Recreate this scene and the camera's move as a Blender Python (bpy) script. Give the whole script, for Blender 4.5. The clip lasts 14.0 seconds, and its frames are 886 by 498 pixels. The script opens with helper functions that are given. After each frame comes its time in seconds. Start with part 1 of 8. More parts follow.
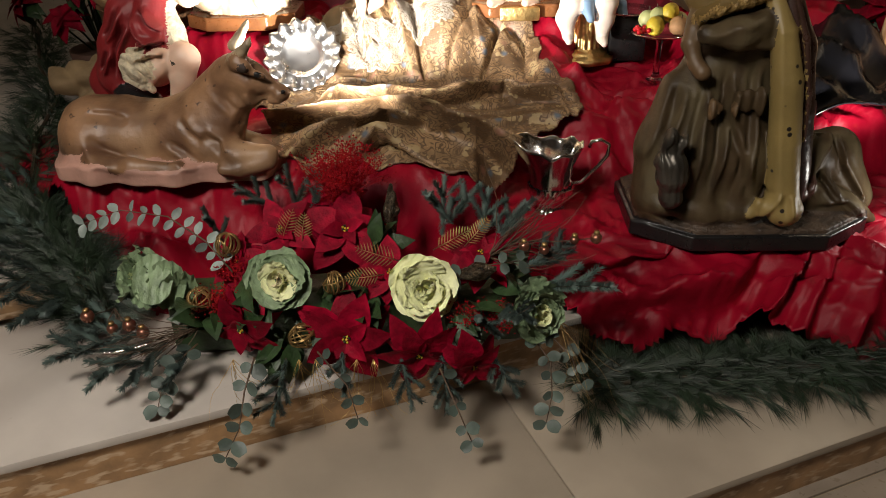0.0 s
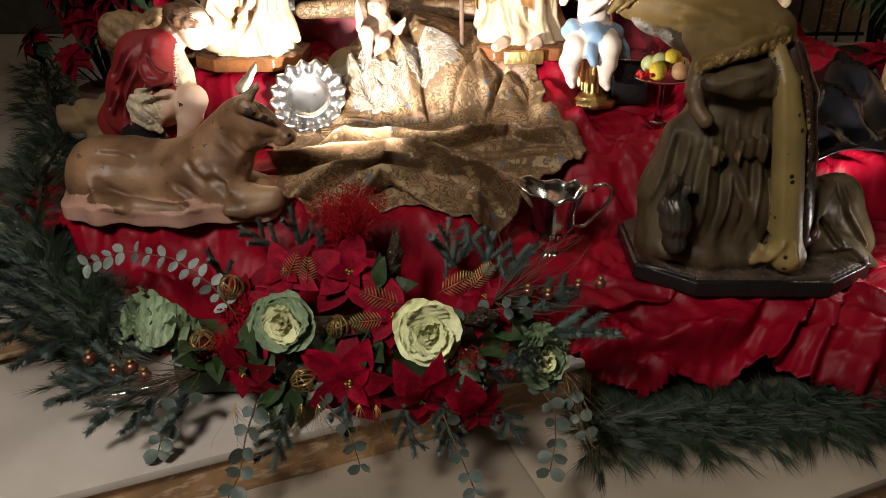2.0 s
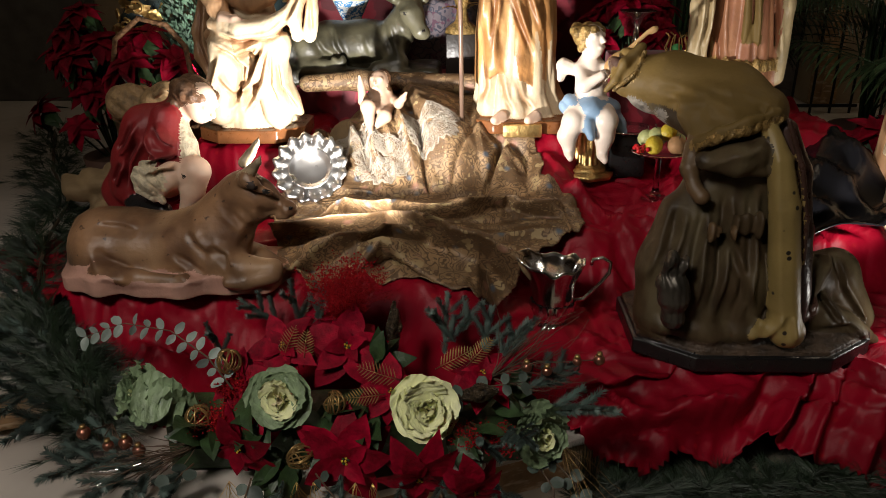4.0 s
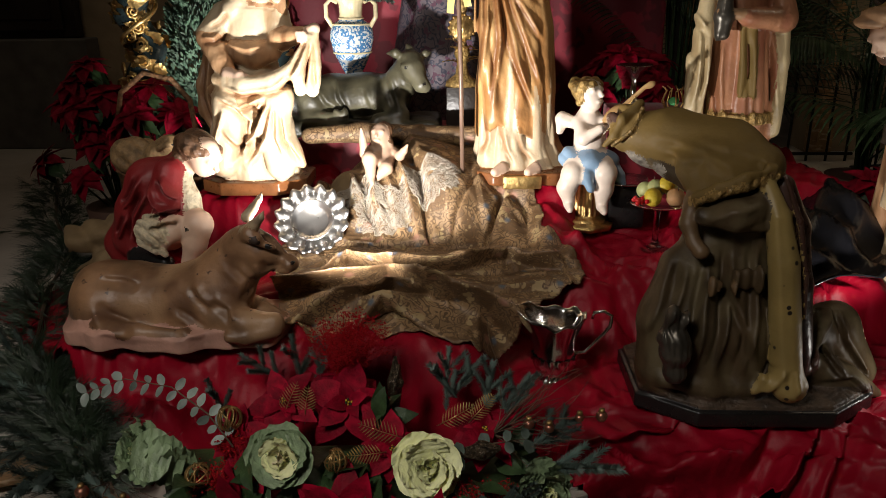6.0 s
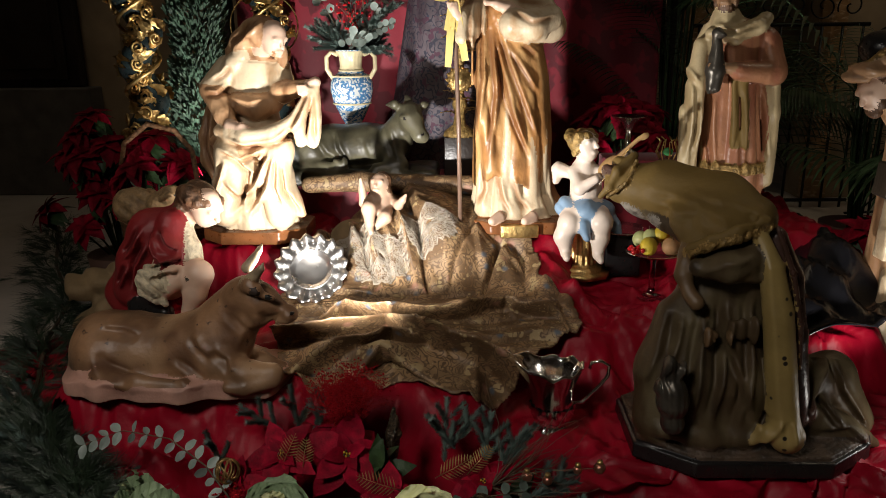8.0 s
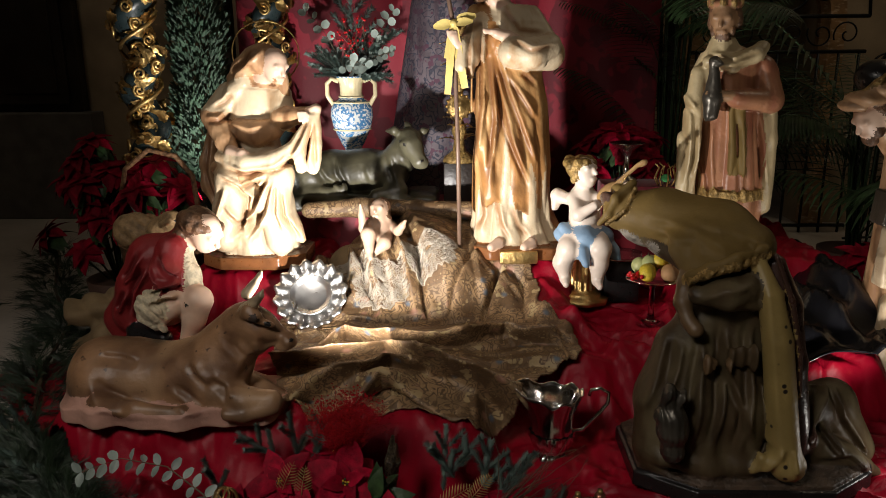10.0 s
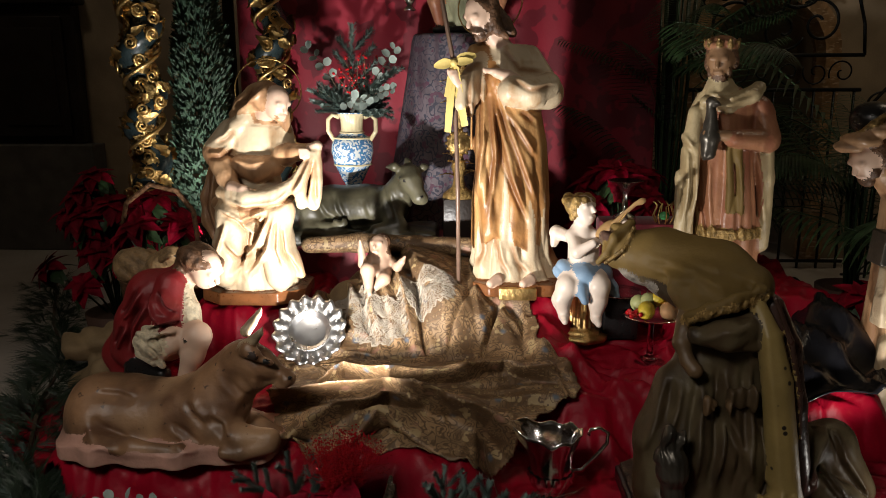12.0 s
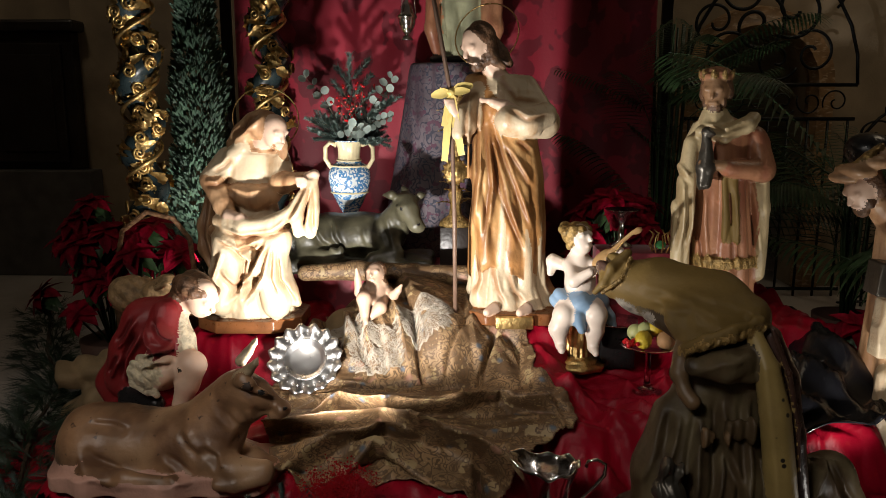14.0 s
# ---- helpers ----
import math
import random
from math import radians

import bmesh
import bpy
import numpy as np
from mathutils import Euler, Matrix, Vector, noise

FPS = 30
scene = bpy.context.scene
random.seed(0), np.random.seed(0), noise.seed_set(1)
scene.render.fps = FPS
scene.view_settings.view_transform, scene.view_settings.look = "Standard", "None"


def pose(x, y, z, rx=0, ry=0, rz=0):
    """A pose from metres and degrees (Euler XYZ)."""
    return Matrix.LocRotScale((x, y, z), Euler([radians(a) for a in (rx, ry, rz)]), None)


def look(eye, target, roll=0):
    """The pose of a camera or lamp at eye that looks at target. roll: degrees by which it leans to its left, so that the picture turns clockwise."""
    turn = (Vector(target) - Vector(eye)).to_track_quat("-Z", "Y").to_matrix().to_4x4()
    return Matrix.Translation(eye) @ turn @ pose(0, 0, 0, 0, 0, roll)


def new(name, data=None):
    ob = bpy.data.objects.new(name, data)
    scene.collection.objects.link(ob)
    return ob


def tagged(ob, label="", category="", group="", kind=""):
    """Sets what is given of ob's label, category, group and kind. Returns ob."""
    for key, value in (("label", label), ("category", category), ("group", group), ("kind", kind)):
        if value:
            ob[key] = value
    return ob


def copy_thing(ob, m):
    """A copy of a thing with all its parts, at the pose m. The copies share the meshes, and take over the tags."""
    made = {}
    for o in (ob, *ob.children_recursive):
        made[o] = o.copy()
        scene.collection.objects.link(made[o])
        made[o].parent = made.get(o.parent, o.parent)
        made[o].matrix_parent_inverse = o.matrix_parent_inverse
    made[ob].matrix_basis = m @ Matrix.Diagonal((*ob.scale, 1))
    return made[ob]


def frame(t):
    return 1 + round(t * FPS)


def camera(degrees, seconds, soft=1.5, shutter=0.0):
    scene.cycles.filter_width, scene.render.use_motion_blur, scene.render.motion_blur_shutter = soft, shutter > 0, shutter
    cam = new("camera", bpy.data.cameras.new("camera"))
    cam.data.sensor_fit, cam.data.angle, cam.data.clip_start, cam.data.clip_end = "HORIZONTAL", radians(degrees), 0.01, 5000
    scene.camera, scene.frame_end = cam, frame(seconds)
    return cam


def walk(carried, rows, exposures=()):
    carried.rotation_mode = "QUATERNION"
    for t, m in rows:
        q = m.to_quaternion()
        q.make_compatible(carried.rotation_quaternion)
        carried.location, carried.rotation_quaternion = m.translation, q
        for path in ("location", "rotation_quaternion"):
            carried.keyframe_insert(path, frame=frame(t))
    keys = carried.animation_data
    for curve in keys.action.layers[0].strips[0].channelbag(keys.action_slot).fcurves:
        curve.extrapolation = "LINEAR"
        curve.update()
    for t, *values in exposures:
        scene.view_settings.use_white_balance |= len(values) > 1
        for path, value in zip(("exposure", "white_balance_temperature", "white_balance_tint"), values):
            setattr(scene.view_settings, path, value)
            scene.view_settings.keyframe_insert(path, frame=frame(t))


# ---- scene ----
cam = camera(60.0, 14.0, soft=0.8)
PATH = [
    (0, (0.068, 0.005, 1.56), (0.004, 1.741, 0.569), -1.4),
    (0.5, (0.064, 0.006, 1.565), (-0.002, 1.742, 0.573), -1.3),
    (1, (0.065, 0.009, 1.57), (-0.007, 1.745, 0.58), -1.2),
    (1.5, (0.061, 0.014, 1.576), (-0.007, 1.767, 0.616), -1.1),
    (2, (0.06, 0.017, 1.588), (-0.006, 1.793, 0.671), -0.9),
    (2.5, (0.063, 0.02, 1.594), (-0.005, 1.814, 0.713), -0.9),
    (3, (0.065, 0.023, 1.604), (-0.003, 1.835, 0.759), -0.8),
    (5.5, (0.061, 0.028, 1.652), (-0.007, 1.904, 0.959), -0.4),
    (6, (0.059, 0.03, 1.661), (-0.007, 1.912, 0.988), -0.6),
    (6.5, (0.061, 0.033, 1.666), (-0.004, 1.924, 1.02), -0.6),
    (7, (0.063, 0.02, 1.68), (-0.001, 1.921, 1.063), -0.8),
    (7.5, (0.064, 0.016, 1.689), (-0.001, 1.924, 1.093), -0.8),
    (8, (0.061, 0.013, 1.693), (-0.001, 1.93, 1.124), -0.6),
    (10.5, (0.058, 0.011, 1.71), (0.001, 1.946, 1.204), -0.4),
    (11, (0.056, 0.012, 1.715), (0.001, 1.949, 1.22), -0.2),
    (11.5, (0.055, 0.009, 1.723), (0.0, 1.953, 1.257), -0.1),
    (12, (0.056, 0.009, 1.732), (0.001, 1.96, 1.296), -0.1),
    (12.5, (0.058, 0.014, 1.738), (0.007, 1.969, 1.32), 0.1),
    (13, (0.058, 0.013, 1.74), (0.008, 1.973, 1.346), 0.2),
    (13.5, (0.058, 0.012, 1.744), (0.01, 1.976, 1.365), 0.1),
    (14, (0.055, 0.014, 1.746), (0.009, 1.979, 1.373), 0.1),
]
EXPOSURES = [(0, 0.83), (1, 0.83), (2, 0.57), (3, 0.3), (5.5, -0.03), (8, -0.25), (14, -0.3)]
walk(cam, [(t, look(eye, target, roll)) for t, eye, target, roll in PATH], EXPOSURES)

# ---- light ----
world = bpy.data.worlds.new("world")
scene.world = world
world.use_nodes = True
world.node_tree.nodes["Background"].inputs[0].default_value = (1.0, 0.9, 0.78, 1)
world.node_tree.nodes["Background"].inputs[1].default_value = 0.022


def lamp(name, kind, m, energy, colour, size=0.1, cone=150, blend=0.6):
    data = bpy.data.lights.new(name, kind)
    data.energy, data.color = energy, colour
    if kind == "AREA":
        data.size = size
    else:
        data.shadow_soft_size = size
    if kind == "SPOT":
        data.spot_size, data.spot_blend = radians(cone), blend
    ob = new(name, data)
    ob.matrix_world = m
    return ob


lamp("spot_behind_ox", "SPOT", look((-0.40, 2.16, 0.835), (-0.20, 3.0, 1.72)), 174, (1.0, 0.955, 0.905), 0.03, 152, 1.0)
lamp("spot_behind_sheep", "SPOT", look((-1.05, 3.25, 1.02), (-0.84, 3.95, 2.1)), 44, (1.0, 0.95, 0.89), 0.03, 124, 0.9)
lamp("spot_beside_king", "SPOT", look((1.30, 2.16, 0.60), (1.38, 3.1, 1.45)), 20, (1.0, 0.94, 0.87), 0.03, 100, 0.8)
lamp("king_lamp_spill", "POINT", look((1.34, 2.02, 0.56), (0, 3, 1)), 0.8, (1.0, 0.95, 0.87), 0.03)
lamp("church_ceiling_light", "SPOT", look((-1.2, -0.5, 3.3), (-0.2, 1.75, 0.4)), 235, (1.0, 0.92, 0.83), 0.35, 76, 1.0)
# added fill for the choir wall, from no seen lamp
lamp("church_choir_light", "AREA", look((-3.2, 3.6, 4.8), (-2.7, 6.0, 2.2)), 8, (1.0, 0.84, 0.62), 0.5)
# unseen source, assumed here to lift the arch wall out of the dark
lamp("church_arch_light", "AREA", look((3.4, 3.6, 4.6), (2.3, 5.5, 1.6)), 15, (1.0, 0.82, 0.58), 0.5)


# ---- materials ----
def mat(name, col, rough=0.5, metal=0.0, var=0.18, scale=9.0, bump=0.15, bscale=70.0, col2=None, sheen=0.0, coat=0.0, spec=0.5):
    m = bpy.data.materials.new(name)
    m.use_nodes = True
    nt = m.node_tree
    bsdf = nt.nodes["Principled BSDF"]
    tc = nt.nodes.new("ShaderNodeTexCoord")
    n1 = nt.nodes.new("ShaderNodeTexNoise")
    n1.inputs["Scale"].default_value, n1.inputs["Detail"].default_value = scale, 6
    n2 = nt.nodes.new("ShaderNodeTexNoise")
    n2.inputs["Scale"].default_value, n2.inputs["Detail"].default_value = bscale, 4
    ramp = nt.nodes.new("ShaderNodeValToRGB")
    lo = col2 or tuple(max(0, c * (1 - var * 1.6)) for c in col)
    ramp.color_ramp.elements[0].color = (*lo, 1)
    ramp.color_ramp.elements[1].color = (*tuple(min(1, c * (1 + var)) for c in col), 1)
    ramp.color_ramp.elements[0].position, ramp.color_ramp.elements[1].position = 0.3, 0.68
    bp = nt.nodes.new("ShaderNodeBump")
    bp.inputs["Strength"].default_value, bp.inputs["Distance"].default_value = bump, 0.01
    rr = nt.nodes.new("ShaderNodeMapRange")
    rr.inputs["To Min"].default_value, rr.inputs["To Max"].default_value = max(0.03, rough - 0.1), min(1, rough + 0.1)
    L = nt.links.new
    L(tc.outputs["Object"], n1.inputs["Vector"])
    L(tc.outputs["Object"], n2.inputs["Vector"])
    L(n1.outputs["Fac"], ramp.inputs["Fac"])
    L(ramp.outputs["Color"], bsdf.inputs["Base Color"])
    L(n2.outputs["Fac"], bp.inputs["Height"])
    L(bp.outputs["Normal"], bsdf.inputs["Normal"])
    L(n2.outputs["Fac"], rr.inputs["Value"])
    L(rr.outputs["Result"], bsdf.inputs["Roughness"])
    bsdf.inputs["Metallic"].default_value = metal
    bsdf.inputs["Sheen Weight"].default_value = sheen
    bsdf.inputs["Coat Weight"].default_value = coat
    bsdf.inputs["Specular IOR Level"].default_value = spec
    return m


def mixed(m, node_kind, scale, cut, col, soft=0.03, output="Distance", vec=(1, 1, 1)):
    """Lays a second colour over a material where a texture stays below the cut."""
    nt = m.node_tree
    bsdf = nt.nodes["Principled BSDF"]
    old = bsdf.inputs["Base Color"].links[0].from_socket
    tex = nt.nodes.new(node_kind)
    tex.inputs["Scale"].default_value = scale
    tc = nt.nodes["Texture Coordinate"]
    mp = nt.nodes.new("ShaderNodeMapping")
    mp.inputs["Scale"].default_value = vec
    nt.links.new(tc.outputs["Object"], mp.inputs["Vector"])
    nt.links.new(mp.outputs["Vector"], tex.inputs["Vector"])
    mr = nt.nodes.new("ShaderNodeMapRange")
    mr.inputs["From Min"].default_value, mr.inputs["From Max"].default_value = cut - soft, cut + soft
    mr.inputs["To Min"].default_value, mr.inputs["To Max"].default_value = 1, 0
    nt.links.new(tex.outputs[output], mr.inputs["Value"])
    mx = nt.nodes.new("ShaderNodeMix")
    mx.data_type = "RGBA"
    nt.links.new(mr.outputs["Result"], mx.inputs[0])
    nt.links.new(old, mx.inputs[6])
    mx.inputs[7].default_value = (*col, 1)
    nt.links.new(mx.outputs[2], bsdf.inputs["Base Color"])
    return m


MARBLE = mat("white_marble", (0.52, 0.47, 0.42), 0.32, var=0.12, scale=3, bump=0.03, bscale=25)
mixed(MARBLE, "ShaderNodeTexNoise", 2.2, 0.42, (0.40, 0.35, 0.30), 0.12, "Fac")
TRAVERTINE = mat("brown_travertine", (0.36, 0.21, 0.10), 0.45, var=0.25, scale=14, bump=0.1)
mixed(TRAVERTINE, "ShaderNodeTexNoise", 18, 0.40, (0.55, 0.40, 0.26), 0.06, "Fac", (1, 1, 3))
FLOORTILE = mat("brown_floor_marble", (0.33, 0.27, 0.21), 0.3, var=0.15, scale=4, bump=0.03)
WALLSTONE = mat("warm_stone_wall", (0.34, 0.26, 0.17), 0.8, var=0.2, scale=3, bump=0.2)
DARKWOOD = mat("dark_stained_wood", (0.022, 0.016, 0.013), 0.35, var=0.3, scale=5)
PLASTER = mat("pale_plaster", (0.5, 0.45, 0.38), 0.8, var=0.1, scale=2)
SATIN = mat("red_satin", (0.28, 0.0018, 0.015), 0.47, var=0.3, scale=3, bump=0.2, bscale=45, spec=0.2)
mixed(SATIN, "ShaderNodeTexVoronoi", 22, 0.16, (0.27, 0.004, 0.012), 0.05)
DAMASK = mat("crimson_damask", (0.30, 0.010, 0.028), 0.6, var=0.15, scale=2, bump=0.1, sheen=0.2)
mixed(DAMASK, "ShaderNodeTexNoise", 9, 0.49, (0.15, 0.005, 0.015), 0.015, "Fac", (1, 1, 0.8))
BROCADE = mat("gold_brocade", (0.28, 0.175, 0.088), 0.52, var=0.25, scale=12, bump=0.3, bscale=220)
LACE = mat("white_lace", (0.40, 0.345, 0.275), 0.8, var=0.1)
TANNED = mat("dark_tanned_painted_skin", (0.27, 0.15, 0.075), 0.45, var=0.12)
SKIN = mat("painted_skin", (0.66, 0.46, 0.34), 0.42, var=0.08, scale=14, bump=0.05)
INFANTSKIN = mat("rosy_painted_skin", (0.46, 0.31, 0.22), 0.42, var=0.1, scale=14, bump=0.05)
PALESKIN = mat("pale_painted_skin", (0.74, 0.62, 0.52), 0.4, var=0.08, scale=14, bump=0.05)
HAIR = mat("painted_brown_hair", (0.12, 0.06, 0.03), 0.5, var=0.4, scale=40, bump=0.6, bscale=90)
GREYHAIR = mat("painted_grey_hair", (0.25, 0.22, 0.18), 0.5, var=0.4, scale=40, bump=0.6, bscale=90)
CREAM = mat("cream_painted_robe", (0.60, 0.48, 0.32), 0.42, var=0.14, scale=6, bump=0.06)
CLOAK = mat("olive_cream_painted_cloak", (0.46, 0.36, 0.20), 0.42, var=0.18, scale=6, bump=0.06)
TAN = mat("tan_painted_robe", (0.50, 0.30, 0.16), 0.42, var=0.25, scale=6, bump=0.06)
BROWNROBE = mat("golden_brown_painted_mantle", (0.38, 0.18, 0.06), 0.42, var=0.35, scale=9, bump=0.08)
REDROBE = mat("red_painted_tunic", (0.22, 0.014, 0.016), 0.5, var=0.2, scale=8, bump=0.06)
FLEECE = mat("painted_fleece", (0.62, 0.53, 0.37), 0.7, var=0.25, scale=45, bump=1.0, bscale=75)
OXHIDE = mat("brown_painted_hide", (0.225, 0.122, 0.062), 0.46, var=0.45, scale=6, bump=0.4, bscale=30)
mixed(OXHIDE, "ShaderNodeTexNoise", 9, 0.42, (0.12, 0.058, 0.03), 0.10, "Fac")
mixed(OXHIDE, "ShaderNodeTexNoise", 4.2, 0.40, (0.36, 0.22, 0.12), 0.08, "Fac")
mixed(OXHIDE, "ShaderNodeTexNoise", 38, 0.30, (0.07, 0.035, 0.02), 0.03, "Fac")
OXBASE = mat("pinkish_plaster_base", (0.45, 0.25, 0.19), 0.55, var=0.2, scale=8, bump=0.3)
HORN = mat("pale_horn", (0.42, 0.32, 0.20), 0.4, var=0.3, scale=20)
EARBROWN = mat("dark_brown_ear_shade", (0.030, 0.016, 0.010), 0.7)
BLACK = mat("black_paint", (0.012, 0.011, 0.011), 0.3)
DONKEY = mat("olive_grey_painted_hide", (0.062, 0.056, 0.034), 0.42, var=0.4, scale=10, bump=0.3, bscale=30)
mixed(DONKEY, "ShaderNodeTexNoise", 7, 0.42, (0.13, 0.12, 0.075), 0.06, "Fac")
OLIVE = mat("olive_painted_cape", (0.175, 0.112, 0.033), 0.6, var=0.18, scale=6, bump=0.2, bscale=50, spec=0.25)
KINGSKIN = mat("dark_bronzed_painted_skin", (0.13, 0.078, 0.036), 0.5, var=0.15)
GREENROBE = mat("dark_bronze_painted_robe", (0.058, 0.038, 0.019), 0.5, var=0.35, scale=8, bump=0.3, bscale=40, spec=0.28)
ERMINE = mat("cream_ermine_trim", (0.30, 0.215, 0.075), 0.45, var=0.12)
mixed(ERMINE, "ShaderNodeTexVoronoi", 24, 0.15, (0.015, 0.01, 0.008), 0.03)
DARKMANTLE = mat("dark_violet_brown_mantle", (0.06, 0.03, 0.022), 0.3, var=0.3)
PINKROBE = mat("rose_painted_robe", (0.40, 0.185, 0.095), 0.38, var=0.25, scale=7)
GOLD = mat("worn_gilding", (0.68, 0.46, 0.18), 0.40, 1.0, var=0.3, scale=18, bump=0.3)
GOLDBRAID = mat("gold_braid", (0.33, 0.21, 0.07), 0.45, 0.4, var=0.4, scale=60, bump=0.8, bscale=90)
BLUECLOTH = mat("blue_painted_cloth", (0.22, 0.33, 0.46), 0.4, var=0.15)
PLATESILVER = mat("satin_silver", (0.62, 0.61, 0.60), 0.30, 1.0, var=0.05, bump=0.05, bscale=20)
BEIGEMARBLE = mat("beige_marble", (0.37, 0.31, 0.24), 0.34, var=0.12, scale=3, bump=0.03, bscale=25)
SILVER = mat("polished_silver", (0.78, 0.76, 0.74), 0.16, 1.0, var=0.05, bump=0.06, bscale=20)
REDWOOD = mat("varnished_wood_base", (0.20, 0.075, 0.025), 0.3, var=0.35, scale=12)
PEWTER = mat("dark_pewter", (0.085, 0.075, 0.06), 0.35, 0.6, var=0.3)
COLUMNGREEN = mat("dark_blue_green_column_paint", (0.018, 0.03, 0.032), 0.3, var=0.3)
IRON = mat("black_wrought_iron", (0.012, 0.012, 0.013), 0.45, 0.5)


def crumple(m, scale, strength, vec=(1, 1, 1)):
    """Adds soft creases to the relief of a cloth."""
    nt = m.node_tree
    bsdf = nt.nodes["Principled BSDF"]
    old = bsdf.inputs["Normal"].links[0].from_socket
    mp = nt.nodes.new("ShaderNodeMapping")
    mp.inputs["Scale"].default_value = vec
    ns = nt.nodes.new("ShaderNodeTexNoise")
    ns.inputs["Scale"].default_value, ns.inputs["Detail"].default_value = scale * 0.6, 2
    add = nt.nodes.new("ShaderNodeMix")
    add.data_type, add.inputs[0].default_value = "RGBA", 0.25
    vo = nt.nodes.new("ShaderNodeTexVoronoi")
    vo.feature = "SMOOTH_F1"
    vo.inputs["Scale"].default_value = scale
    bp = nt.nodes.new("ShaderNodeBump")
    bp.inputs["Strength"].default_value, bp.inputs["Distance"].default_value = strength, 0.05
    L = nt.links.new
    L(nt.nodes["Texture Coordinate"].outputs["Object"], mp.inputs["Vector"])
    L(mp.outputs["Vector"], ns.inputs["Vector"])
    L(mp.outputs["Vector"], add.inputs[6])
    L(ns.outputs["Color"], add.inputs[7])
    L(add.outputs[2], vo.inputs["Vector"])
    L(vo.outputs["Distance"], bp.inputs["Height"])
    L(old, bp.inputs["Normal"])
    L(bp.outputs["Normal"], bsdf.inputs["Normal"])


def contour(m, scale, lines, width, col, vec=(1, 1, 1)):
    """Draws thin winding lines of a second colour over a material."""
    nt = m.node_tree
    bsdf = nt.nodes["Principled BSDF"]
    old = bsdf.inputs["Base Color"].links[0].from_socket
    mp = nt.nodes.new("ShaderNodeMapping")
    mp.inputs["Scale"].default_value = vec
    ns = nt.nodes.new("ShaderNodeTexNoise")
    ns.inputs["Scale"].default_value, ns.inputs["Detail"].default_value = scale, 1.5
    steps = [nt.nodes.new("ShaderNodeMath") for k in range(4)]
    for nd, op, v in zip(steps, ("MULTIPLY", "FRACT", "SUBTRACT", "ABSOLUTE"), (lines, 0, 0.5, 0)):
        nd.operation = op
        nd.inputs[1].default_value = v
    mr = nt.nodes.new("ShaderNodeMapRange")
    mr.inputs["From Min"].default_value, mr.inputs["From Max"].default_value = width * 0.6, width * 1.4
    mr.inputs["To Min"].default_value, mr.inputs["To Max"].default_value = 1, 0
    mx = nt.nodes.new("ShaderNodeMix")
    mx.data_type = "RGBA"
    L = nt.links.new
    L(nt.nodes["Texture Coordinate"].outputs["Object"], mp.inputs["Vector"])
    L(mp.outputs["Vector"], ns.inputs["Vector"])
    L(ns.outputs["Fac"], steps[0].inputs[0])
    for a, b in zip(steps, steps[1:]):
        L(a.outputs[0], b.inputs[0])
    L(steps[3].outputs[0], mr.inputs["Value"])
    L(mr.outputs["Result"], mx.inputs[0])
    L(old, mx.inputs[6])
    mx.inputs[7].default_value = (*col, 1)
    L(mx.outputs[2], bsdf.inputs["Base Color"])
    return m


crumple(SATIN, 6, 0.55, (0.7, 1.6, 1))
crumple(SATIN, 9, 0.15, (1.8, 0.8, 1))
mixed(BROCADE, "ShaderNodeTexNoise", 10, 0.47, (0.135, 0.075, 0.033), 0.03, "Fac")
contour(BROCADE, 17, 11, 0.14, (0.105, 0.060, 0.028))
mixed(BROCADE, "ShaderNodeTexNoise", 21, 0.37, (0.36, 0.26, 0.13), 0.02, "Fac")
contour(BROCADE, 26, 4, 0.08, (0.12, 0.07, 0.035))
mixed(BROCADE, "ShaderNodeTexVoronoi", 11, 0.13, (0.10, 0.12, 0.15), 0.06)
mixed(BROCADE, "ShaderNodeTexVoronoi", 9.3, 0.14, (0.33, 0.17, 0.11), 0.06)
mixed(BROCADE, "ShaderNodeTexVoronoi", 60, 0.11, (0.44, 0.34, 0.19), 0.05)
# streaks down the robe colours suggest the brown glaze and shading of folds
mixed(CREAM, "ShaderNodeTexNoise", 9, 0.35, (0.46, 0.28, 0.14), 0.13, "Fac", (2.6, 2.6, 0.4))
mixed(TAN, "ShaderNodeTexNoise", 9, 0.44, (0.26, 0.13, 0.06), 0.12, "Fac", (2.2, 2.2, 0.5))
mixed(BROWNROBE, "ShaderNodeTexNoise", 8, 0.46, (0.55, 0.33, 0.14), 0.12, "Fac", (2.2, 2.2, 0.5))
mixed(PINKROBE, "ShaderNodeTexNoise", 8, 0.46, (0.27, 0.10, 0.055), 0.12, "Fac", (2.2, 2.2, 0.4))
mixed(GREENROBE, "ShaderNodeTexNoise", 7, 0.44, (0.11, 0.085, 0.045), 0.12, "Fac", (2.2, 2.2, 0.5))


def glaze_shaded(m, col):
    """Darkens a base colour in the carved grooves: brown glaze and painted fold shade in one."""
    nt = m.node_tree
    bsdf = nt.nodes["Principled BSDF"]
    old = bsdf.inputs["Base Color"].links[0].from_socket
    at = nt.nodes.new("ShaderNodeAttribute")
    at.attribute_name = "glaze_shade"
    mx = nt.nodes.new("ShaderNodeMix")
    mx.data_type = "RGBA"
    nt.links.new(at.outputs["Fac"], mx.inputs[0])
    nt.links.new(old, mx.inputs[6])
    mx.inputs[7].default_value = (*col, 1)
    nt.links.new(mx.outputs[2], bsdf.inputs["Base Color"])


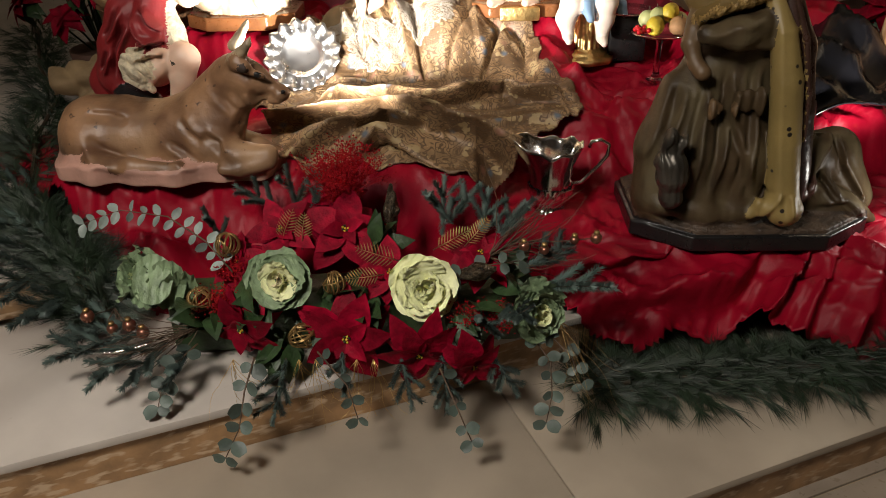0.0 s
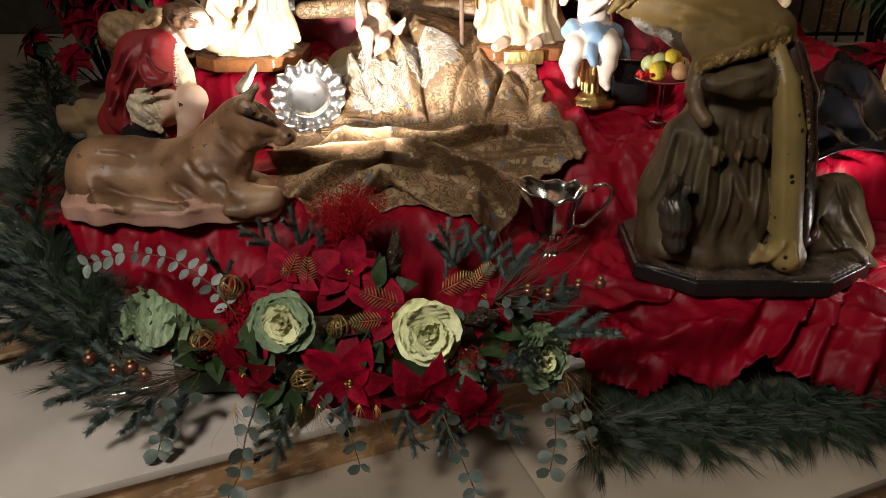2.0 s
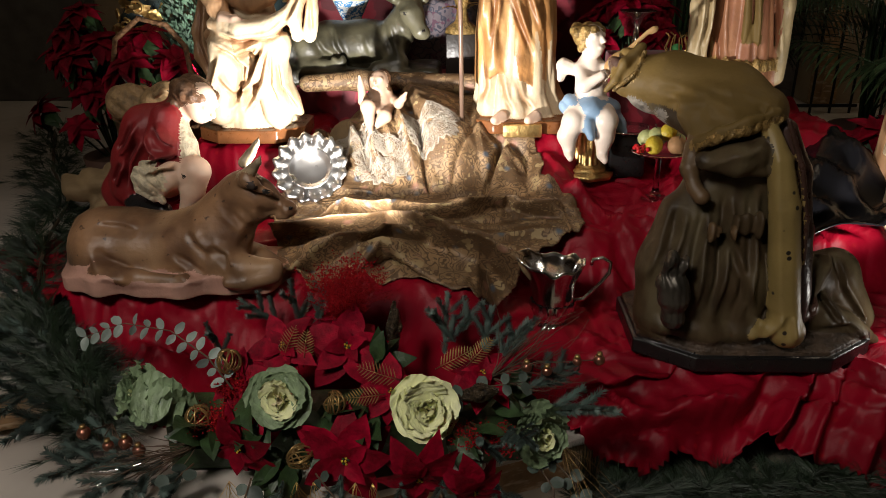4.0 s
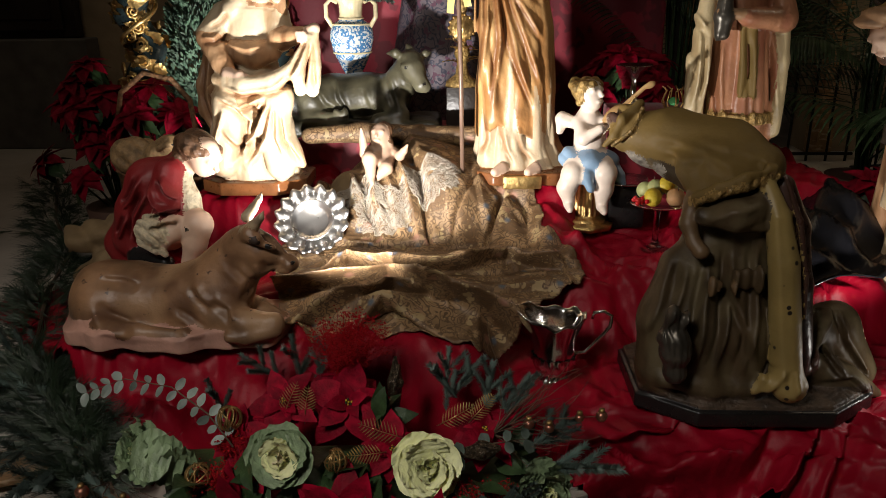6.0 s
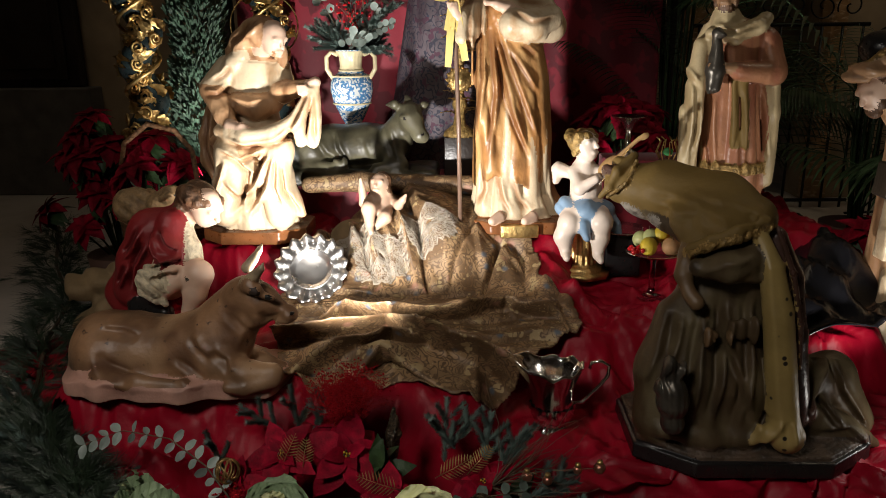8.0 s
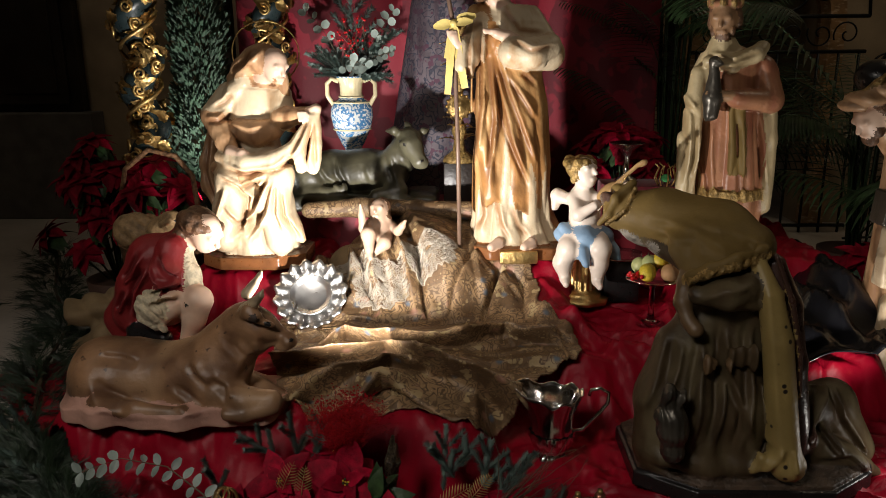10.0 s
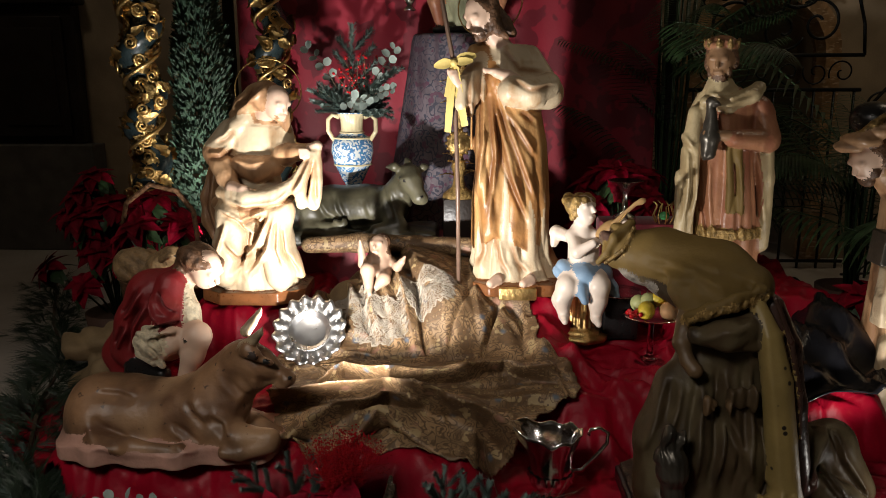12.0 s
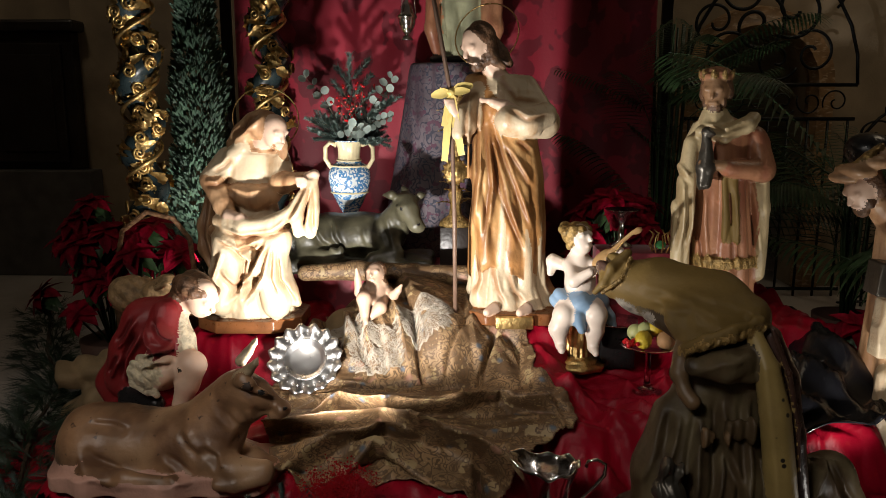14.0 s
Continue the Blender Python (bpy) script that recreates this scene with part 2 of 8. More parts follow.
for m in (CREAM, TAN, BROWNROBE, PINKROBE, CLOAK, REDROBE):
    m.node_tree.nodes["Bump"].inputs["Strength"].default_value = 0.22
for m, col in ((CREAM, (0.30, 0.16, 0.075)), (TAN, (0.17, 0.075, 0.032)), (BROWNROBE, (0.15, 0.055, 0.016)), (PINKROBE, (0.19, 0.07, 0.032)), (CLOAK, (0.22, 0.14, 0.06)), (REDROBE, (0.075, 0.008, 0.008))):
    glaze_shaded(m, col)

# ---- building helpers ----
def mesh_from(name, verts, faces, mats, ids=None, smooth=True):
    me = bpy.data.meshes.new(name)
    me.from_pydata([tuple(v) for v in verts], [], [tuple(f) for f in faces])
    for m in mats:
        me.materials.append(m)
    if ids is not None:
        me.polygons.foreach_set("material_index", np.asarray(ids, dtype=np.int32))
    if smooth:
        me.polygons.foreach_set("use_smooth", np.ones(len(me.polygons), dtype=bool))
    me.update()
    return me


def from_bm(bm, name, m, smooth=True):
    me = bpy.data.meshes.new(name)
    bmesh.ops.recalc_face_normals(bm, faces=bm.faces)
    bm.to_mesh(me)
    bm.free()
    for x in (m if isinstance(m, (list, tuple)) else [m]):
        me.materials.append(x)
    if smooth:
        me.polygons.foreach_set("use_smooth", np.ones(len(me.polygons), dtype=bool))
        me.set_sharp_from_angle(angle=radians(40))
    return me


def part(name, bm, material, parent, label="", smooth=True, m=None):
    me = bm if isinstance(bm, bpy.types.Mesh) else from_bm(bm, name, material, smooth)
    ob = new(name, me)
    ob.parent = parent
    if m is not None:
        ob.matrix_local = m
    return tagged(ob, label)


def empty(name, at, label, category, group="", kind=""):
    ob = new(name)
    ob.empty_display_size = 0.05
    if isinstance(at, Matrix):
        ob.matrix_world = at
    else:
        ob.location = at
    return tagged(ob, label, category, group, kind)


def box_bm(sx, sy, sz, bevel=0.0, at=(0, 0, 0)):
    bm = bmesh.new()
    bmesh.ops.create_cube(bm, size=1)
    for v in bm.verts:
        v.co = Vector((v.co.x * sx + at[0], v.co.y * sy + at[1], v.co.z * sz + at[2]))
    if bevel:
        bmesh.ops.bevel(bm, geom=bm.edges[:], offset=bevel, segments=2, affect="EDGES", profile=0.5)
    return bm


def lathe(profile, n=32, wobble=0.0, waves=0):
    """Turns (radius, z) pairs about the z axis."""
    V, F = [], []
    for r, z in profile:
        for i in range(n):
            a = 2 * math.pi * i / n
            rr = r * (1 + wobble * math.cos(waves * a))
            V.append((rr * math.cos(a), rr * math.sin(a), z))
    for j in range(len(profile) - 1):
        for i in range(n):
            k = (i + 1) % n
            F.append((j * n + i, j * n + k, (j + 1) * n + k, (j + 1) * n + i))
    return V, F


def lathe_mesh(name, profile, m, n=32, wobble=0.0, waves=0):
    return mesh_from(name, *lathe(profile, n, wobble, waves), [m])


def tube(points, radius, n=6, taper=1.0):
    """A bent round bar along points."""
    P = [Vector(p) for p in points]
    V, F = [], []
    for i, p in enumerate(P):
        d = (P[min(i + 1, len(P) - 1)] - P[max(i - 1, 0)]).normalized()
        a = d.orthogonal().normalized() if i == 0 else (a - d * a.dot(d)).normalized()
        b = d.cross(a)
        r = radius * (1 + (taper - 1) * i / max(1, len(P) - 1))
        for k in range(n):
            t = 2 * math.pi * k / n
            V.append(p + a * (r * math.cos(t)) + b * (r * math.sin(t)))
    for i in range(len(P) - 1):
        for k in range(n):
            q = (k + 1) % n
            F.append((i * n + k, i * n + q, (i + 1) * n + q, (i + 1) * n + k))
    F.append(tuple(range(n))[::-1])
    F.append(tuple(range((len(P) - 1) * n, len(P) * n)))
    return V, F


class Heap:
    """Gathers small shapes into one mesh."""

    def __init__(self):
        self.V, self.F, self.I = [], [], []

    def add(self, vf, idx=0, m=None):
        o = len(self.V)
        self.V += [m @ Vector(v) for v in vf[0]] if m is not None else [Vector(v) for v in vf[0]]
        self.F += [tuple(i + o for i in f) for f in vf[1]]
        self.I += [idx] * len(vf[1])

    def mesh(self, name, mats, smooth=True):
        return mesh_from(name, self.V, self.F, mats, self.I, smooth)


# ---- carved figures ----
class Carve:
    """A solid made of blended round forms, meshed on a grid."""

    def __init__(self, voxel=0.007):
        self.h, self.forms, self.folds = voxel, [], []

    def put(self, fn, lo, hi, mi, k):
        self.forms.append((fn, np.array(lo) - 0.03 - k, np.array(hi) + 0.03 + k, mi, k))

    def fold(self, pts, amp, w, y1, mi=None, pw=0.0, glaze_shade=None):
        """A carved fold along pts on the front: a ridge with a groove beside it. mi: a painted line; the last value
        puts glaze and shade into the groove's colour.
        """
        self.folds.append((np.array(pts, float), amp, w, y1, mi, pw, glaze_shade))

    def cut_folds(self, D, I, ax):
        for pts, amp, w, y1, mi, pw, glaze_shade in self.folds:
            r = 3.2 * w + pw
            sx = slice(*np.searchsorted(ax[0], (pts[:, 0].min() - r, pts[:, 0].max() + r)))
            sz = slice(*np.searchsorted(ax[2], (pts[:, 2].min() - r, pts[:, 2].max() + r)))
            sy = slice(0, int(np.searchsorted(ax[1], y1)))
            X, Z = ax[0][sx][:, None], ax[2][sz][None, :]
            best = np.full((X.shape[0], Z.shape[1]), 9.0)
            side, run = np.zeros_like(best), np.zeros_like(best)
            total = len(pts) - 1
            for i in range(total):
                a, b = pts[i][[0, 2]], pts[i + 1][[0, 2]]
                e = b - a
                l2 = max(e @ e, 1e-9)
                t = np.clip(((X - a[0]) * e[0] + (Z - a[1]) * e[1]) / l2, 0, 1)
                dx, dz = X - a[0] - t * e[0], Z - a[1] - t * e[1]
                d = np.hypot(dx, dz)
                hit = d < best
                best = np.where(hit, d, best)
                side = np.where(hit, np.sign(dx * e[1] - dz * e[0]) * d, side)
                run = np.where(hit, (i + t) / total, run)
            fade = np.clip(np.minimum(run, 1 - run) * 5, 0.1, 1)
            cut = amp * fade * (np.exp(-(best / w) ** 2) - 0.8 * np.exp(-((side - 1.7 * w) / w) ** 2) * (best < 3.2 * w))
            D[sx, sy, sz] -= cut[:, None, :].astype(np.float32)
            if glaze_shade is not None:
                deep = glaze_shade * fade * np.exp(-((side - 1.6 * w) / (1.1 * w)) ** 2) * (best < 3.2 * w)
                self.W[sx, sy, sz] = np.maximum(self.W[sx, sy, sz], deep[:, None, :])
            if mi is not None:
                I[sx, sy, sz] = np.where((best < pw)[:, None, :], mi, I[sx, sy, sz])

    def cap(self, a, b, ra, rb, mi, k=0.02, fold=None):
        a, b = np.array(a, float), np.array(b, float)
        ba = b - a
        l2 = max(ba @ ba, 1e-9)
        if fold and len(fold) == 3:
            kv = np.cross(ba, (0.1, 1.0, 0.05))
            fold = (*fold, tuple(kv / max(np.linalg.norm(kv), 1e-6)))

        def fn(X, Y, Z):
            px, py, pz = X - a[0], Y - a[1], Z - a[2]
            t = np.clip((px * ba[0] + py * ba[1] + pz * ba[2]) / l2, 0, 1)
            d = np.sqrt((px - t * ba[0]) ** 2 + (py - t * ba[1]) ** 2 + (pz - t * ba[2]) ** 2) - (ra + (rb - ra) * t)
            return d + crease(fold, X, Y, Z)

        r = max(ra, rb)
        self.put(fn, np.minimum(a, b) - r, np.maximum(a, b) + r, mi, k)

    def line(self, pts, radii, mi, k=0.02, fold=None):
        for i in range(len(pts) - 1):
            self.cap(pts[i], pts[i + 1], radii[i], radii[i + 1], mi, k, fold)

    def ell(self, c, r, mi, k=0.02, rot=(0, 0, 0), fold=None):
        M = np.array(Euler([radians(a) for a in rot]).to_matrix())
        R = max(r)

        def fn(X, Y, Z):
            p = [X - c[0], Y - c[1], Z - c[2]]
            q = [sum(M[j][i] * p[j] for j in range(3)) for i in range(3)]
            k0 = np.sqrt(sum((q[i] / r[i]) ** 2 for i in range(3))) + 1e-6
            k1 = np.sqrt(sum((q[i] / r[i] ** 2) ** 2 for i in range(3))) + 1e-6
            return k0 * (k0 - 1) / k1 + crease(fold, X, Y, Z)

        self.put(fn, np.array(c) - R, np.array(c) + R, mi, k)

    def slab(self, c, half, mi, k=0.004, rot=(0, 0, 0), rnd=0.006, fold=None):
        M = np.array(Euler([radians(a) for a in rot]).to_matrix())
        R = float(np.linalg.norm(half))

        def fn(X, Y, Z):
            p = [X - c[0], Y - c[1], Z - c[2]]
            q = [np.abs(sum(M[j][i] * p[j] for j in range(3))) - half[i] + rnd for i in range(3)]
            out = np.sqrt(sum(np.maximum(v, 0) ** 2 for v in q))
            ins = np.minimum(np.maximum(np.maximum(q[0], q[1]), q[2]), 0)
            return out + ins - rnd + crease(fold, X, Y, Z)

        self.put(fn, np.array(c) - R, np.array(c) + R, mi, k)

    def robe(self, rings, mi, k=0.02, folds=(0.0, 9, 0.0), hem=0.0, hollow=0.0):
        """rings: z, cx, cy, rx, ry from the hem up. folds: depth, how many, twist."""
        rg = np.array(rings, float)
        amp, n, tw = folds

        def fn(X, Y, Z):
            Zb = Z + 0 * X + 0 * Y
            cx, cy, rx, ry = (np.interp(Zb, rg[:, 0], rg[:, i]) for i in (1, 2, 3, 4))
            u, v = (X - cx) / rx, (Y - cy) / ry
            th = np.arctan2(v, u)
            fade = np.clip((rg[-1, 0] - Zb) / (rg[-1, 0] - rg[0, 0]) * 1.6, 0.15, 1)
            w = 2.2 * np.abs(np.sin(0.5 * n * th + 0.5 * tw * Zb + 0.65 * np.sin(2 * th + 5 * Zb))) - 1.3 + 0.6 * np.abs(np.sin((n + 0.5) * th - 0.8 * tw * Zb + np.sin(3 * th)))
            d = (np.sqrt(u * u + v * v) - 1) * np.minimum(rx, ry) - amp * fade * w
            low = rg[0, 0] + hem * np.sin(3 * th + 1)
            return np.maximum(np.maximum(d, Zb - rg[-1, 0]), low - Zb)

        ext = rg[:, 3:5].max(0) + abs(amp) * 2
        lo = [(rg[:, 1]).min() - ext[0], rg[:, 2].min() - ext[1], rg[0, 0] - abs(hem)]
        hi = [(rg[:, 1]).max() + ext[0], rg[:, 2].max() + ext[1], rg[-1, 0]]
        self.put(fn, lo, hi, mi, k)

    def head(self, c, r, yaw, tilt, skin, hair, beard=None, k=0.012, long=False):
        """A plain head: skull, jaw, nose, hair; yaw 0 looks to -y, tilt down."""
        M = Euler((radians(tilt), 0, radians(yaw))).to_matrix()

        def at(x, y, z):
            return tuple(Vector(c) + M @ Vector((x * r, y * r, z * r)))

        e = (tilt, 0, yaw)
        self.ell(c, (0.78 * r, 0.9 * r, 1.0 * r), skin, k, e)
        self.ell(at(0, -0.28, -0.62), (0.55 * r, 0.58 * r, 0.55 * r), skin, k, e)
        self.cap(at(0, -0.92, 0.12), at(0, -1.08, -0.26), 0.09 * r, 0.15 * r, skin, 0.008)
        self.cap(at(-0.42, -0.76, 0.16), at(0.42, -0.76, 0.16), 0.14 * r, 0.14 * r, skin, 0.01)
        self.cap(at(-0.2, -0.88, -0.62), at(0.2, -0.88, -0.62), 0.09 * r, 0.09 * r, skin, 0.008)
        if hair is not None:
            self.ell(at(0, 0.32, 0.30), (0.90 * r, 0.88 * r, 0.86 * r), hair, 0.004, e, (0.004, 55, 1))
            for sx in (-1, 1):
                self.ell(at(sx * 0.76, 0.28, -0.2), (0.2 * r, 0.36 * r, 0.55 * r), hair, 0.006, e, (0.004, 60, 2))
                if long:
                    self.line([at(sx * 0.7, 0.3, -0.3), at(sx * 0.75, 0.35, -1.1), at(sx * 0.6, 0.2, -1.6)], [0.3 * r, 0.28 * r, 0.2 * r], hair, 0.008, (0.004, 60, 3))
        if beard is not None:
            self.ell(at(0, -0.58, -1.0), (0.42 * r, 0.36 * r, 0.42 * r), beard, 0.004, e, (0.004, 70, 4))
            for sx in (-1, 1):
                self.ell(at(sx * 0.5, -0.25, -0.68), (0.18 * r, 0.32 * r, 0.4 * r), beard, 0.004, e, (0.004, 70, 5))

    def mesh(self, name, mats):
        h = self.h
        lo = np.min([f[1] for f in self.forms], 0)
        hi = np.max([f[2] for f in self.forms], 0)
        n = np.ceil((hi - lo) / h).astype(int) + 1
        ax = [(lo[i] + h * np.arange(n[i])).astype(np.float32) for i in range(3)]
        D = np.full(n, 1.0, np.float32)
        I = np.zeros(n, np.int16)
        for fn, a, b, mi, k in self.forms:
            s = [slice(max(0, int((a[i] - lo[i]) / h)), min(n[i], int((b[i] - lo[i]) / h) + 2)) for i in range(3)]
            X, Y, Z = ax[0][s[0]][:, None, None], ax[1][s[1]][None, :, None], ax[2][s[2]][None, None, :]
            d = fn(X, Y, Z).astype(np.float32)
            old = D[s[0], s[1], s[2]]
            Is = I[s[0], s[1], s[2]]
            Is[d < old] = mi
            t = np.clip(0.5 + 0.5 * (old - d) / max(k, 1e-4), 0, 1)
            D[s[0], s[1], s[2]] = old * (1 - t) + d * t - k * t * (1 - t)
        self.W = np.zeros(n, np.float32)
        self.cut_folds(D, I, ax)
        S = D < 0
        c = tuple(m - 1 for m in n)
        acc = np.zeros((*c, 3), np.float32)
        cnt = np.zeros(c, np.float32)

        def cut(A, o):
            return A[o[0]:o[0] + c[0], o[1]:o[1] + c[1], o[2]:o[2] + c[2]]

        for axis in range(3):
            for u in (0, 1):
                for v in (0, 1):
                    o0 = [0, 0, 0]
                    o0[(axis + 1) % 3], o0[(axis + 2) % 3] = u, v
                    o1 = list(o0)
                    o1[axis] = 1
                    d0, d1 = cut(D, o0), cut(D, o1)
                    hit = (d0 < 0) != (d1 < 0)
                    t = np.where(hit, d0 / np.where(hit, d0 - d1, 1), 0)
                    for j in range(3):
                        acc[..., j] += np.where(hit, t if j == axis else o0[j], 0)
                    cnt += hit
        act = cnt > 0
        idx = np.full(c, -1, np.int64)
        idx[act] = np.arange(act.sum())
        cell = np.argwhere(act)
        V = lo + h * (cell + acc[act] / cnt[act][:, None])
        vid = I[cell[:, 0], cell[:, 1], cell[:, 2]]
        F = []
        for axis in range(3):
            s0, s1 = [slice(None)] * 3, [slice(None)] * 3
            s0[axis], s1[axis] = slice(0, -1), slice(1, None)
            A, B = S[tuple(s0)], S[tuple(s1)]
            for flip in (False, True):
                e = np.argwhere((A & ~B) if not flip else (~A & B))
                p, q = (axis + 1) % 3, (axis + 2) % 3
                ok = (e[:, p] > 0) & (e[:, q] > 0) & (e[:, p] < c[p]) & (e[:, q] < c[q])
                e = e[ok]
                quad = []
                for dp, dq in ((0, 0), (-1, 0), (-1, -1), (0, -1)):
                    g = e.copy()
                    g[:, p] += dp
                    g[:, q] += dq
                    quad.append(idx[g[:, 0], g[:, 1], g[:, 2]])
                quad = np.stack(quad, 1)
                F.append(quad[:, ::-1] if flip else quad)
        F = np.concatenate(F)
        F = F[(F >= 0).all(1)]
        me = mesh_from(name, V.tolist(), F.tolist(), mats, vid[F[:, 0]])
        # groove glaze and painted shade, a point value that the robe colours read
        paint = me.attributes.new("glaze_shade", "FLOAT", "POINT")
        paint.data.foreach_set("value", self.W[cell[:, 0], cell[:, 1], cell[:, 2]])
        return me

    def thing(self, name, mats, m, label, category, group=""):
        ob = new(name, self.mesh(name, mats))
        ob.matrix_world = m if isinstance(m, Matrix) else pose(*m)
        return tagged(ob, label, category, group)


def crease(fold, X, Y, Z):
    if not fold:
        return 0.0
    amp, f, ph = fold[:3]
    kx, ky, kz = fold[3] if len(fold) > 3 else (1.0, 0.7, 0.9)
    s = f * (kx * X + ky * Y + kz * Z)
    return amp * (1.2 - 2.2 * np.abs(np.sin(0.5 * s + 0.9 * np.sin(0.23 * f * (ky * X - kx * Y + 0.5 * Z) + ph) + ph)))


# ---- steps and hall ----
E_DIR, N_DIR = Vector((0.921, 0.389, 0)), Vector((0.389, -0.921, 0))
STEP_TURN = pose(0, 0, 0, 0, 0, math.degrees(math.atan2(0.389, 0.921)))


def step_place(along, out, z):
    """A place measured along the step edges and outwards across them."""
    p = E_DIR * along + N_DIR * out
    return Matrix.Translation((p.x, p.y, z)) @ STEP_TURN


def edge_out(x, y):
    return Vector((x, y, 0)).dot(N_DIR)


EDGES = [(edge_out(0.57, 1.29), 0.15), (edge_out(-0.766, 1.33), 0.30), (edge_out(-1.245, 1.809), 0.45)]
floor = new("floor", from_bm(box_bm(30, 30, 0.2, 0, (0, 0, -0.105)), "floor", WALLSTONE, False))
tagged(floor, "worn brown marble church floor with dark joints", "floor", "", "structure")
tile = from_bm(box_bm(0.594, 0.594, 0.012, 0.002), "floor_tile", FLOORTILE, False)
for i in range(-4, 8):
    for j in range(-3, 6):
        ob = new("floor_tile", tile)
        ob.parent = floor
        ob.matrix_world = step_place(0.31 + 0.6 * i, EDGES[0][0] + 0.32 + 0.6 * j, -0.003)
steps = empty("steps", (0, 0, 0), "white marble church steps with brown travertine risers", "steps", "", "structure")
for n, (out, z) in enumerate(EDGES):
    depth = 0.6 if n < 2 else 9.0
    riser = new("riser", from_bm(box_bm(16, 0.04, 0.126, 0.002), "riser", TRAVERTINE, False))
    riser.parent = steps
    riser.matrix_world = step_place(0, out - 0.036, z - 0.087)
    core = new("core", from_bm(box_bm(16, depth + 0.1, 0.12), "core", PLASTER, False))
    core.parent = steps
    core.matrix_world = step_place(0, out - 0.06 - (depth + 0.1) / 2, z - 0.09)
    for i in range(-5, 5):
        off = (0.795, 0.45, 0.3)[n]
        slab = new("tread_slab", from_bm(box_bm(1.447, depth, 0.026, 0.004), "tread_slab", BEIGEMARBLE if n == 0 else MARBLE))
        slab.parent = steps
        slab.matrix_world = step_place(off + 0.725 + 1.45 * i, out - depth / 2, z - 0.013)

for nm, s, at in (("wall_back", (16, 0.3, 7), (0, 9.2, 3.5)), ("wall_left", (0.3, 16, 7), (-6.5, 1.5, 3.5)), ("wall_right", (0.3, 16, 7), (6.5, 1.5, 3.5)), ("wall_behind_camera", (16, 0.3, 7), (0, -6, 3.5))):
    ob = new(nm, from_bm(box_bm(*s), nm, WALLSTONE, False))
    ob.location = at
    tagged(ob, "plain warm stone church wall in shadow", "wall", "", "structure")
ob = new("ceiling", from_bm(box_bm(16, 16, 0.3), "ceiling", PLASTER, False))
ob.location = (0, 1.5, 7.15)
tagged(ob, "pale plaster church ceiling", "ceiling", "", "structure")


# ---- the draped platform ----
def smooth_box(x, y, x0, x1, y0, y1, s):
    def sg(v):
        return 1 / (1 + np.exp(-np.clip(v / s, -30, 30)))
    return sg(x - x0) * sg(x1 - x) * sg(y - y0) * sg(y1 - y)


TIERS = [(-1.05, 1.40, 1.97, 9, 0.45, 0.03), (-1.28, 0.12, 2.03, 9, 0.63, 0.025), (-1.25, 1.6, 2.46, 9, 0.66, 0.03), (-1.2, 1.6, 2.80, 9, 0.70, 0.025), (0.30, 0.45, 2.66, 9, 0.80, 0.03), (-1.03, -0.5, 2.84, 9, 0.865, 0.012), (0.0, 0.5, 2.95, 9, 0.87, 0.012), (0.88, 1.5, 2.86, 9, 0.89, 0.012)]


def step_level(x, y, grow=0.0):
    out = 0.389 * x - 0.921 * y - grow
    return np.where(out < EDGES[2][0], 0.45, np.where(out < EDGES[1][0], 0.30, np.where(out < EDGES[0][0], 0.15, 0.0)))


def wave(x, y, f, a, seed):
    return np.sin(f * (x * math.cos(a) + y * math.sin(a)) + 1.7 * np.sin(0.45 * f * (-x * math.sin(a) + y * math.cos(a)) + seed) + seed)


TABLE = np.random.RandomState(5).rand(64, 64)


def grain(x, y, seed=0.0):
    """Smooth random values from -1 to 1."""
    x, y = x + seed * 7.31 + 100, y + seed * 3.77 + 100
    i, j = np.floor(x).astype(int), np.floor(y).astype(int)
    u, v = x - i, y - j
    u, v = u * u * (3 - 2 * u), v * v * (3 - 2 * v)
    t = TABLE
    a, b = t[i % 64, j % 64], t[(i + 1) % 64, j % 64]
    c, d = t[i % 64, (j + 1) % 64], t[(i + 1) % 64, (j + 1) % 64]
    return 2 * ((a * (1 - u) + b * u) * (1 - v) + (c * (1 - u) + d * u) * v) - 1


def ridge(x, y, f, a, seed):
    """Sharp irregular creases that run across the direction a."""
    p, q = x * math.cos(a) + y * math.sin(a), -x * math.sin(a) + y * math.cos(a)
    w = 0.5 * grain(f * 0.22 * p, f * 0.22 * q, seed + 3)
    n = grain(f * 0.32 * p + w, f * 0.075 * q + w, seed)
    return np.maximum(1.0 - 2.6 * np.sqrt(n * n + 0.006), -0.7)


def pleats(x, y, f, a, seed):
    """Slanting folds with a steep front, each of its own height, that run into each other."""
    p, q = x * math.cos(a) + y * math.sin(a), -x * math.sin(a) + y * math.cos(a)
    ph = f * p + 1.25 * grain(2.6 * p, 2.1 * q, seed) + 0.35 * grain(7 * p, 5 * q, seed + 1)
    u = ph - np.floor(ph)
    tooth = np.where(u < 0.2, u / 0.2, np.clip((1 - u) / 0.8, 0, 1) ** 1.4)
    return tooth * np.clip(0.55 + 0.75 * grain(np.floor(ph) * 0.73 + 0.5, 2.6 * q, seed + 2), 0.06, 1.0)


def platform(x, y):
    z = 0.17 + 0 * x
    for x0, x1, y0, y1, h, s in TIERS:
        z = z + np.maximum(h - z, 0) * smooth_box(x, y, x0, x1, y0, y1, s)
    return z


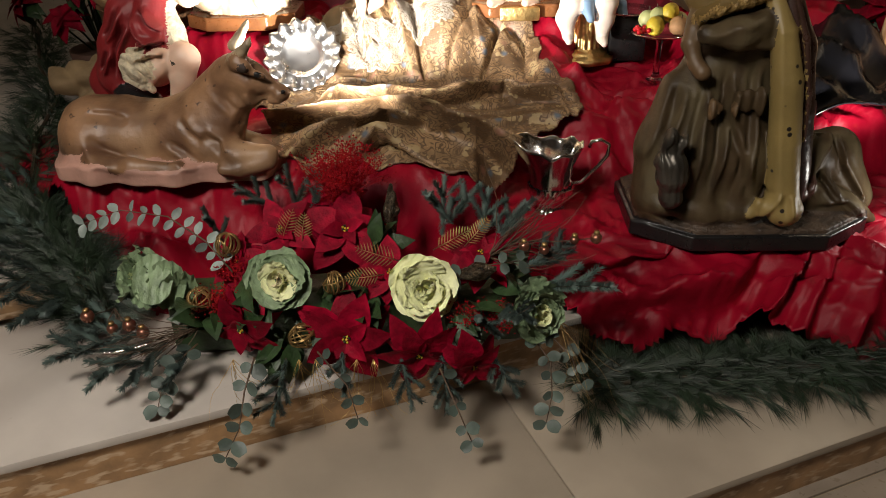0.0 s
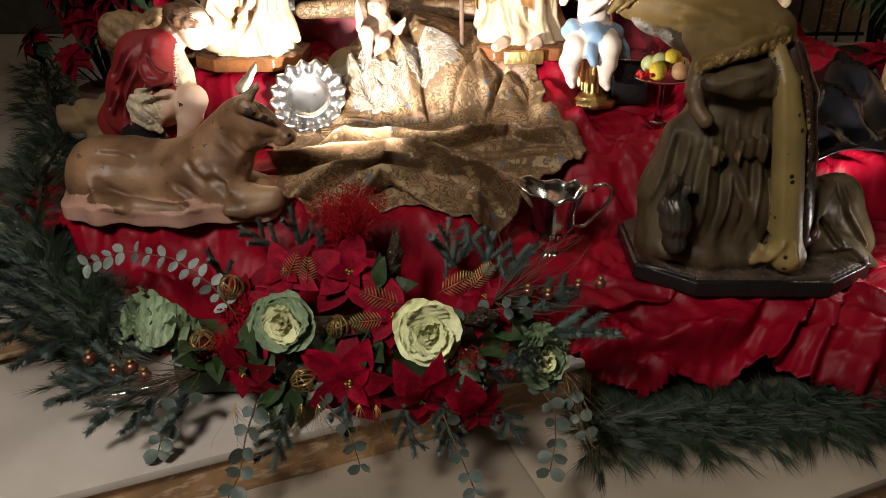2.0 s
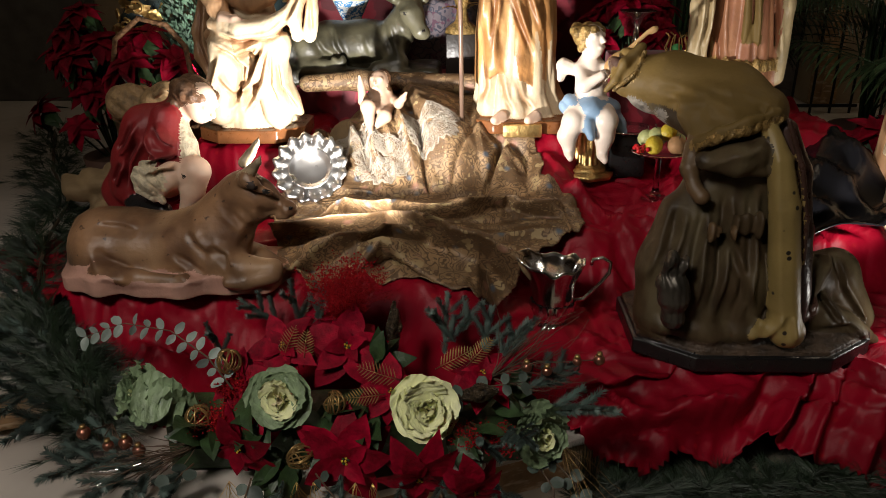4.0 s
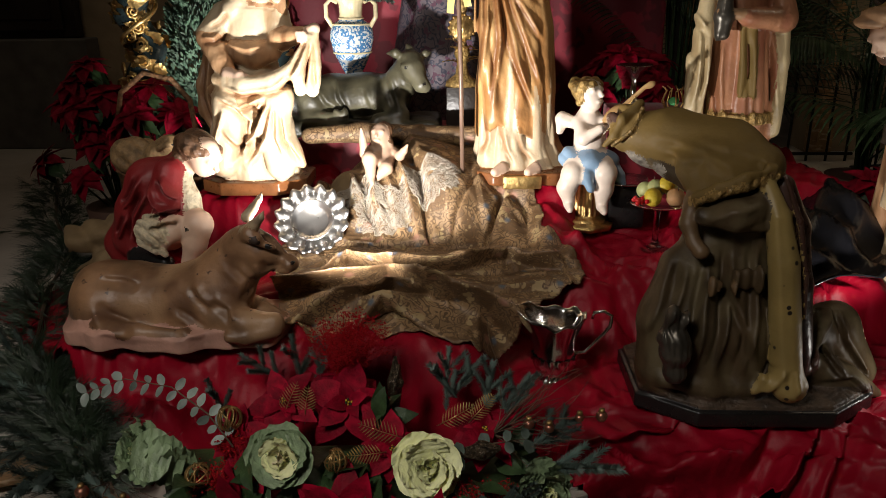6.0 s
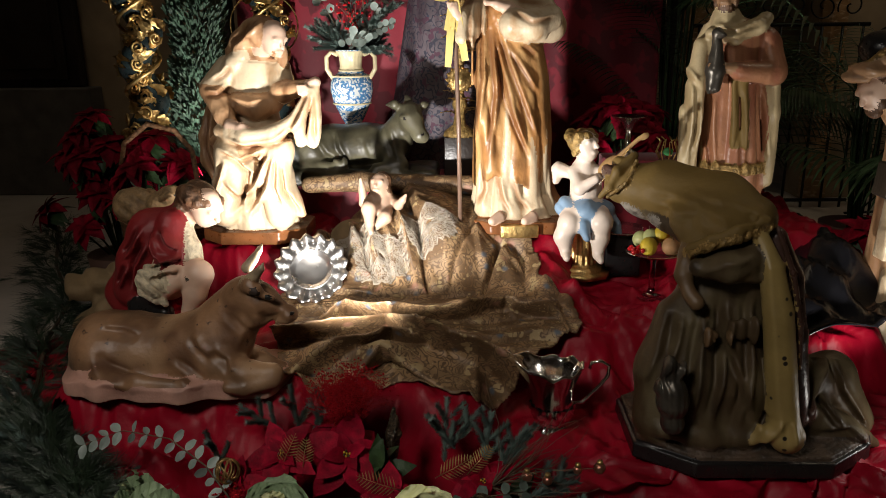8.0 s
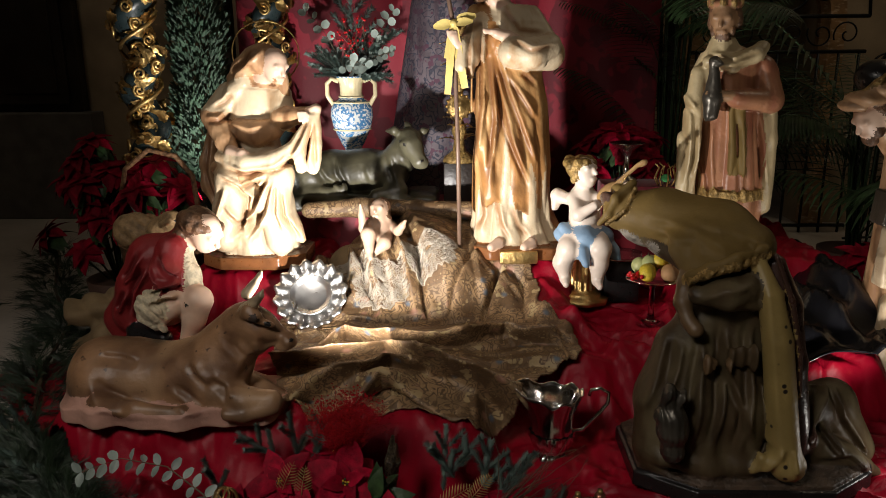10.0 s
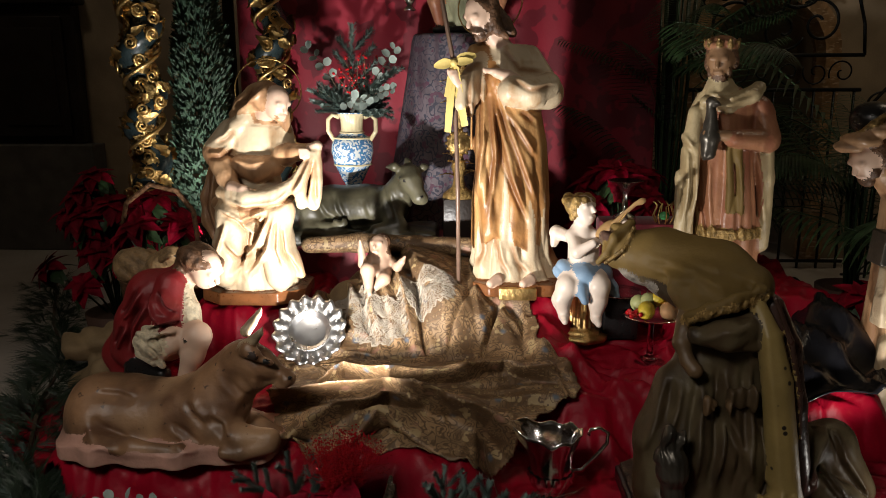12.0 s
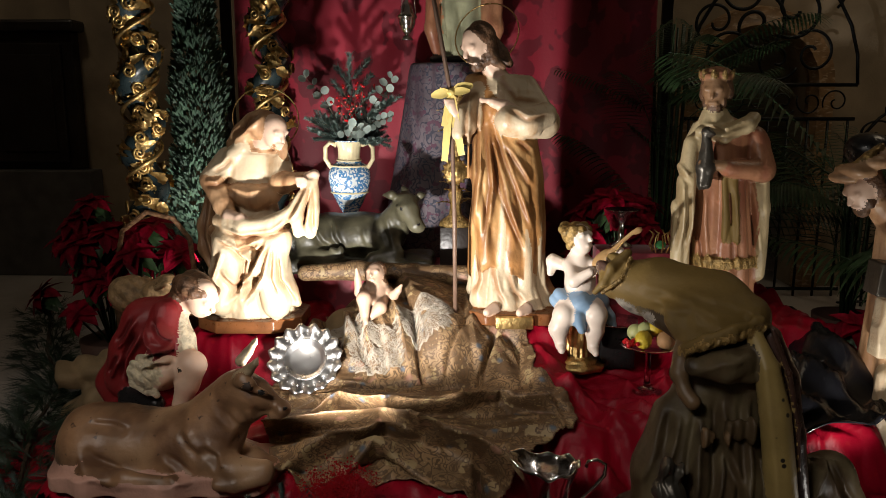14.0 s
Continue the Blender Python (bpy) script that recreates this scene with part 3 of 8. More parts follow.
def satin_height(x, y):
    z = platform(x, y)
    steep = np.clip(np.hypot(platform(x + 0.03, y) - z, platform(x, y + 0.03) - z) / 0.03, 0, 1.2)
    flat = 0.020 * ridge(x, y, 22, 2.1, 0.4) + 0.015 * ridge(x, y, 37, 0.6, 2) + 0.008 * ridge(x, y, 70, 2.6, 4)
    folds = 0.028 * ridge(x, y, 20, 0.35, 1) + 0.012 * ridge(x, y, 47, -0.2, 3)
    z = z + 0.004 + flat * (1 - 0.5 * steep) + folds * steep
    front = np.clip((1.95 - y) / 0.10, 0, 1) * np.clip((x - 0.2) / 0.2, 0, 1)
    slope = np.clip(0.20 + (y - 1.74) * 1.15, 0.17, 0.44)
    z = np.maximum(z, slope * np.clip((x - 0.22) / 0.12, 0, 1) * np.clip((1.62 - x) / 0.1, 0, 1))
    z = z + front * (0.03 * ridge(x, y, 20, 2.2, 5) + 0.02 * ridge(x, y, 36, 1.2, 2) + 0.01)
    stairs = sum(step_level(x, y, g) for g in np.linspace(0.02, 0.085, 14)) / 14
    z = np.maximum(z, stairs + 0.014 + 0.008 * np.abs(wave(x, y, 30, 1.0, 1)))
    z = z + front * (0.085 * pleats(x, y, 7.5, 2.05, 3) - 0.01 + 0.035 * pleats(x, y, 13, 1.2, 5) + 0.02 * pleats(x, y, 27, 2.4, 8))
    side = np.clip((x - 0.36) / 0.1, 0, 1) * (1 - front) * np.clip((3.0 - y) / 0.1, 0, 1)
    z = z + side * (0.050 * pleats(x, y, 9, 0.7, 6) + 0.030 * pleats(x, y, 17, 1.35, 7) - 0.02)
    left = np.clip((-0.35 - x) / 0.1, 0, 1) * np.clip((2.12 - y) / 0.08, 0, 1)
    z = z + left * (0.05 * pleats(x, y, 9, 1.1, 9) + 0.025 * pleats(x, y, 17, 1.8, 2) - 0.02)
    back = np.clip((-0.5 - x) / 0.06, 0, 1) * np.clip((y - 2.3) / 0.06, 0, 1) * np.clip((2.82 - y) / 0.05, 0, 1)
    return z + back * (0.022 * pleats(x, y, 14, 1.0, 4) + 0.012 * pleats(x, y, 26, 2.2, 6) - 0.01)


def sheet(name, fn, inside, x0, x1, y0, y1, step, m, thick=0.004, lean=None):
    nx, ny = int((x1 - x0) / step) + 1, int((y1 - y0) / step) + 1
    X, Y = np.meshgrid(np.linspace(x0, x1, nx), np.linspace(y0, y1, ny), indexing="ij")
    Z, IN = fn(X, Y), inside(X, Y)
    V = np.stack([X, Y - lean(X, Y) if lean else Y, Z], -1).reshape(-1, 3)
    g = np.arange(nx * ny).reshape(nx, ny)
    ok = IN[:-1, :-1] & IN[1:, :-1] & IN[:-1, 1:] & IN[1:, 1:]
    F = np.stack([g[:-1, :-1][ok], g[1:, :-1][ok], g[1:, 1:][ok], g[:-1, 1:][ok]], 1)
    used = np.unique(F)
    new_id = np.full(len(V), -1)
    new_id[used] = np.arange(len(used))
    me = mesh_from(name, V[used].tolist(), new_id[F].tolist(), [m])
    ob = new(name, me)
    so = ob.modifiers.new("thickness", "SOLIDIFY")
    so.thickness, so.offset = thick, -1
    return ob


def satin_lean(x, y):
    """The hanging front bulges out in slanting folds."""
    front = np.clip((2.02 - y) / 0.10, 0, 1) * np.clip((x - 0.2) / 0.2, 0, 1) * np.clip((y - 1.70) / 0.06, 0, 1)
    left = np.clip((2.12 - y) / 0.08, 0, 1) * np.clip((-0.35 - x) / 0.1, 0, 1)
    return front * (0.06 * pleats(x, y, 7.5, 2.05, 3) + 0.02 * pleats(x, y, 15, 1.5, 5) - 0.02) + left * 0.035 * pleats(x, y, 10, 1.2, 7)


def satin_inside(x, y):
    front = np.interp(x, [-1.9, -1.45, -1.2, -0.95, -0.7, 0.3, 0.45, 0.75, 1.2, 2.0], [2.70, 2.36, 2.08, 1.90, 1.84, 1.84, 1.76, 1.78, 1.74, 1.7])
    left = np.interp(y, [2.0, 2.4, 2.75, 3.0, 3.4], [-1.25, -1.5, -1.85, -1.35, -1.2])
    return (y > front + 0.02 * np.sin(9 * x) + 0.01 * np.sin(31 * x)) & (x > left + 0.015 * np.sin(23 * y)) & (y < 3.75)


satin = sheet("red_satin_cloth", satin_height, satin_inside, -1.9, 1.9, 1.65, 3.8, 0.0082, SATIN, 0.004, satin_lean)
tagged(satin, "crumpled crimson satin cloth draped over the nativity platform", "cloth")

# hidden boxes that carry the cloth
for x0, x1, y0, z in ((-0.98, 1.36, 2.08, 0.435), (-1.2, 0.02, 2.15, 0.615), (-1.15, 1.5, 2.56, 0.645), (-0.98, -0.55, 2.90, 0.85), (0.05, 0.45, 3.01, 0.855), (0.94, 1.45, 2.92, 0.875)):
    ob = new("platform_box", from_bm(box_bm(x1 - x0, 3.6 - y0, z - 0.31), "platform_box", DARKWOOD, False))
    ob.location = ((x0 + x1) / 2, (y0 + 3.6) / 2, 0.31 + (z - 0.31) / 2 - 0.05)
    tagged(ob, "plain wooden box under the red cloth", "box", "platform boxes")


# the long folds that lie across the cloth: x, y along the crest, height, breadth
LONG_FOLDS = [
    ([-0.457, -0.364, -0.193, -0.041, 0.195, 0.388, 0.426], [2.459, 2.599, 2.497, 2.527, 2.626, 2.556, 2.39], 0.087, 0.0862),
    ([-0.654, -0.446, -0.207, -0.066, 0.095, 0.285, 0.377], [2.333, 2.398, 2.439, 2.301, 2.253, 2.22, 2.275], 0.101, 0.0978),
    ([-0.613, -0.445, -0.276, -0.178, 0.007], [2.125, 2.212, 2.259, 2.343, 2.247], 0.0783, 0.0805),
    ([-0.47, -0.33, -0.202, -0.059, 0.095, 0.159], [2.091, 2.155, 2.231, 2.176, 2.142, 2.044], 0.0783, 0.0805),
]


def long_fold(x, y, xs, ys, breadth):
    """1 on the crest, steep towards the front, slow towards the back."""
    crest = np.interp(x, xs, ys) + 0.014 * grain(9 * x, 3 + 0 * y, 2)
    u = (y - crest) / breadth
    ends = np.clip((x - xs[0]) / 0.07, 0, 1) * np.clip((xs[-1] - x) / 0.07, 0, 1)
    return ends * np.where(u < 0, np.exp(-(u / 0.16) ** 2), np.exp(-np.abs(u) ** 1.3)) * (0.8 + 0.3 * grain(6 * x, 5 + ys[0] + 0 * y, 4))


def brocade_height(x, y):
    z = platform(x, y) * 0.25 + 0.75 * 0.655
    z = np.minimum(z, 0.67) + 0.035
    hump = np.exp(-((x + 0.13) / 0.36) ** 4) * (1 / (1 + np.exp(-(y - 2.86) / 0.045)))
    z = z + 0.24 * hump + 0.05 * hump * np.clip((y - 2.95) / 0.2, 0, 1)
    z = z - 0.16 * np.clip((2.24 - y) / 0.10, 0, 1)
    near = np.clip((2.85 - y) / 0.1, 0, 1)
    for xs, ys, high, breadth in LONG_FOLDS:
        z = z + near * high * long_fold(x, y, xs, ys, breadth)
    z = z + near * (0.028 * pleats(x, y, 8, 1.5, 1) + 0.012 * pleats(x, y, 17, 1.75, 4) + 0.012 * pleats(x, y, 7, 0.5, 6) - 0.02)
    z = z + (1 - near) * (0.05 * pleats(x, y, 9, 0.35, 2) - 0.02 + 0.012 * ridge(x, y, 14, 0.45, 1.5) + 0.010 * pleats(x, y, 14, 1.0, 3))
    # deep creases down the front of the mound
    face = np.clip((y - 2.74) / 0.05, 0, 1) * np.clip((3.06 - y) / 0.06, 0, 1)
    for x0, slant, deep in ((-0.335, -0.35, 0.05), (-0.115, -0.25, 0.045), (0.05, 0.5, 0.02), (0.175, 0.35, 0.06)):
        d = x - x0 - slant * (y - 2.9) - 0.012 * grain(3 + 0 * x, 14 * y, x0)
        z = z - face * deep * (np.exp(-(d / 0.009) ** 2) - 0.3 * np.exp(-((d - 0.03) / 0.025) ** 2))
    z = z + 0.05 * np.exp(-((x - 0.24) / 0.05) ** 2) * np.clip((y - 2.72) / 0.1, 0, 1) * np.clip((3.1 - y) / 0.1, 0, 1)
    under = y - brocade_lean(x, y)
    return np.maximum(z, np.maximum(satin_height(x, y), satin_height(x, under)) + 0.012)


def brocade_lean(x, y):
    """The folds tip over towards the front."""
    near = np.clip((2.85 - y) / 0.1, 0, 1) * np.clip((0.42 - x) / 0.12, 0.25, 1)
    over = sum(0.95 * high * long_fold(x, y, xs, ys, breadth) for xs, ys, high, breadth in LONG_FOLDS)
    return near * (over + 0.022 * pleats(x, y, 8, 1.5, 1) - 0.012)


def brocade_inside(x, y):
    front = np.interp(x, [-0.62, -0.5, -0.2, 0.05, 0.22, 0.30, 0.44, 0.5], [2.5, 2.14, 2.10, 2.12, 2.2, 2.38, 2.46, 2.60])
    right = np.interp(y, [2.4, 2.55, 2.7, 2.8, 3.0, 3.3], [0.47, 0.48, 0.42, 0.34, 0.33, 0.3])
    left = np.interp(y, [2.1, 2.4, 2.7, 2.9, 3.2], [-0.55, -0.6, -0.74, -0.56, -0.5])
    return (y > front + 0.012 * np.sin(37 * x) + 0.012 * np.sin(17 * x)) & (x < right + 0.012 * np.sin(29 * y)) & (x > left + 0.01 * np.sin(27 * y)) & (y < 3.3)


brocade = sheet("brocade_cloth", brocade_height, brocade_inside, -0.8, 0.55, 2.05, 3.32, 0.0045, BROCADE, 0.005, brocade_lean)
tagged(brocade, "rumpled cream and gold brocade spread over the manger", "cloth")

# ---- figures ----


def octagon_base(C, cx, cy, hx, hy, z0, z1, mi, trim=None):
    """A base with cut corners, as an eight-sided solid."""
    def fn(X, Y, Z):
        ax, ay = np.abs(X - cx), np.abs(Y - cy)
        d = np.maximum(np.maximum(ax - hx, ay - hy), (ax / hx + ay / hy - 1.55) * min(hx, hy) * 0.75)
        return np.maximum(np.maximum(d, Z - z1), z0 - Z)
    C.put(fn, (cx - hx, cy - hy, z0), (cx + hx, cy + hy, z1), mi, 0.002)


def hand(C, a, b, r, mi):
    C.cap(a, b, r, r * 0.8, mi, 0.01)
    d = np.array(b) - np.array(a)
    for s in (-0.6, 0, 0.6):
        q = np.array(b) + np.array((s * r, 0, 0))
        C.cap(q, q + d * 0.7, r * 0.38, r * 0.3, mi, 0.004)


def seated_woman():
    C = Carve(0.0045)
    CR, TN, SK, WD, HR, GD = range(6)
    octagon_base(C, -0.775, 3.01, 0.205, 0.17, 0.87, 0.92, WD)
    # skirt from the knees to the base
    C.robe([(0.915, -0.775, 3.0, 0.165, 0.135), (1.0, -0.785, 3.0, 0.145, 0.135), (1.15, -0.79, 3.0, 0.125, 0.13), (1.26, -0.79, 3.02, 0.115, 0.12)], CR, 0.012, (0.006, 9, 4), 0.004)
    C.line([(-0.822, 3.050, 1.263), (-0.826, 2.900, 1.216), (-0.844, 2.880, 1.102), (-0.869, 2.870, 0.993)], [0.09, 0.072, 0.062, 0.055], CR, 0.02)
    C.line([(-0.765, 3.050, 1.263), (-0.663, 2.880, 1.235), (-0.671, 2.870, 1.094), (-0.654, 2.870, 0.982)], [0.09, 0.070, 0.055, 0.055], CR, 0.02)
    C.line([(-0.627, 2.920, 1.128), (-0.608, 2.890, 1.045), (-0.573, 2.880, 0.984)], [0.02, 0.022, 0.014], CR, 0.03)
    C.line([(-0.890, 2.900, 1.053), (-0.917, 2.880, 0.978)], [0.03, 0.022], CR, 0.03)
    # mantle falling at her side
    C.line([(-0.934, 3.050, 1.388), (-0.962, 3.030, 1.265), (-0.960, 3.020, 1.175), (-0.915, 2.980, 1.068)], [0.03, 0.035, 0.036, 0.016], TN, 0.02)
    # trunk
    C.robe([(1.26, -0.785, 3.06, 0.115, 0.10), (1.37, -0.785, 3.06, 0.098, 0.085), (1.47, -0.775, 3.06, 0.118, 0.09), (1.55, -0.765, 3.05, 0.112, 0.075), (1.595, -0.755, 3.05, 0.06, 0.05)], CR, 0.02, (0.002, 7, 2))
    C.line([(-0.815, 2.970, 1.398), (-0.747, 2.960, 1.384), (-0.685, 2.980, 1.397)], [0.040, 0.046, 0.04], TN, 0.02)
    C.line([(-0.876, 2.990, 1.418), (-0.764, 2.945, 1.405), (-0.673, 2.980, 1.423)], [0.010, 0.010, 0.010], TN, 0.006)
    # arm that rests on the lap
    C.line([(-0.865, 3.050, 1.523), (-0.914, 3.000, 1.454)], [0.055, 0.052], CR, 0.02)
    C.line([(-0.918, 2.990, 1.446), (-0.857, 2.920, 1.360), (-0.819, 2.880, 1.322)], [0.046, 0.038, 0.028], TN, 0.012)
    C.line([(-0.822, 2.870, 1.328), (-0.771, 2.840, 1.322), (-0.738, 2.835, 1.312)], [0.022, 0.019, 0.012], SK, 0.01)
    for q in range(3):
        C.cap((-0.735 + 0.004 * q, 2.835, 1.308 - 0.010 * q), (-0.700 + 0.004 * q, 2.825, 1.300 - 0.010 * q), 0.007, 0.005, SK, 0.003)
    # arm that lifts the cloth
    C.line([(-0.669, 3.030, 1.525), (-0.639, 2.980, 1.441)], [0.052, 0.045], CR, 0.02)
    C.line([(-0.643, 2.970, 1.442), (-0.531, 2.890, 1.465)], [0.042, 0.028], TN, 0.014)
    C.line([(-0.530, 2.885, 1.466), (-0.492, 2.865, 1.485)], [0.022, 0.020], SK, 0.008)
    for q in range(3):
        C.cap((-0.553 + 0.012 * q, 2.845, 1.472), (-0.549 + 0.012 * q, 2.838, 1.445), 0.008, 0.006, SK, 0.003)
    # the cloth across the lap
    C.line([(-0.876, 2.900, 1.304), (-0.759, 2.830, 1.293), (-0.652, 2.830, 1.304), (-0.568, 2.840, 1.343), (-0.508, 2.855, 1.454)], [0.022, 0.026, 0.030, 0.032, 0.018], CR, 0.015)
    C.line([(-0.896, 2.920, 1.261), (-0.770, 2.860, 1.239), (-0.637, 2.850, 1.269)], [0.026, 0.034, 0.026], TN, 0.02)
    C.line([(-0.492, 2.860, 1.464), (-0.502, 2.860, 1.358), (-0.515, 2.870, 1.264)], [0.014, 0.022, 0.024], CR, 0.012)
    C.line([(-0.527, 2.860, 1.411), (-0.556, 2.860, 1.326), (-0.560, 2.870, 1.266)], [0.016, 0.026, 0.022], CR, 0.014)
    # head, hair and veil
    C.cap((-0.734, 3.030, 1.576), (-0.707, 3.000, 1.608), 0.036, 0.034, SK, 0.012)
    C.head((-0.664, 2.975, 1.646), 0.060, 50, 24, SK, None)
    C.ell((-0.689, 2.990, 1.656), (0.052, 0.052, 0.042), HR, 0.003, (20, 0, 45))
    C.ell((-0.712, 3.010, 1.660), (0.070, 0.070, 0.062), TN, 0.004, (20, 0, 45))
    C.line([(-0.752, 3.030, 1.657), (-0.801, 3.040, 1.624), (-0.845, 3.030, 1.591)], [0.055, 0.045, 0.022], TN, 0.015)
    C.line([(-0.717, 3.000, 1.686), (-0.752, 2.985, 1.630), (-0.811, 2.990, 1.595)], [0.020, 0.018, 0.012], TN, 0.01)
    C.line([(-0.792, 3.000, 1.577), (-0.827, 3.000, 1.549), (-0.871, 3.010, 1.493)], [0.03, 0.032, 0.03], CR, 0.015)
    C.line([(-0.641, 3.000, 1.593), (-0.639, 3.000, 1.538)], [0.022, 0.022], TN, 0.015)
    C.cap((-0.654, 2.850, 0.981), (-0.631, 2.835, 0.978), 0.022, 0.016, SK, 0.005)
    for pts, amp in (([(-0.806, 2.850, 1.229), (-0.751, 2.840, 1.155), (-0.791, 2.850, 0.987)], 0.011), ([(-0.654, 2.830, 1.255), (-0.715, 2.840, 1.145), (-0.824, 2.850, 0.987)], 0.012), ([(-0.642, 2.830, 1.255), (-0.685, 2.840, 1.101), (-0.781, 2.850, 0.976)], 0.011), ([(-0.634, 2.830, 1.244), (-0.646, 2.840, 1.101), (-0.624, 2.840, 1.024)], 0.009), ([(-0.621, 2.860, 1.206), (-0.615, 2.870, 1.094), (-0.562, 2.880, 0.991)], 0.010), ([(-0.840, 2.870, 1.204), (-0.879, 2.870, 1.093), (-0.906, 2.870, 1.004)], 0.010), ([(-0.851, 2.860, 1.140), (-0.800, 2.860, 1.074), (-0.753, 2.850, 1.087)], 0.007), ([(-0.746, 2.850, 1.230), (-0.712, 2.840, 1.210), (-0.679, 2.840, 1.242)], 0.008),
                     ([(-0.860, 2.880, 1.289), (-0.760, 2.830, 1.265), (-0.643, 2.830, 1.281), (-0.547, 2.840, 1.350)], 0.008), ([(-0.872, 2.880, 1.257), (-0.777, 2.840, 1.210), (-0.678, 2.840, 1.253)], 0.009), ([(-0.496, 2.850, 1.461), (-0.546, 2.840, 1.360), (-0.594, 2.850, 1.273)], 0.007), ([(-0.488, 2.850, 1.461), (-0.508, 2.840, 1.360), (-0.531, 2.850, 1.263)], 0.007), ([(-0.482, 2.850, 1.454), (-0.488, 2.850, 1.263)], 0.006),
                     ([(-0.932, 3.000, 1.383), (-0.950, 3.000, 1.225), (-0.910, 2.970, 1.093)], 0.008), ([(-0.912, 3.000, 1.494), (-0.873, 3.000, 1.516), (-0.838, 3.000, 1.549)], 0.005), ([(-0.935, 2.980, 1.452), (-0.883, 2.950, 1.450), (-0.853, 2.950, 1.477)], 0.006), ([(-0.732, 3.000, 1.686), (-0.773, 2.980, 1.637), (-0.834, 2.980, 1.600)], 0.006), ([(-0.698, 3.000, 1.701), (-0.739, 2.980, 1.658), (-0.796, 2.980, 1.615)], 0.005)):
        C.fold(pts, 1.6 * amp, 0.0095, 3.04, glaze_shade=0.9)
    C.fold([(-0.767, 2.970, 1.601), (-0.755, 2.960, 1.567), (-0.669, 2.960, 1.558), (-0.663, 2.970, 1.583)], 0.002, 0.006, 3.03, 1, 0.007)
    C.fold([(-0.869, 2.970, 1.431), (-0.762, 2.940, 1.408), (-0.690, 2.960, 1.423)], 0.003, 0.006, 3.0, 1, 0.008)
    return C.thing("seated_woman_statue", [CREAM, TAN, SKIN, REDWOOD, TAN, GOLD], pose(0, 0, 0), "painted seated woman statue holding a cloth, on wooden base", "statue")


def standing_man():
    C = Carve(0.0052)
    CR, BR, SK, WD, HR, LB = range(6)
    octagon_base(C, 0.03, -0.01, 0.225, 0.17, 0.0, 0.05, WD)
    C.robe([(0.05, 0.01, -0.01, 0.175, 0.135), (0.14, 0.0, 0.0, 0.15, 0.12), (0.45, 0.0, 0.0, 0.13, 0.11), (0.75, -0.02, 0.0, 0.115, 0.09), (0.92, -0.03, 0.0, 0.125, 0.085), (0.985, -0.045, 0.0, 0.06, 0.05)], CR, 0.02, (0.010, 9, 3), 0.004)
    C.robe([(0.20, -0.01, 0.0, 0.152, 0.125), (0.35, -0.005, 0.0, 0.155, 0.125), (0.6, -0.005, 0.0, 0.140, 0.115), (0.75, -0.02, 0.0, 0.125, 0.10), (0.84, -0.04, 0.0, 0.115, 0.092)], BR, 0.006, (0.004, 11, 5), 0.03)
    C.cap((0.10, 0.03, 0.16), (0.19, 0.0, 0.08), 0.06, 0.035, BR, 0.02, (0.006, 70, 1))
    C.line([(-0.12, -0.04, 0.84), (-0.11, -0.09, 0.6), (-0.10, -0.10, 0.25)], [0.05, 0.045, 0.03], BR, 0.02, (0.007, 85, 1, (1, 0.5, 0.1)))
    C.line([(-0.135, 0.0, 0.95), (-0.10, -0.075, 0.84)], [0.045, 0.05], BR, 0.02, (0.005, 80, 1))
    # far arm with wide white sleeve, near hand on breast
    C.line([(0.055, 0.01, 0.935), (0.135, -0.02, 0.80)], [0.052, 0.06], CR, 0.02, (0.004, 60, 1))
    C.line([(0.135, -0.03, 0.79), (-0.01, -0.125, 0.80)], [0.058, 0.055], CR, 0.015, (0.004, 60, 1))
    hand(C, (-0.03, -0.13, 0.86), (-0.075, -0.14, 0.875), 0.024, SK)
    C.cap((0.02, -0.12, 0.83), (-0.03, -0.13, 0.86), 0.03, 0.024, SK, 0.01)
    C.line([(-0.13, -0.04, 0.90), (-0.185, -0.12, 0.80)], [0.05, 0.055], CR, 0.015, (0.004, 70, 2))
    C.slab((-0.185, -0.125, 0.775), (0.035, 0.03, 0.06), CR, 0.015, (0, 8, 0), 0.02)
    hand(C, (-0.225, -0.16, 0.84), (-0.235, -0.17, 0.865), 0.024, SK)
    C.cap((-0.05, -0.015, 0.97), (-0.105, -0.03, 1.045), 0.042, 0.04, SK, 0.012)
    C.head((-0.135, -0.05, 1.095), 0.070, -48, 24, SK, HR, HR, long=True)
    for dx in (-0.06, 0.07):
        C.cap((dx, -0.15, 0.065), (dx - 0.03, -0.185, 0.058), 0.025, 0.016, SK, 0.006)
    # wide hanging cuffs, long locks
    C.line([(-0.014, -0.155, 0.808), (0.055, -0.155, 0.801), (0.124, -0.110, 0.828)], [0.052, 0.056, 0.050], CR, 0.012)
    C.line([(-0.009, -0.160, 0.767), (0.092, -0.140, 0.767)], [0.022, 0.024], CR, 0.012)
    C.line([(-0.203, -0.150, 0.836), (-0.203, -0.155, 0.761)], [0.030, 0.034], CR, 0.010)
    C.line([(-0.080, -0.020, 1.106), (-0.042, -0.020, 1.063), (-0.009, -0.020, 1.026)], [0.032, 0.030, 0.018], HR, 0.008)
    C.line([(-0.095, -0.080, 1.081), (-0.073, -0.080, 1.038), (-0.033, -0.070, 1.011)], [0.020, 0.020, 0.012], HR, 0.008)
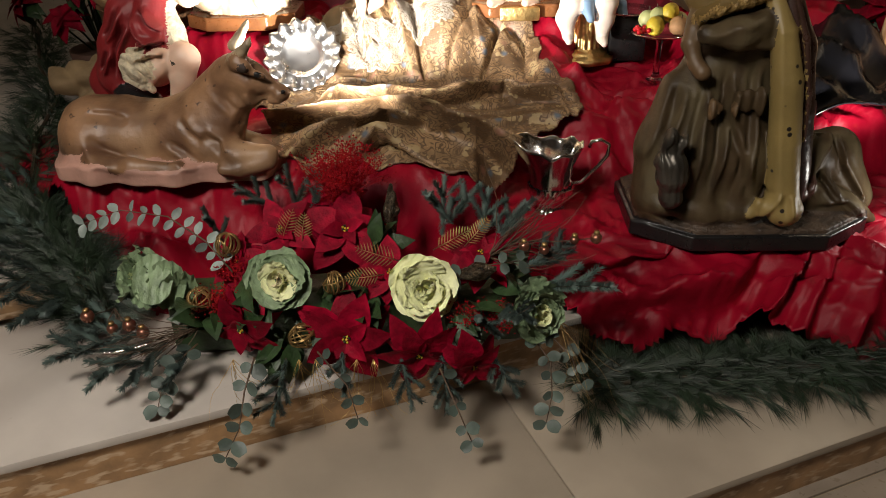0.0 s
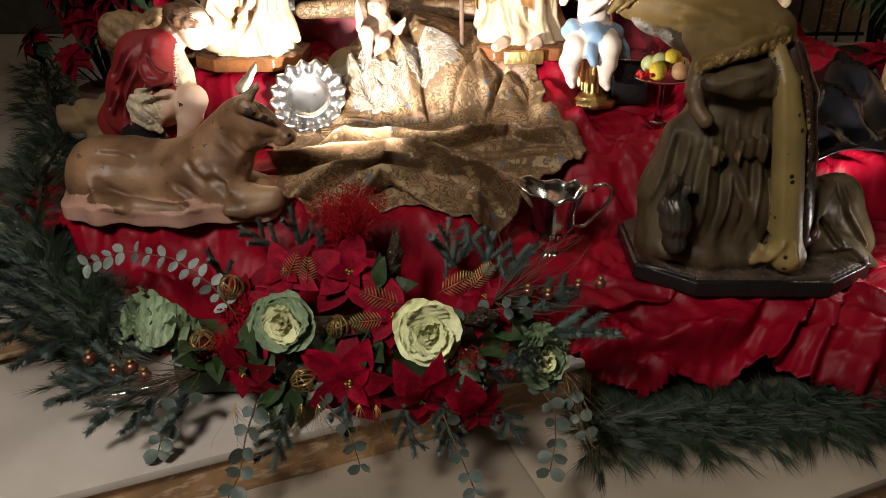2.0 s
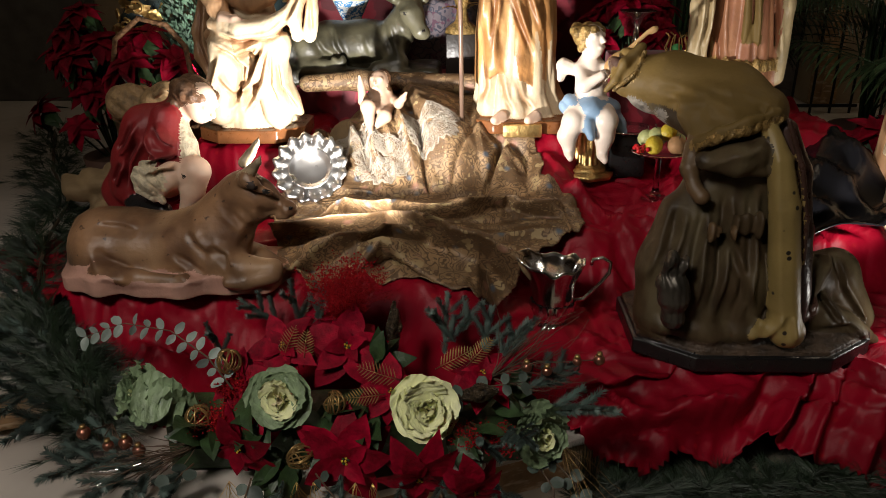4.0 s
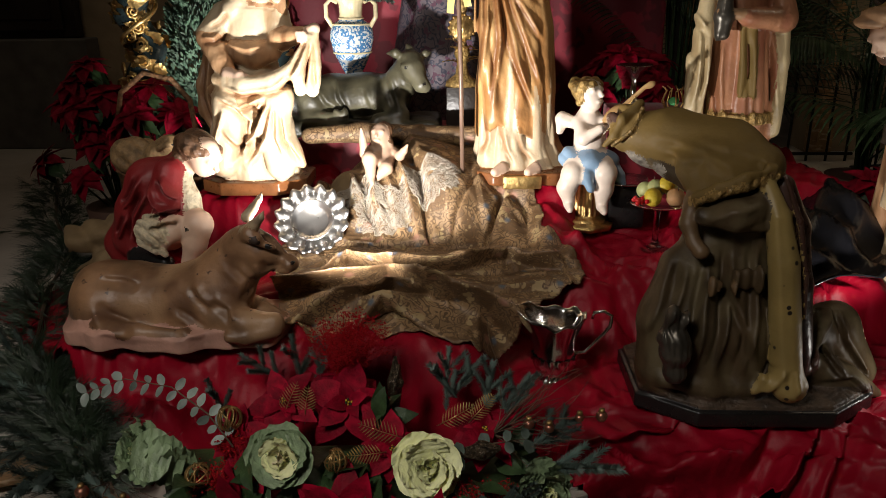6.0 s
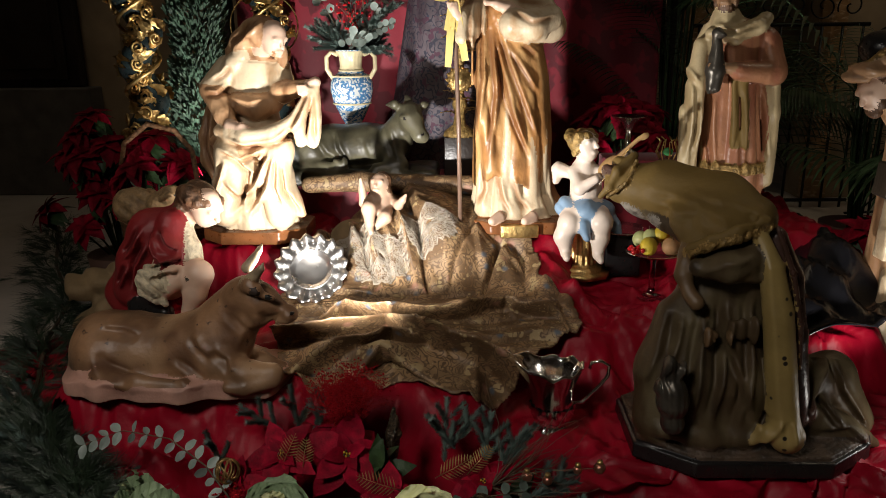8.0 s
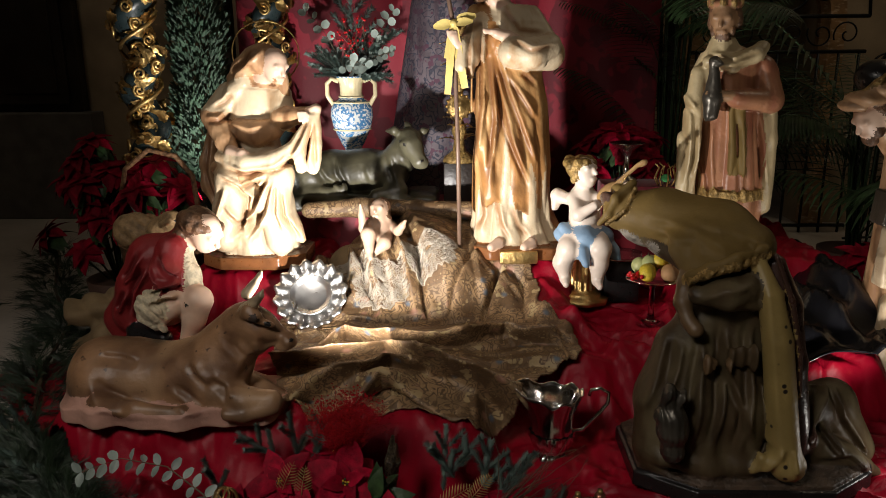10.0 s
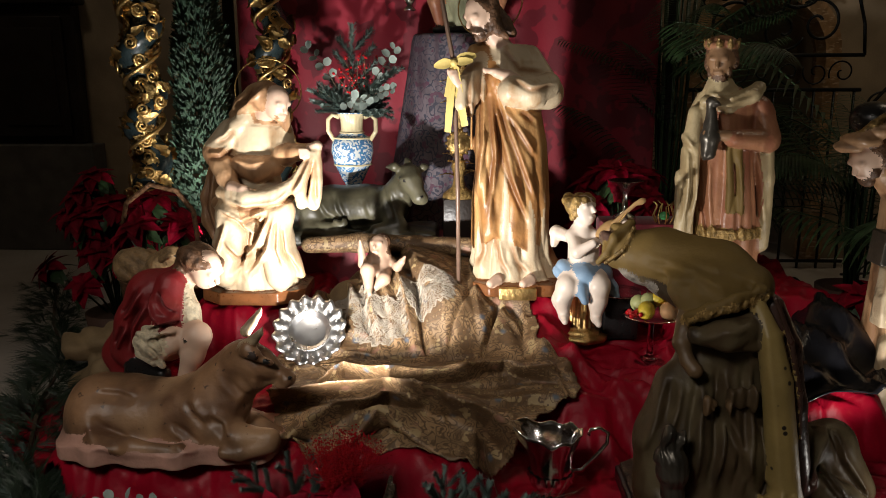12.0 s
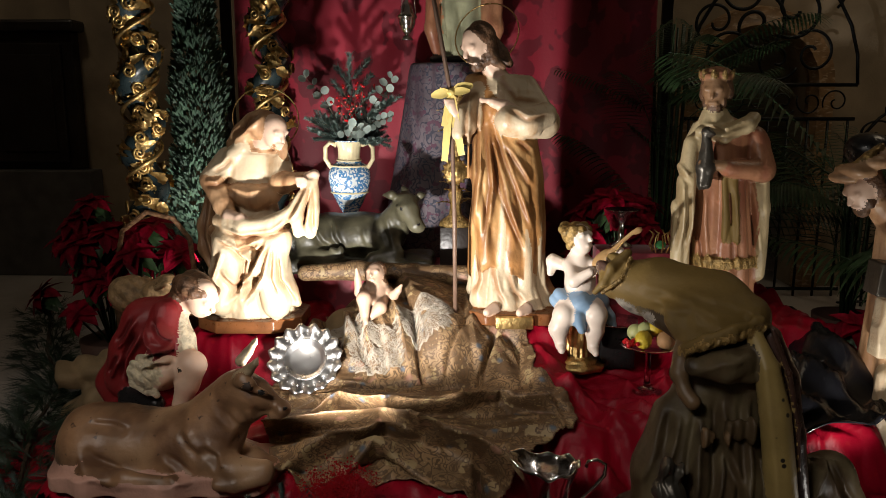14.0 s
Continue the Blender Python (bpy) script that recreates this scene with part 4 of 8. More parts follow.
    for pts, amp in (([(-0.121, -0.090, 0.942), (-0.119, -0.120, 0.618), (-0.151, -0.120, 0.349)], 0.011), ([(-0.094, -0.110, 0.835), (-0.070, -0.120, 0.551), (-0.094, -0.120, 0.303)], 0.012), ([(-0.081, -0.110, 0.824), (-0.030, -0.120, 0.529), (0.053, -0.100, 0.323)], 0.012), ([(-0.066, -0.110, 0.803), (0.002, -0.120, 0.618), (0.099, -0.080, 0.365)], 0.011), ([(-0.043, -0.110, 0.748), (0.036, -0.110, 0.639), (0.095, -0.080, 0.547)], 0.010), ([(-0.053, -0.110, 0.683), (0.004, -0.120, 0.462), (0.076, -0.100, 0.277)], 0.010), ([(-0.160, -0.100, 0.921), (-0.168, -0.110, 0.661), (-0.180, -0.100, 0.436)], 0.010), ([(-0.138, -0.110, 0.835), (-0.141, -0.120, 0.551), (-0.162, -0.120, 0.326)], 0.010), ([(0.024, -0.090, 0.747), (0.092, -0.080, 0.692)], 0.009),
                     ([(-0.117, -0.120, 0.280), (-0.105, -0.130, 0.167), (-0.138, -0.140, 0.088)], 0.008), ([(-0.067, -0.120, 0.257), (-0.037, -0.140, 0.146), (-0.002, -0.140, 0.077)], 0.009), ([(-0.003, -0.110, 0.232), (0.031, -0.140, 0.135), (0.076, -0.140, 0.089)], 0.009), ([(-0.012, -0.120, 0.867), (0.053, -0.120, 0.824), (0.138, -0.100, 0.845)], 0.006), ([(-0.045, -0.090, 0.985), (0.021, -0.100, 0.899), (0.121, -0.080, 0.888)], 0.006)):
        C.fold(pts, 0.95 * amp, 0.0095, 0.04, glaze_shade=0.9)
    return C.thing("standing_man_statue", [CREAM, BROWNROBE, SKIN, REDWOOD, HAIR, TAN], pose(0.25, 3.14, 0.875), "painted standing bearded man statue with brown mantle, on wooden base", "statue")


def infant():
    C = Carve(0.0045)
    SK, HR = 0, 1
    C.head((-0.292, 3.060, 1.062), 0.047, -14, -20, SK, HR)
    C.cap((-0.285, 3.070, 1.013), (-0.283, 3.030, 0.966), 0.044, 0.048, SK, 0.02)
    C.line([(-0.323, 3.050, 1.005), (-0.350, 3.000, 0.999), (-0.355, 2.990, 1.058)], [0.022, 0.019, 0.015], SK, 0.01)
    C.cap((-0.355, 2.990, 1.065), (-0.358, 2.985, 1.099), 0.013, 0.006, SK, 0.006)
    C.line([(-0.242, 3.060, 0.993), (-0.212, 3.000, 0.989), (-0.192, 2.980, 1.015)], [0.021, 0.018, 0.014], SK, 0.01)
    C.cap((-0.192, 2.980, 1.017), (-0.179, 2.975, 1.037), 0.012, 0.006, SK, 0.006)
    C.line([(-0.302, 3.000, 0.965), (-0.323, 2.930, 0.992), (-0.317, 2.900, 0.939)], [0.032, 0.028, 0.019], SK, 0.012)
    C.line([(-0.271, 3.000, 0.957), (-0.262, 2.950, 0.951), (-0.295, 2.930, 0.922)], [0.03, 0.025, 0.016], SK, 0.012)
    C.cap((-0.316, 2.895, 0.927), (-0.310, 2.875, 0.911), 0.015, 0.010, SK, 0.006)
    return C.thing("infant_figure", [INFANTSKIN, HAIR], pose(0, 0, 0), "painted infant figure lying on white lace", "statue")


def ox():
    C = Carve(0.005)
    HD, BS, HN, BK = range(4)

    def slab(X, Y, Z):
        u, v = (X + 0.80) / 0.345, (Y - 2.17) / (0.165 - 0.05 * (X + 0.80))
        d = ((np.abs(u) ** 2.6 + np.abs(v) ** 2.6) ** (1 / 2.6) - 1) * 0.15 + 0.010 * np.sin(23 * X + 3 * np.sin(9 * Y)) + 0.006 * np.sin(51 * X)
        return np.maximum(np.maximum(d, Z - 0.682 - 0.008 * np.sin(17 * X)), 0.632 - Z)
    C.put(slab, (-1.20, 1.98, 0.63), (-0.42, 2.38, 0.70), BS, 0.01)
    # barrel, rump, haunch
    C.ell((-0.942, 2.200, 0.721), (0.215, 0.125, 0.108), HD, 0.05)
    C.ell((-1.067, 2.200, 0.723), (0.098, 0.125, 0.112), HD, 0.05)
    C.ell((-1.058, 2.120, 0.711), (0.062, 0.06, 0.07), HD, 0.03, (0, 20, 0))
    C.ell((-0.784, 2.180, 0.724), (0.105, 0.12, 0.115), HD, 0.05)
    C.cap((-1.114, 2.220, 0.775), (-0.967, 2.220, 0.806), 0.03, 0.022, HD, 0.04)
    # shoulder, neck, dewlap
    C.ell((-0.700, 2.120, 0.752), (0.075, 0.06, 0.095), HD, 0.03, (0, 20, 0))
    C.cap((-0.720, 2.170, 0.767), (-0.612, 2.150, 0.899), 0.102, 0.068, HD, 0.04)
    C.cap((-0.660, 2.130, 0.758), (-0.583, 2.120, 0.845), 0.074, 0.039, HD, 0.03)
    # head with tapering muzzle
    C.cap((-0.585, 2.130, 0.926), (-0.545, 2.120, 0.904), 0.058, 0.050, HD, 0.02)
    C.cap((-0.541, 2.120, 0.911), (-0.473, 2.105, 0.880), 0.047, 0.024, HD, 0.02)
    C.ell((-0.459, 2.100, 0.877), (0.027, 0.032, 0.023), HD, 0.012, (0, 25, 0))
    C.ell((-0.559, 2.110, 0.862), (0.035, 0.035, 0.03), HD, 0.015, (0, 30, 0))
    C.cap((-0.480, 2.090, 0.863), (-0.463, 2.085, 0.860), 0.012, 0.010, HD, 0.006)
    C.cap((-0.524, 2.065, 0.948), (-0.495, 2.062, 0.938), 0.011, 0.009, HD, 0.008)
    C.ell((-0.508, 2.058, 0.943), (0.011, 0.007, 0.008), BK, 0.002)
    C.ell((-0.444, 2.073, 0.889), (0.008, 0.006, 0.006), BK, 0.002)
    # ear, a dark brown form in place of its hollow's shade, horns
    C.line([(-0.592, 2.090, 0.959), (-0.559, 2.070, 0.973), (-0.538, 2.060, 0.963)], [0.012, 0.022, 0.018], HD, 0.01)
    C.ell((-0.544, 2.046, 0.963), (0.017, 0.006, 0.012), 4, 0.002, (0, 12, -15))
    C.line([(-0.578, 2.090, 0.974), (-0.544, 2.070, 1.002), (-0.521, 2.060, 1.027), (-0.513, 2.060, 1.044)], [0.019, 0.016, 0.010, 0.004], HN, 0.005)
    C.line([(-0.599, 2.190, 0.989), (-0.581, 2.200, 1.012), (-0.560, 2.200, 1.042), (-0.551, 2.200, 1.060)], [0.018, 0.015, 0.010, 0.004], HN, 0.005)
    # forelegs folded under, hind leg
    C.line([(-0.698, 2.100, 0.705), (-0.590, 2.050, 0.704), (-0.506, 2.050, 0.710)], [0.06, 0.042, 0.030], HD, 0.025)
    C.line([(-0.505, 2.040, 0.693), (-0.582, 2.015, 0.679), (-0.629, 2.010, 0.682)], [0.026, 0.022, 0.018], HD, 0.010)
    C.line([(-0.687, 2.200, 0.689), (-0.594, 2.180, 0.681), (-0.528, 2.160, 0.669)], [0.055, 0.04, 0.03], HD, 0.03)
    C.line([(-1.024, 2.060, 0.687), (-0.901, 2.030, 0.687), (-0.765, 2.020, 0.683)], [0.035, 0.022, 0.014], HD, 0.02)
    C.line([(-1.129, 2.140, 0.741), (-1.087, 2.070, 0.699), (-0.971, 2.035, 0.686), (-0.942, 2.030, 0.696)], [0.014, 0.010, 0.008, 0.006], HD, 0.012)
    for pts, amp in (([(-0.737, 2.050, 0.825), (-0.715, 2.050, 0.790), (-0.678, 2.040, 0.760)], 0.008), ([(-0.682, 2.050, 0.791), (-0.632, 2.040, 0.761), (-0.610, 2.040, 0.726)], 0.009), ([(-0.802, 2.050, 0.752), (-0.748, 2.030, 0.718), (-0.698, 2.020, 0.692)], -0.008), ([(-1.039, 2.060, 0.760), (-1.001, 2.040, 0.724), (-0.922, 2.020, 0.691)], -0.008), ([(-0.538, 2.060, 0.895), (-0.525, 2.050, 0.873), (-0.463, 2.050, 0.880)], -0.006), ([(-1.052, 2.200, 0.831), (-0.974, 2.200, 0.823), (-0.914, 2.200, 0.812)], 0.007), ([(-0.648, 2.100, 0.895), (-0.581, 2.050, 0.829), (-0.593, 2.050, 0.767)], -0.006), ([(-0.585, 2.080, 0.887), (-0.558, 2.060, 0.843), (-0.585, 2.050, 0.776)], -0.006)):
        C.fold(pts, amp, 0.0115, 2.22)
    return C.thing("ox_statue", [OXHIDE, OXBASE, HORN, BLACK, EARBROWN], pose(0, 0, 0), "brown painted ox statue lying on pinkish base", "statue")


def shepherd_boy():
    C = Carve(0.0045)
    RD, SK, HR, FL, BK = range(5)
    C.head((-0.828, 2.530, 1.101), 0.062, 66, 30, SK, None)
    C.ell((-0.856, 2.550, 1.123), (0.072, 0.072, 0.056), HR, 0.004, (0, 25, 0), (0.005, 60, 1))
    C.ell((-0.904, 2.560, 1.103), (0.036, 0.05, 0.04), HR, 0.006, (0, 25, 0), (0.005, 70, 2))
    for i in range(13):
        a = 2 * math.pi * i / 13
        C.ell((-0.844 + 0.055 * math.cos(a), 2.545 + 0.055 * math.sin(a), 1.123 - 0.016 * math.cos(a)), (0.022, 0.022, 0.02), HR, 0.005)
    C.cap((-0.870, 2.550, 1.072), (-0.914, 2.560, 1.060), 0.034, 0.038, SK, 0.01)
    # back and hip under the tunic
    C.line([(-0.941, 2.560, 1.045), (-1.037, 2.580, 0.992), (-1.089, 2.580, 0.889), (-1.121, 2.580, 0.794)], [0.054, 0.082, 0.082, 0.078], RD, 0.03)
    C.line([(-1.162, 2.620, 0.844), (-1.194, 2.620, 0.758), (-1.172, 2.600, 0.700)], [0.043, 0.055, 0.047], RD, 0.03)
    # sleeve
    C.line([(-0.941, 2.500, 1.048), (-0.949, 2.460, 0.977), (-0.933, 2.440, 0.908)], [0.049, 0.052, 0.039], RD, 0.012)
    C.line([(-0.926, 2.430, 0.904), (-0.921, 2.420, 0.862), (-0.949, 2.410, 0.835)], [0.032, 0.028, 0.022], SK, 0.012)
    # fleece vest and bare leg
    C.line([(-0.909, 2.520, 1.020), (-0.893, 2.500, 0.957), (-0.890, 2.490, 0.906)], [0.034, 0.044, 0.048], FL, 0.012, (0.004, 120, 1))
    C.line([(-0.964, 2.500, 0.835), (-0.847, 2.450, 0.887)], [0.060, 0.045], SK, 0.02)
    C.line([(-0.840, 2.450, 0.880), (-0.860, 2.440, 0.817), (-0.889, 2.440, 0.745)], [0.046, 0.038, 0.027], SK, 0.015)
    C.line([(-0.858, 2.430, 0.905), (-0.868, 2.420, 0.877), (-0.878, 2.420, 0.857)], [0.012, 0.014, 0.010], 5, 0.008)
    C.line([(-1.083, 2.520, 0.732), (-0.978, 2.460, 0.739)], [0.05, 0.03], BK, 0.02)
    # lamb held at the knee
    C.ell((-0.983, 2.420, 0.866), (0.062, 0.05, 0.060), FL, 0.01, (0, 35, 0), (0.006, 150, 1))
    C.line([(-1.032, 2.410, 0.882), (-1.024, 2.400, 0.836), (-0.977, 2.400, 0.802)], [0.014, 0.014, 0.012], FL, 0.006)
    C.cap((-0.961, 2.400, 0.808), (-0.949, 2.400, 0.794), 0.014, 0.012, FL, 0.008)
    for pts, amp in (([(-0.992, 2.500, 1.024), (-0.970, 2.450, 0.959), (-0.922, 2.420, 0.940)], 0.010), ([(-0.952, 2.480, 1.049), (-0.923, 2.440, 1.002), (-0.892, 2.430, 0.976)], 0.009), ([(-0.993, 2.460, 0.927), (-0.935, 2.430, 0.947), (-0.895, 2.430, 0.951)], 0.010), ([(-0.990, 2.460, 0.897), (-0.929, 2.420, 0.915), (-0.895, 2.420, 0.911)], 0.009), ([(-1.036, 2.540, 1.032), (-1.085, 2.540, 0.952), (-1.118, 2.540, 0.921)], 0.010), ([(-1.024, 2.520, 0.978), (-1.073, 2.520, 0.897), (-1.095, 2.520, 0.794)], 0.012), ([(-1.102, 2.540, 0.891), (-1.152, 2.540, 0.807)], 0.010)):
        C.fold(pts, 1.9 * amp, 0.009, 2.58, glaze_shade=0.8)
    return C.thing("shepherd_boy_statue", [REDROBE, SKIN, HAIR, FLEECE, BLACK, PEWTER], pose(0, 0, 0), "painted kneeling shepherd boy statue in red tunic holding lamb", "statue")


def sheep():
    C = Carve(0.006)
    FL, BK = 0, 1
    C.ell((-1.185, 2.840, 1.026), (0.090, 0.065, 0.072), FL, 0.02, (0, 8, 15), (0.005, 110, 1))
    C.ell((-1.239, 2.850, 1.030), (0.055, 0.06, 0.062), FL, 0.02)
    C.cap((-1.098, 2.800, 1.043), (-1.040, 2.770, 1.082), 0.042, 0.036, FL, 0.015, (0.004, 110, 1))
    C.cap((-1.021, 2.750, 1.091), (-0.979, 2.730, 1.081), 0.036, 0.022, FL, 0.012)
    C.cap((-1.015, 2.710, 1.099), (-1.054, 2.720, 1.080), 0.010, 0.013, FL, 0.006)
    C.ell((-1.010, 2.712, 1.097), (0.008, 0.006, 0.007), BK, 0.002)
    for px, y in ((-1.175, 2.81), (-1.165, 2.88), (-1.06, 2.80), (-1.055, 2.86)):
        C.line([(px, y, 1.02), (px, y, 0.9), (px, y, 0.725)], [0.034, 0.020, 0.016], FL, 0.015)
    C.slab((-1.115, 2.84, 0.72), (0.11, 0.07, 0.012), FL, 0.01)
    return C.thing("sheep_figure", [mat("tan_painted_fleece", (0.30, 0.19, 0.09), 0.6, var=0.3, scale=40, bump=0.7), BLACK], pose(0, 0, 0), "tan painted sheep figure standing behind the shepherd boy", "statue")


def donkey():
    C = Carve(0.007)
    HD, BK = 0, 1
    C.ell((-0.405, 3.520, 1.149), (0.20, 0.11, 0.105), HD, 0.04)
    C.ell((-0.563, 3.520, 1.149), (0.10, 0.11, 0.10), HD, 0.04)
    C.ell((-0.654, 3.440, 1.128), (0.09, 0.06, 0.085), HD, 0.02, (0, 20, 0))
    C.line([(-0.660, 3.400, 1.073), (-0.554, 3.380, 1.069), (-0.490, 3.380, 1.088)], [0.034, 0.03, 0.024], HD, 0.02)
    # neck, head turned to the front, ears
    C.cap((-0.283, 3.480, 1.156), (-0.207, 3.420, 1.277), 0.085, 0.060, HD, 0.04)
    C.cap((-0.190, 3.400, 1.305), (-0.179, 3.380, 1.282), 0.056, 0.052, HD, 0.02)
    C.cap((-0.178, 3.370, 1.284), (-0.144, 3.340, 1.223), 0.044, 0.034, HD, 0.02)
    C.cap((-0.144, 3.335, 1.219), (-0.129, 3.335, 1.214), 0.030, 0.028, HD, 0.01)
    C.cap((-0.221, 3.345, 1.297), (-0.190, 3.335, 1.303), 0.012, 0.010, HD, 0.008)
    C.ell((-0.205, 3.332, 1.296), (0.010, 0.006, 0.007), BK, 0.002)
    C.ell((-0.132, 3.305, 1.228), (0.006, 0.005, 0.005), BK, 0.002)
    C.line([(-0.220, 3.400, 1.330), (-0.253, 3.380, 1.348), (-0.288, 3.380, 1.348)], [0.014, 0.020, 0.006], HD, 0.008)
    C.line([(-0.191, 3.420, 1.333), (-0.196, 3.420, 1.363), (-0.206, 3.420, 1.383)], [0.018, 0.018, 0.006], HD, 0.008)
    C.line([(-0.156, 3.420, 1.320), (-0.125, 3.420, 1.343), (-0.105, 3.420, 1.348)], [0.014, 0.016, 0.005], HD, 0.008)
    C.line([(-0.270, 3.420, 1.122), (-0.236, 3.380, 1.083), (-0.336, 3.360, 1.066)], [0.05, 0.035, 0.03], HD, 0.02)
    C.slab((-0.428, 3.470, 1.028), (0.36, 0.14, 0.035), HD, 0.02, (0, 0, 0), 0.02, (0.005, 40, 1))
    for pts, amp in (([(-0.518, 3.420, 1.230), (-0.504, 3.400, 1.156), (-0.468, 3.400, 1.092)], 0.010), ([(-0.286, 3.400, 1.259), (-0.262, 3.400, 1.183), (-0.236, 3.380, 1.109)], 0.010), ([(-0.233, 3.360, 1.227), (-0.195, 3.350, 1.191), (-0.171, 3.360, 1.139)], 0.008), ([(-0.601, 3.380, 1.211), (-0.561, 3.360, 1.138), (-0.487, 3.360, 1.087)], 0.009), ([(-0.391, 3.420, 1.205), (-0.365, 3.400, 1.105)], 0.005)):
        C.fold(pts, amp, 0.012, 3.46)
    return C.thing("donkey_statue", [DONKEY, BLACK], pose(0, 0, 0), "dark olive painted donkey statue lying behind the manger", "statue")


def putto():
    C = Carve(0.0045)
    SK, HR, BL, GD, WD = range(5)
    C.head((0.512, 2.95, 1.235), 0.056, 40, -14, SK, HR)
    for i in range(10):
        a = 2 * math.pi * i / 10
        C.ell((0.50 + 0.045 * math.cos(a), 2.97 + 0.045 * math.sin(a), 1.265 + 0.01 * math.sin(3 * a)), (0.022, 0.022, 0.02), HR, 0.006)
    C.cap((0.515, 2.965, 1.18), (0.52, 2.97, 1.15), 0.028, 0.035, SK, 0.015)
    C.line([(0.515, 2.97, 1.13), (0.525, 2.96, 1.07), (0.52, 2.965, 1.0)], [0.052, 0.056, 0.06], SK, 0.02)
    C.line([(0.495, 2.955, 0.985), (0.455, 2.88, 0.945), (0.435, 2.885, 0.89), (0.445, 2.88, 0.83)], [0.052, 0.042, 0.036, 0.022], SK, 0.015)
    C.line([(0.55, 2.955, 0.985), (0.575, 2.875, 0.95), (0.575, 2.885, 0.885), (0.57, 2.88, 0.82)], [0.052, 0.043, 0.036, 0.022], SK, 0.015)
    C.cap((0.445, 2.87, 0.825), (0.445, 2.84, 0.815), 0.02, 0.013, SK, 0.008)
    C.cap((0.572, 2.87, 0.815), (0.575, 2.84, 0.805), 0.02, 0.013, SK, 0.008)
    C.line([(0.565, 2.95, 1.13), (0.625, 2.89, 1.12), (0.655, 2.87, 1.20)], [0.026, 0.024, 0.017], SK, 0.012)
    C.line([(0.475, 2.95, 1.13), (0.49, 2.88, 1.08), (0.545, 2.86, 1.12)], [0.026, 0.024, 0.016], SK, 0.012)
    C.line([(0.45, 2.95, 0.99), (0.52, 2.90, 0.985), (0.60, 2.95, 0.98)], [0.035, 0.045, 0.035], BL, 0.015, (0.005, 90, 1))
    C.line([(0.44, 2.94, 1.0), (0.50, 2.865, 0.94), (0.515, 2.85, 0.895)], [0.034, 0.026, 0.016], BL, 0.012, (0.005, 90, 2))
    C.line([(0.60, 2.96, 0.99), (0.64, 2.95, 0.92), (0.655, 2.95, 0.89)], [0.03, 0.024, 0.014], BL, 0.012, (0.005, 90, 3))
    C.line([(0.46, 3.0, 1.12), (0.425, 3.02, 1.13), (0.415, 3.01, 1.08)], [0.024, 0.026, 0.012], SK, 0.012, (0.003, 140, 1))
    C.ell((0.595, 2.885, 1.17), (0.05, 0.03, 0.016), WD, 0.004, (30, -42, 0))
    C.cap((0.62, 2.875, 1.195), (0.70, 2.86, 1.275), 0.009, 0.008, WD, 0.003)
    C.ell((0.715, 2.858, 1.28), (0.02, 0.009, 0.013), WD, 0.004, (0, -30, 0))
    C.cap((0.56, 2.86, 1.10), (0.66, 2.84, 1.24), 0.004, 0.004, GD, 0.001)
    return C.thing("putto_statue", [PALESKIN, GOLDBRAID, BLUECLOTH, GOLD, mat("gilt_wood_violin", (0.40, 0.24, 0.10), 0.35)], pose(0, 0, 0), "pale painted putto statue playing violin, seated on gilded column", "statue")


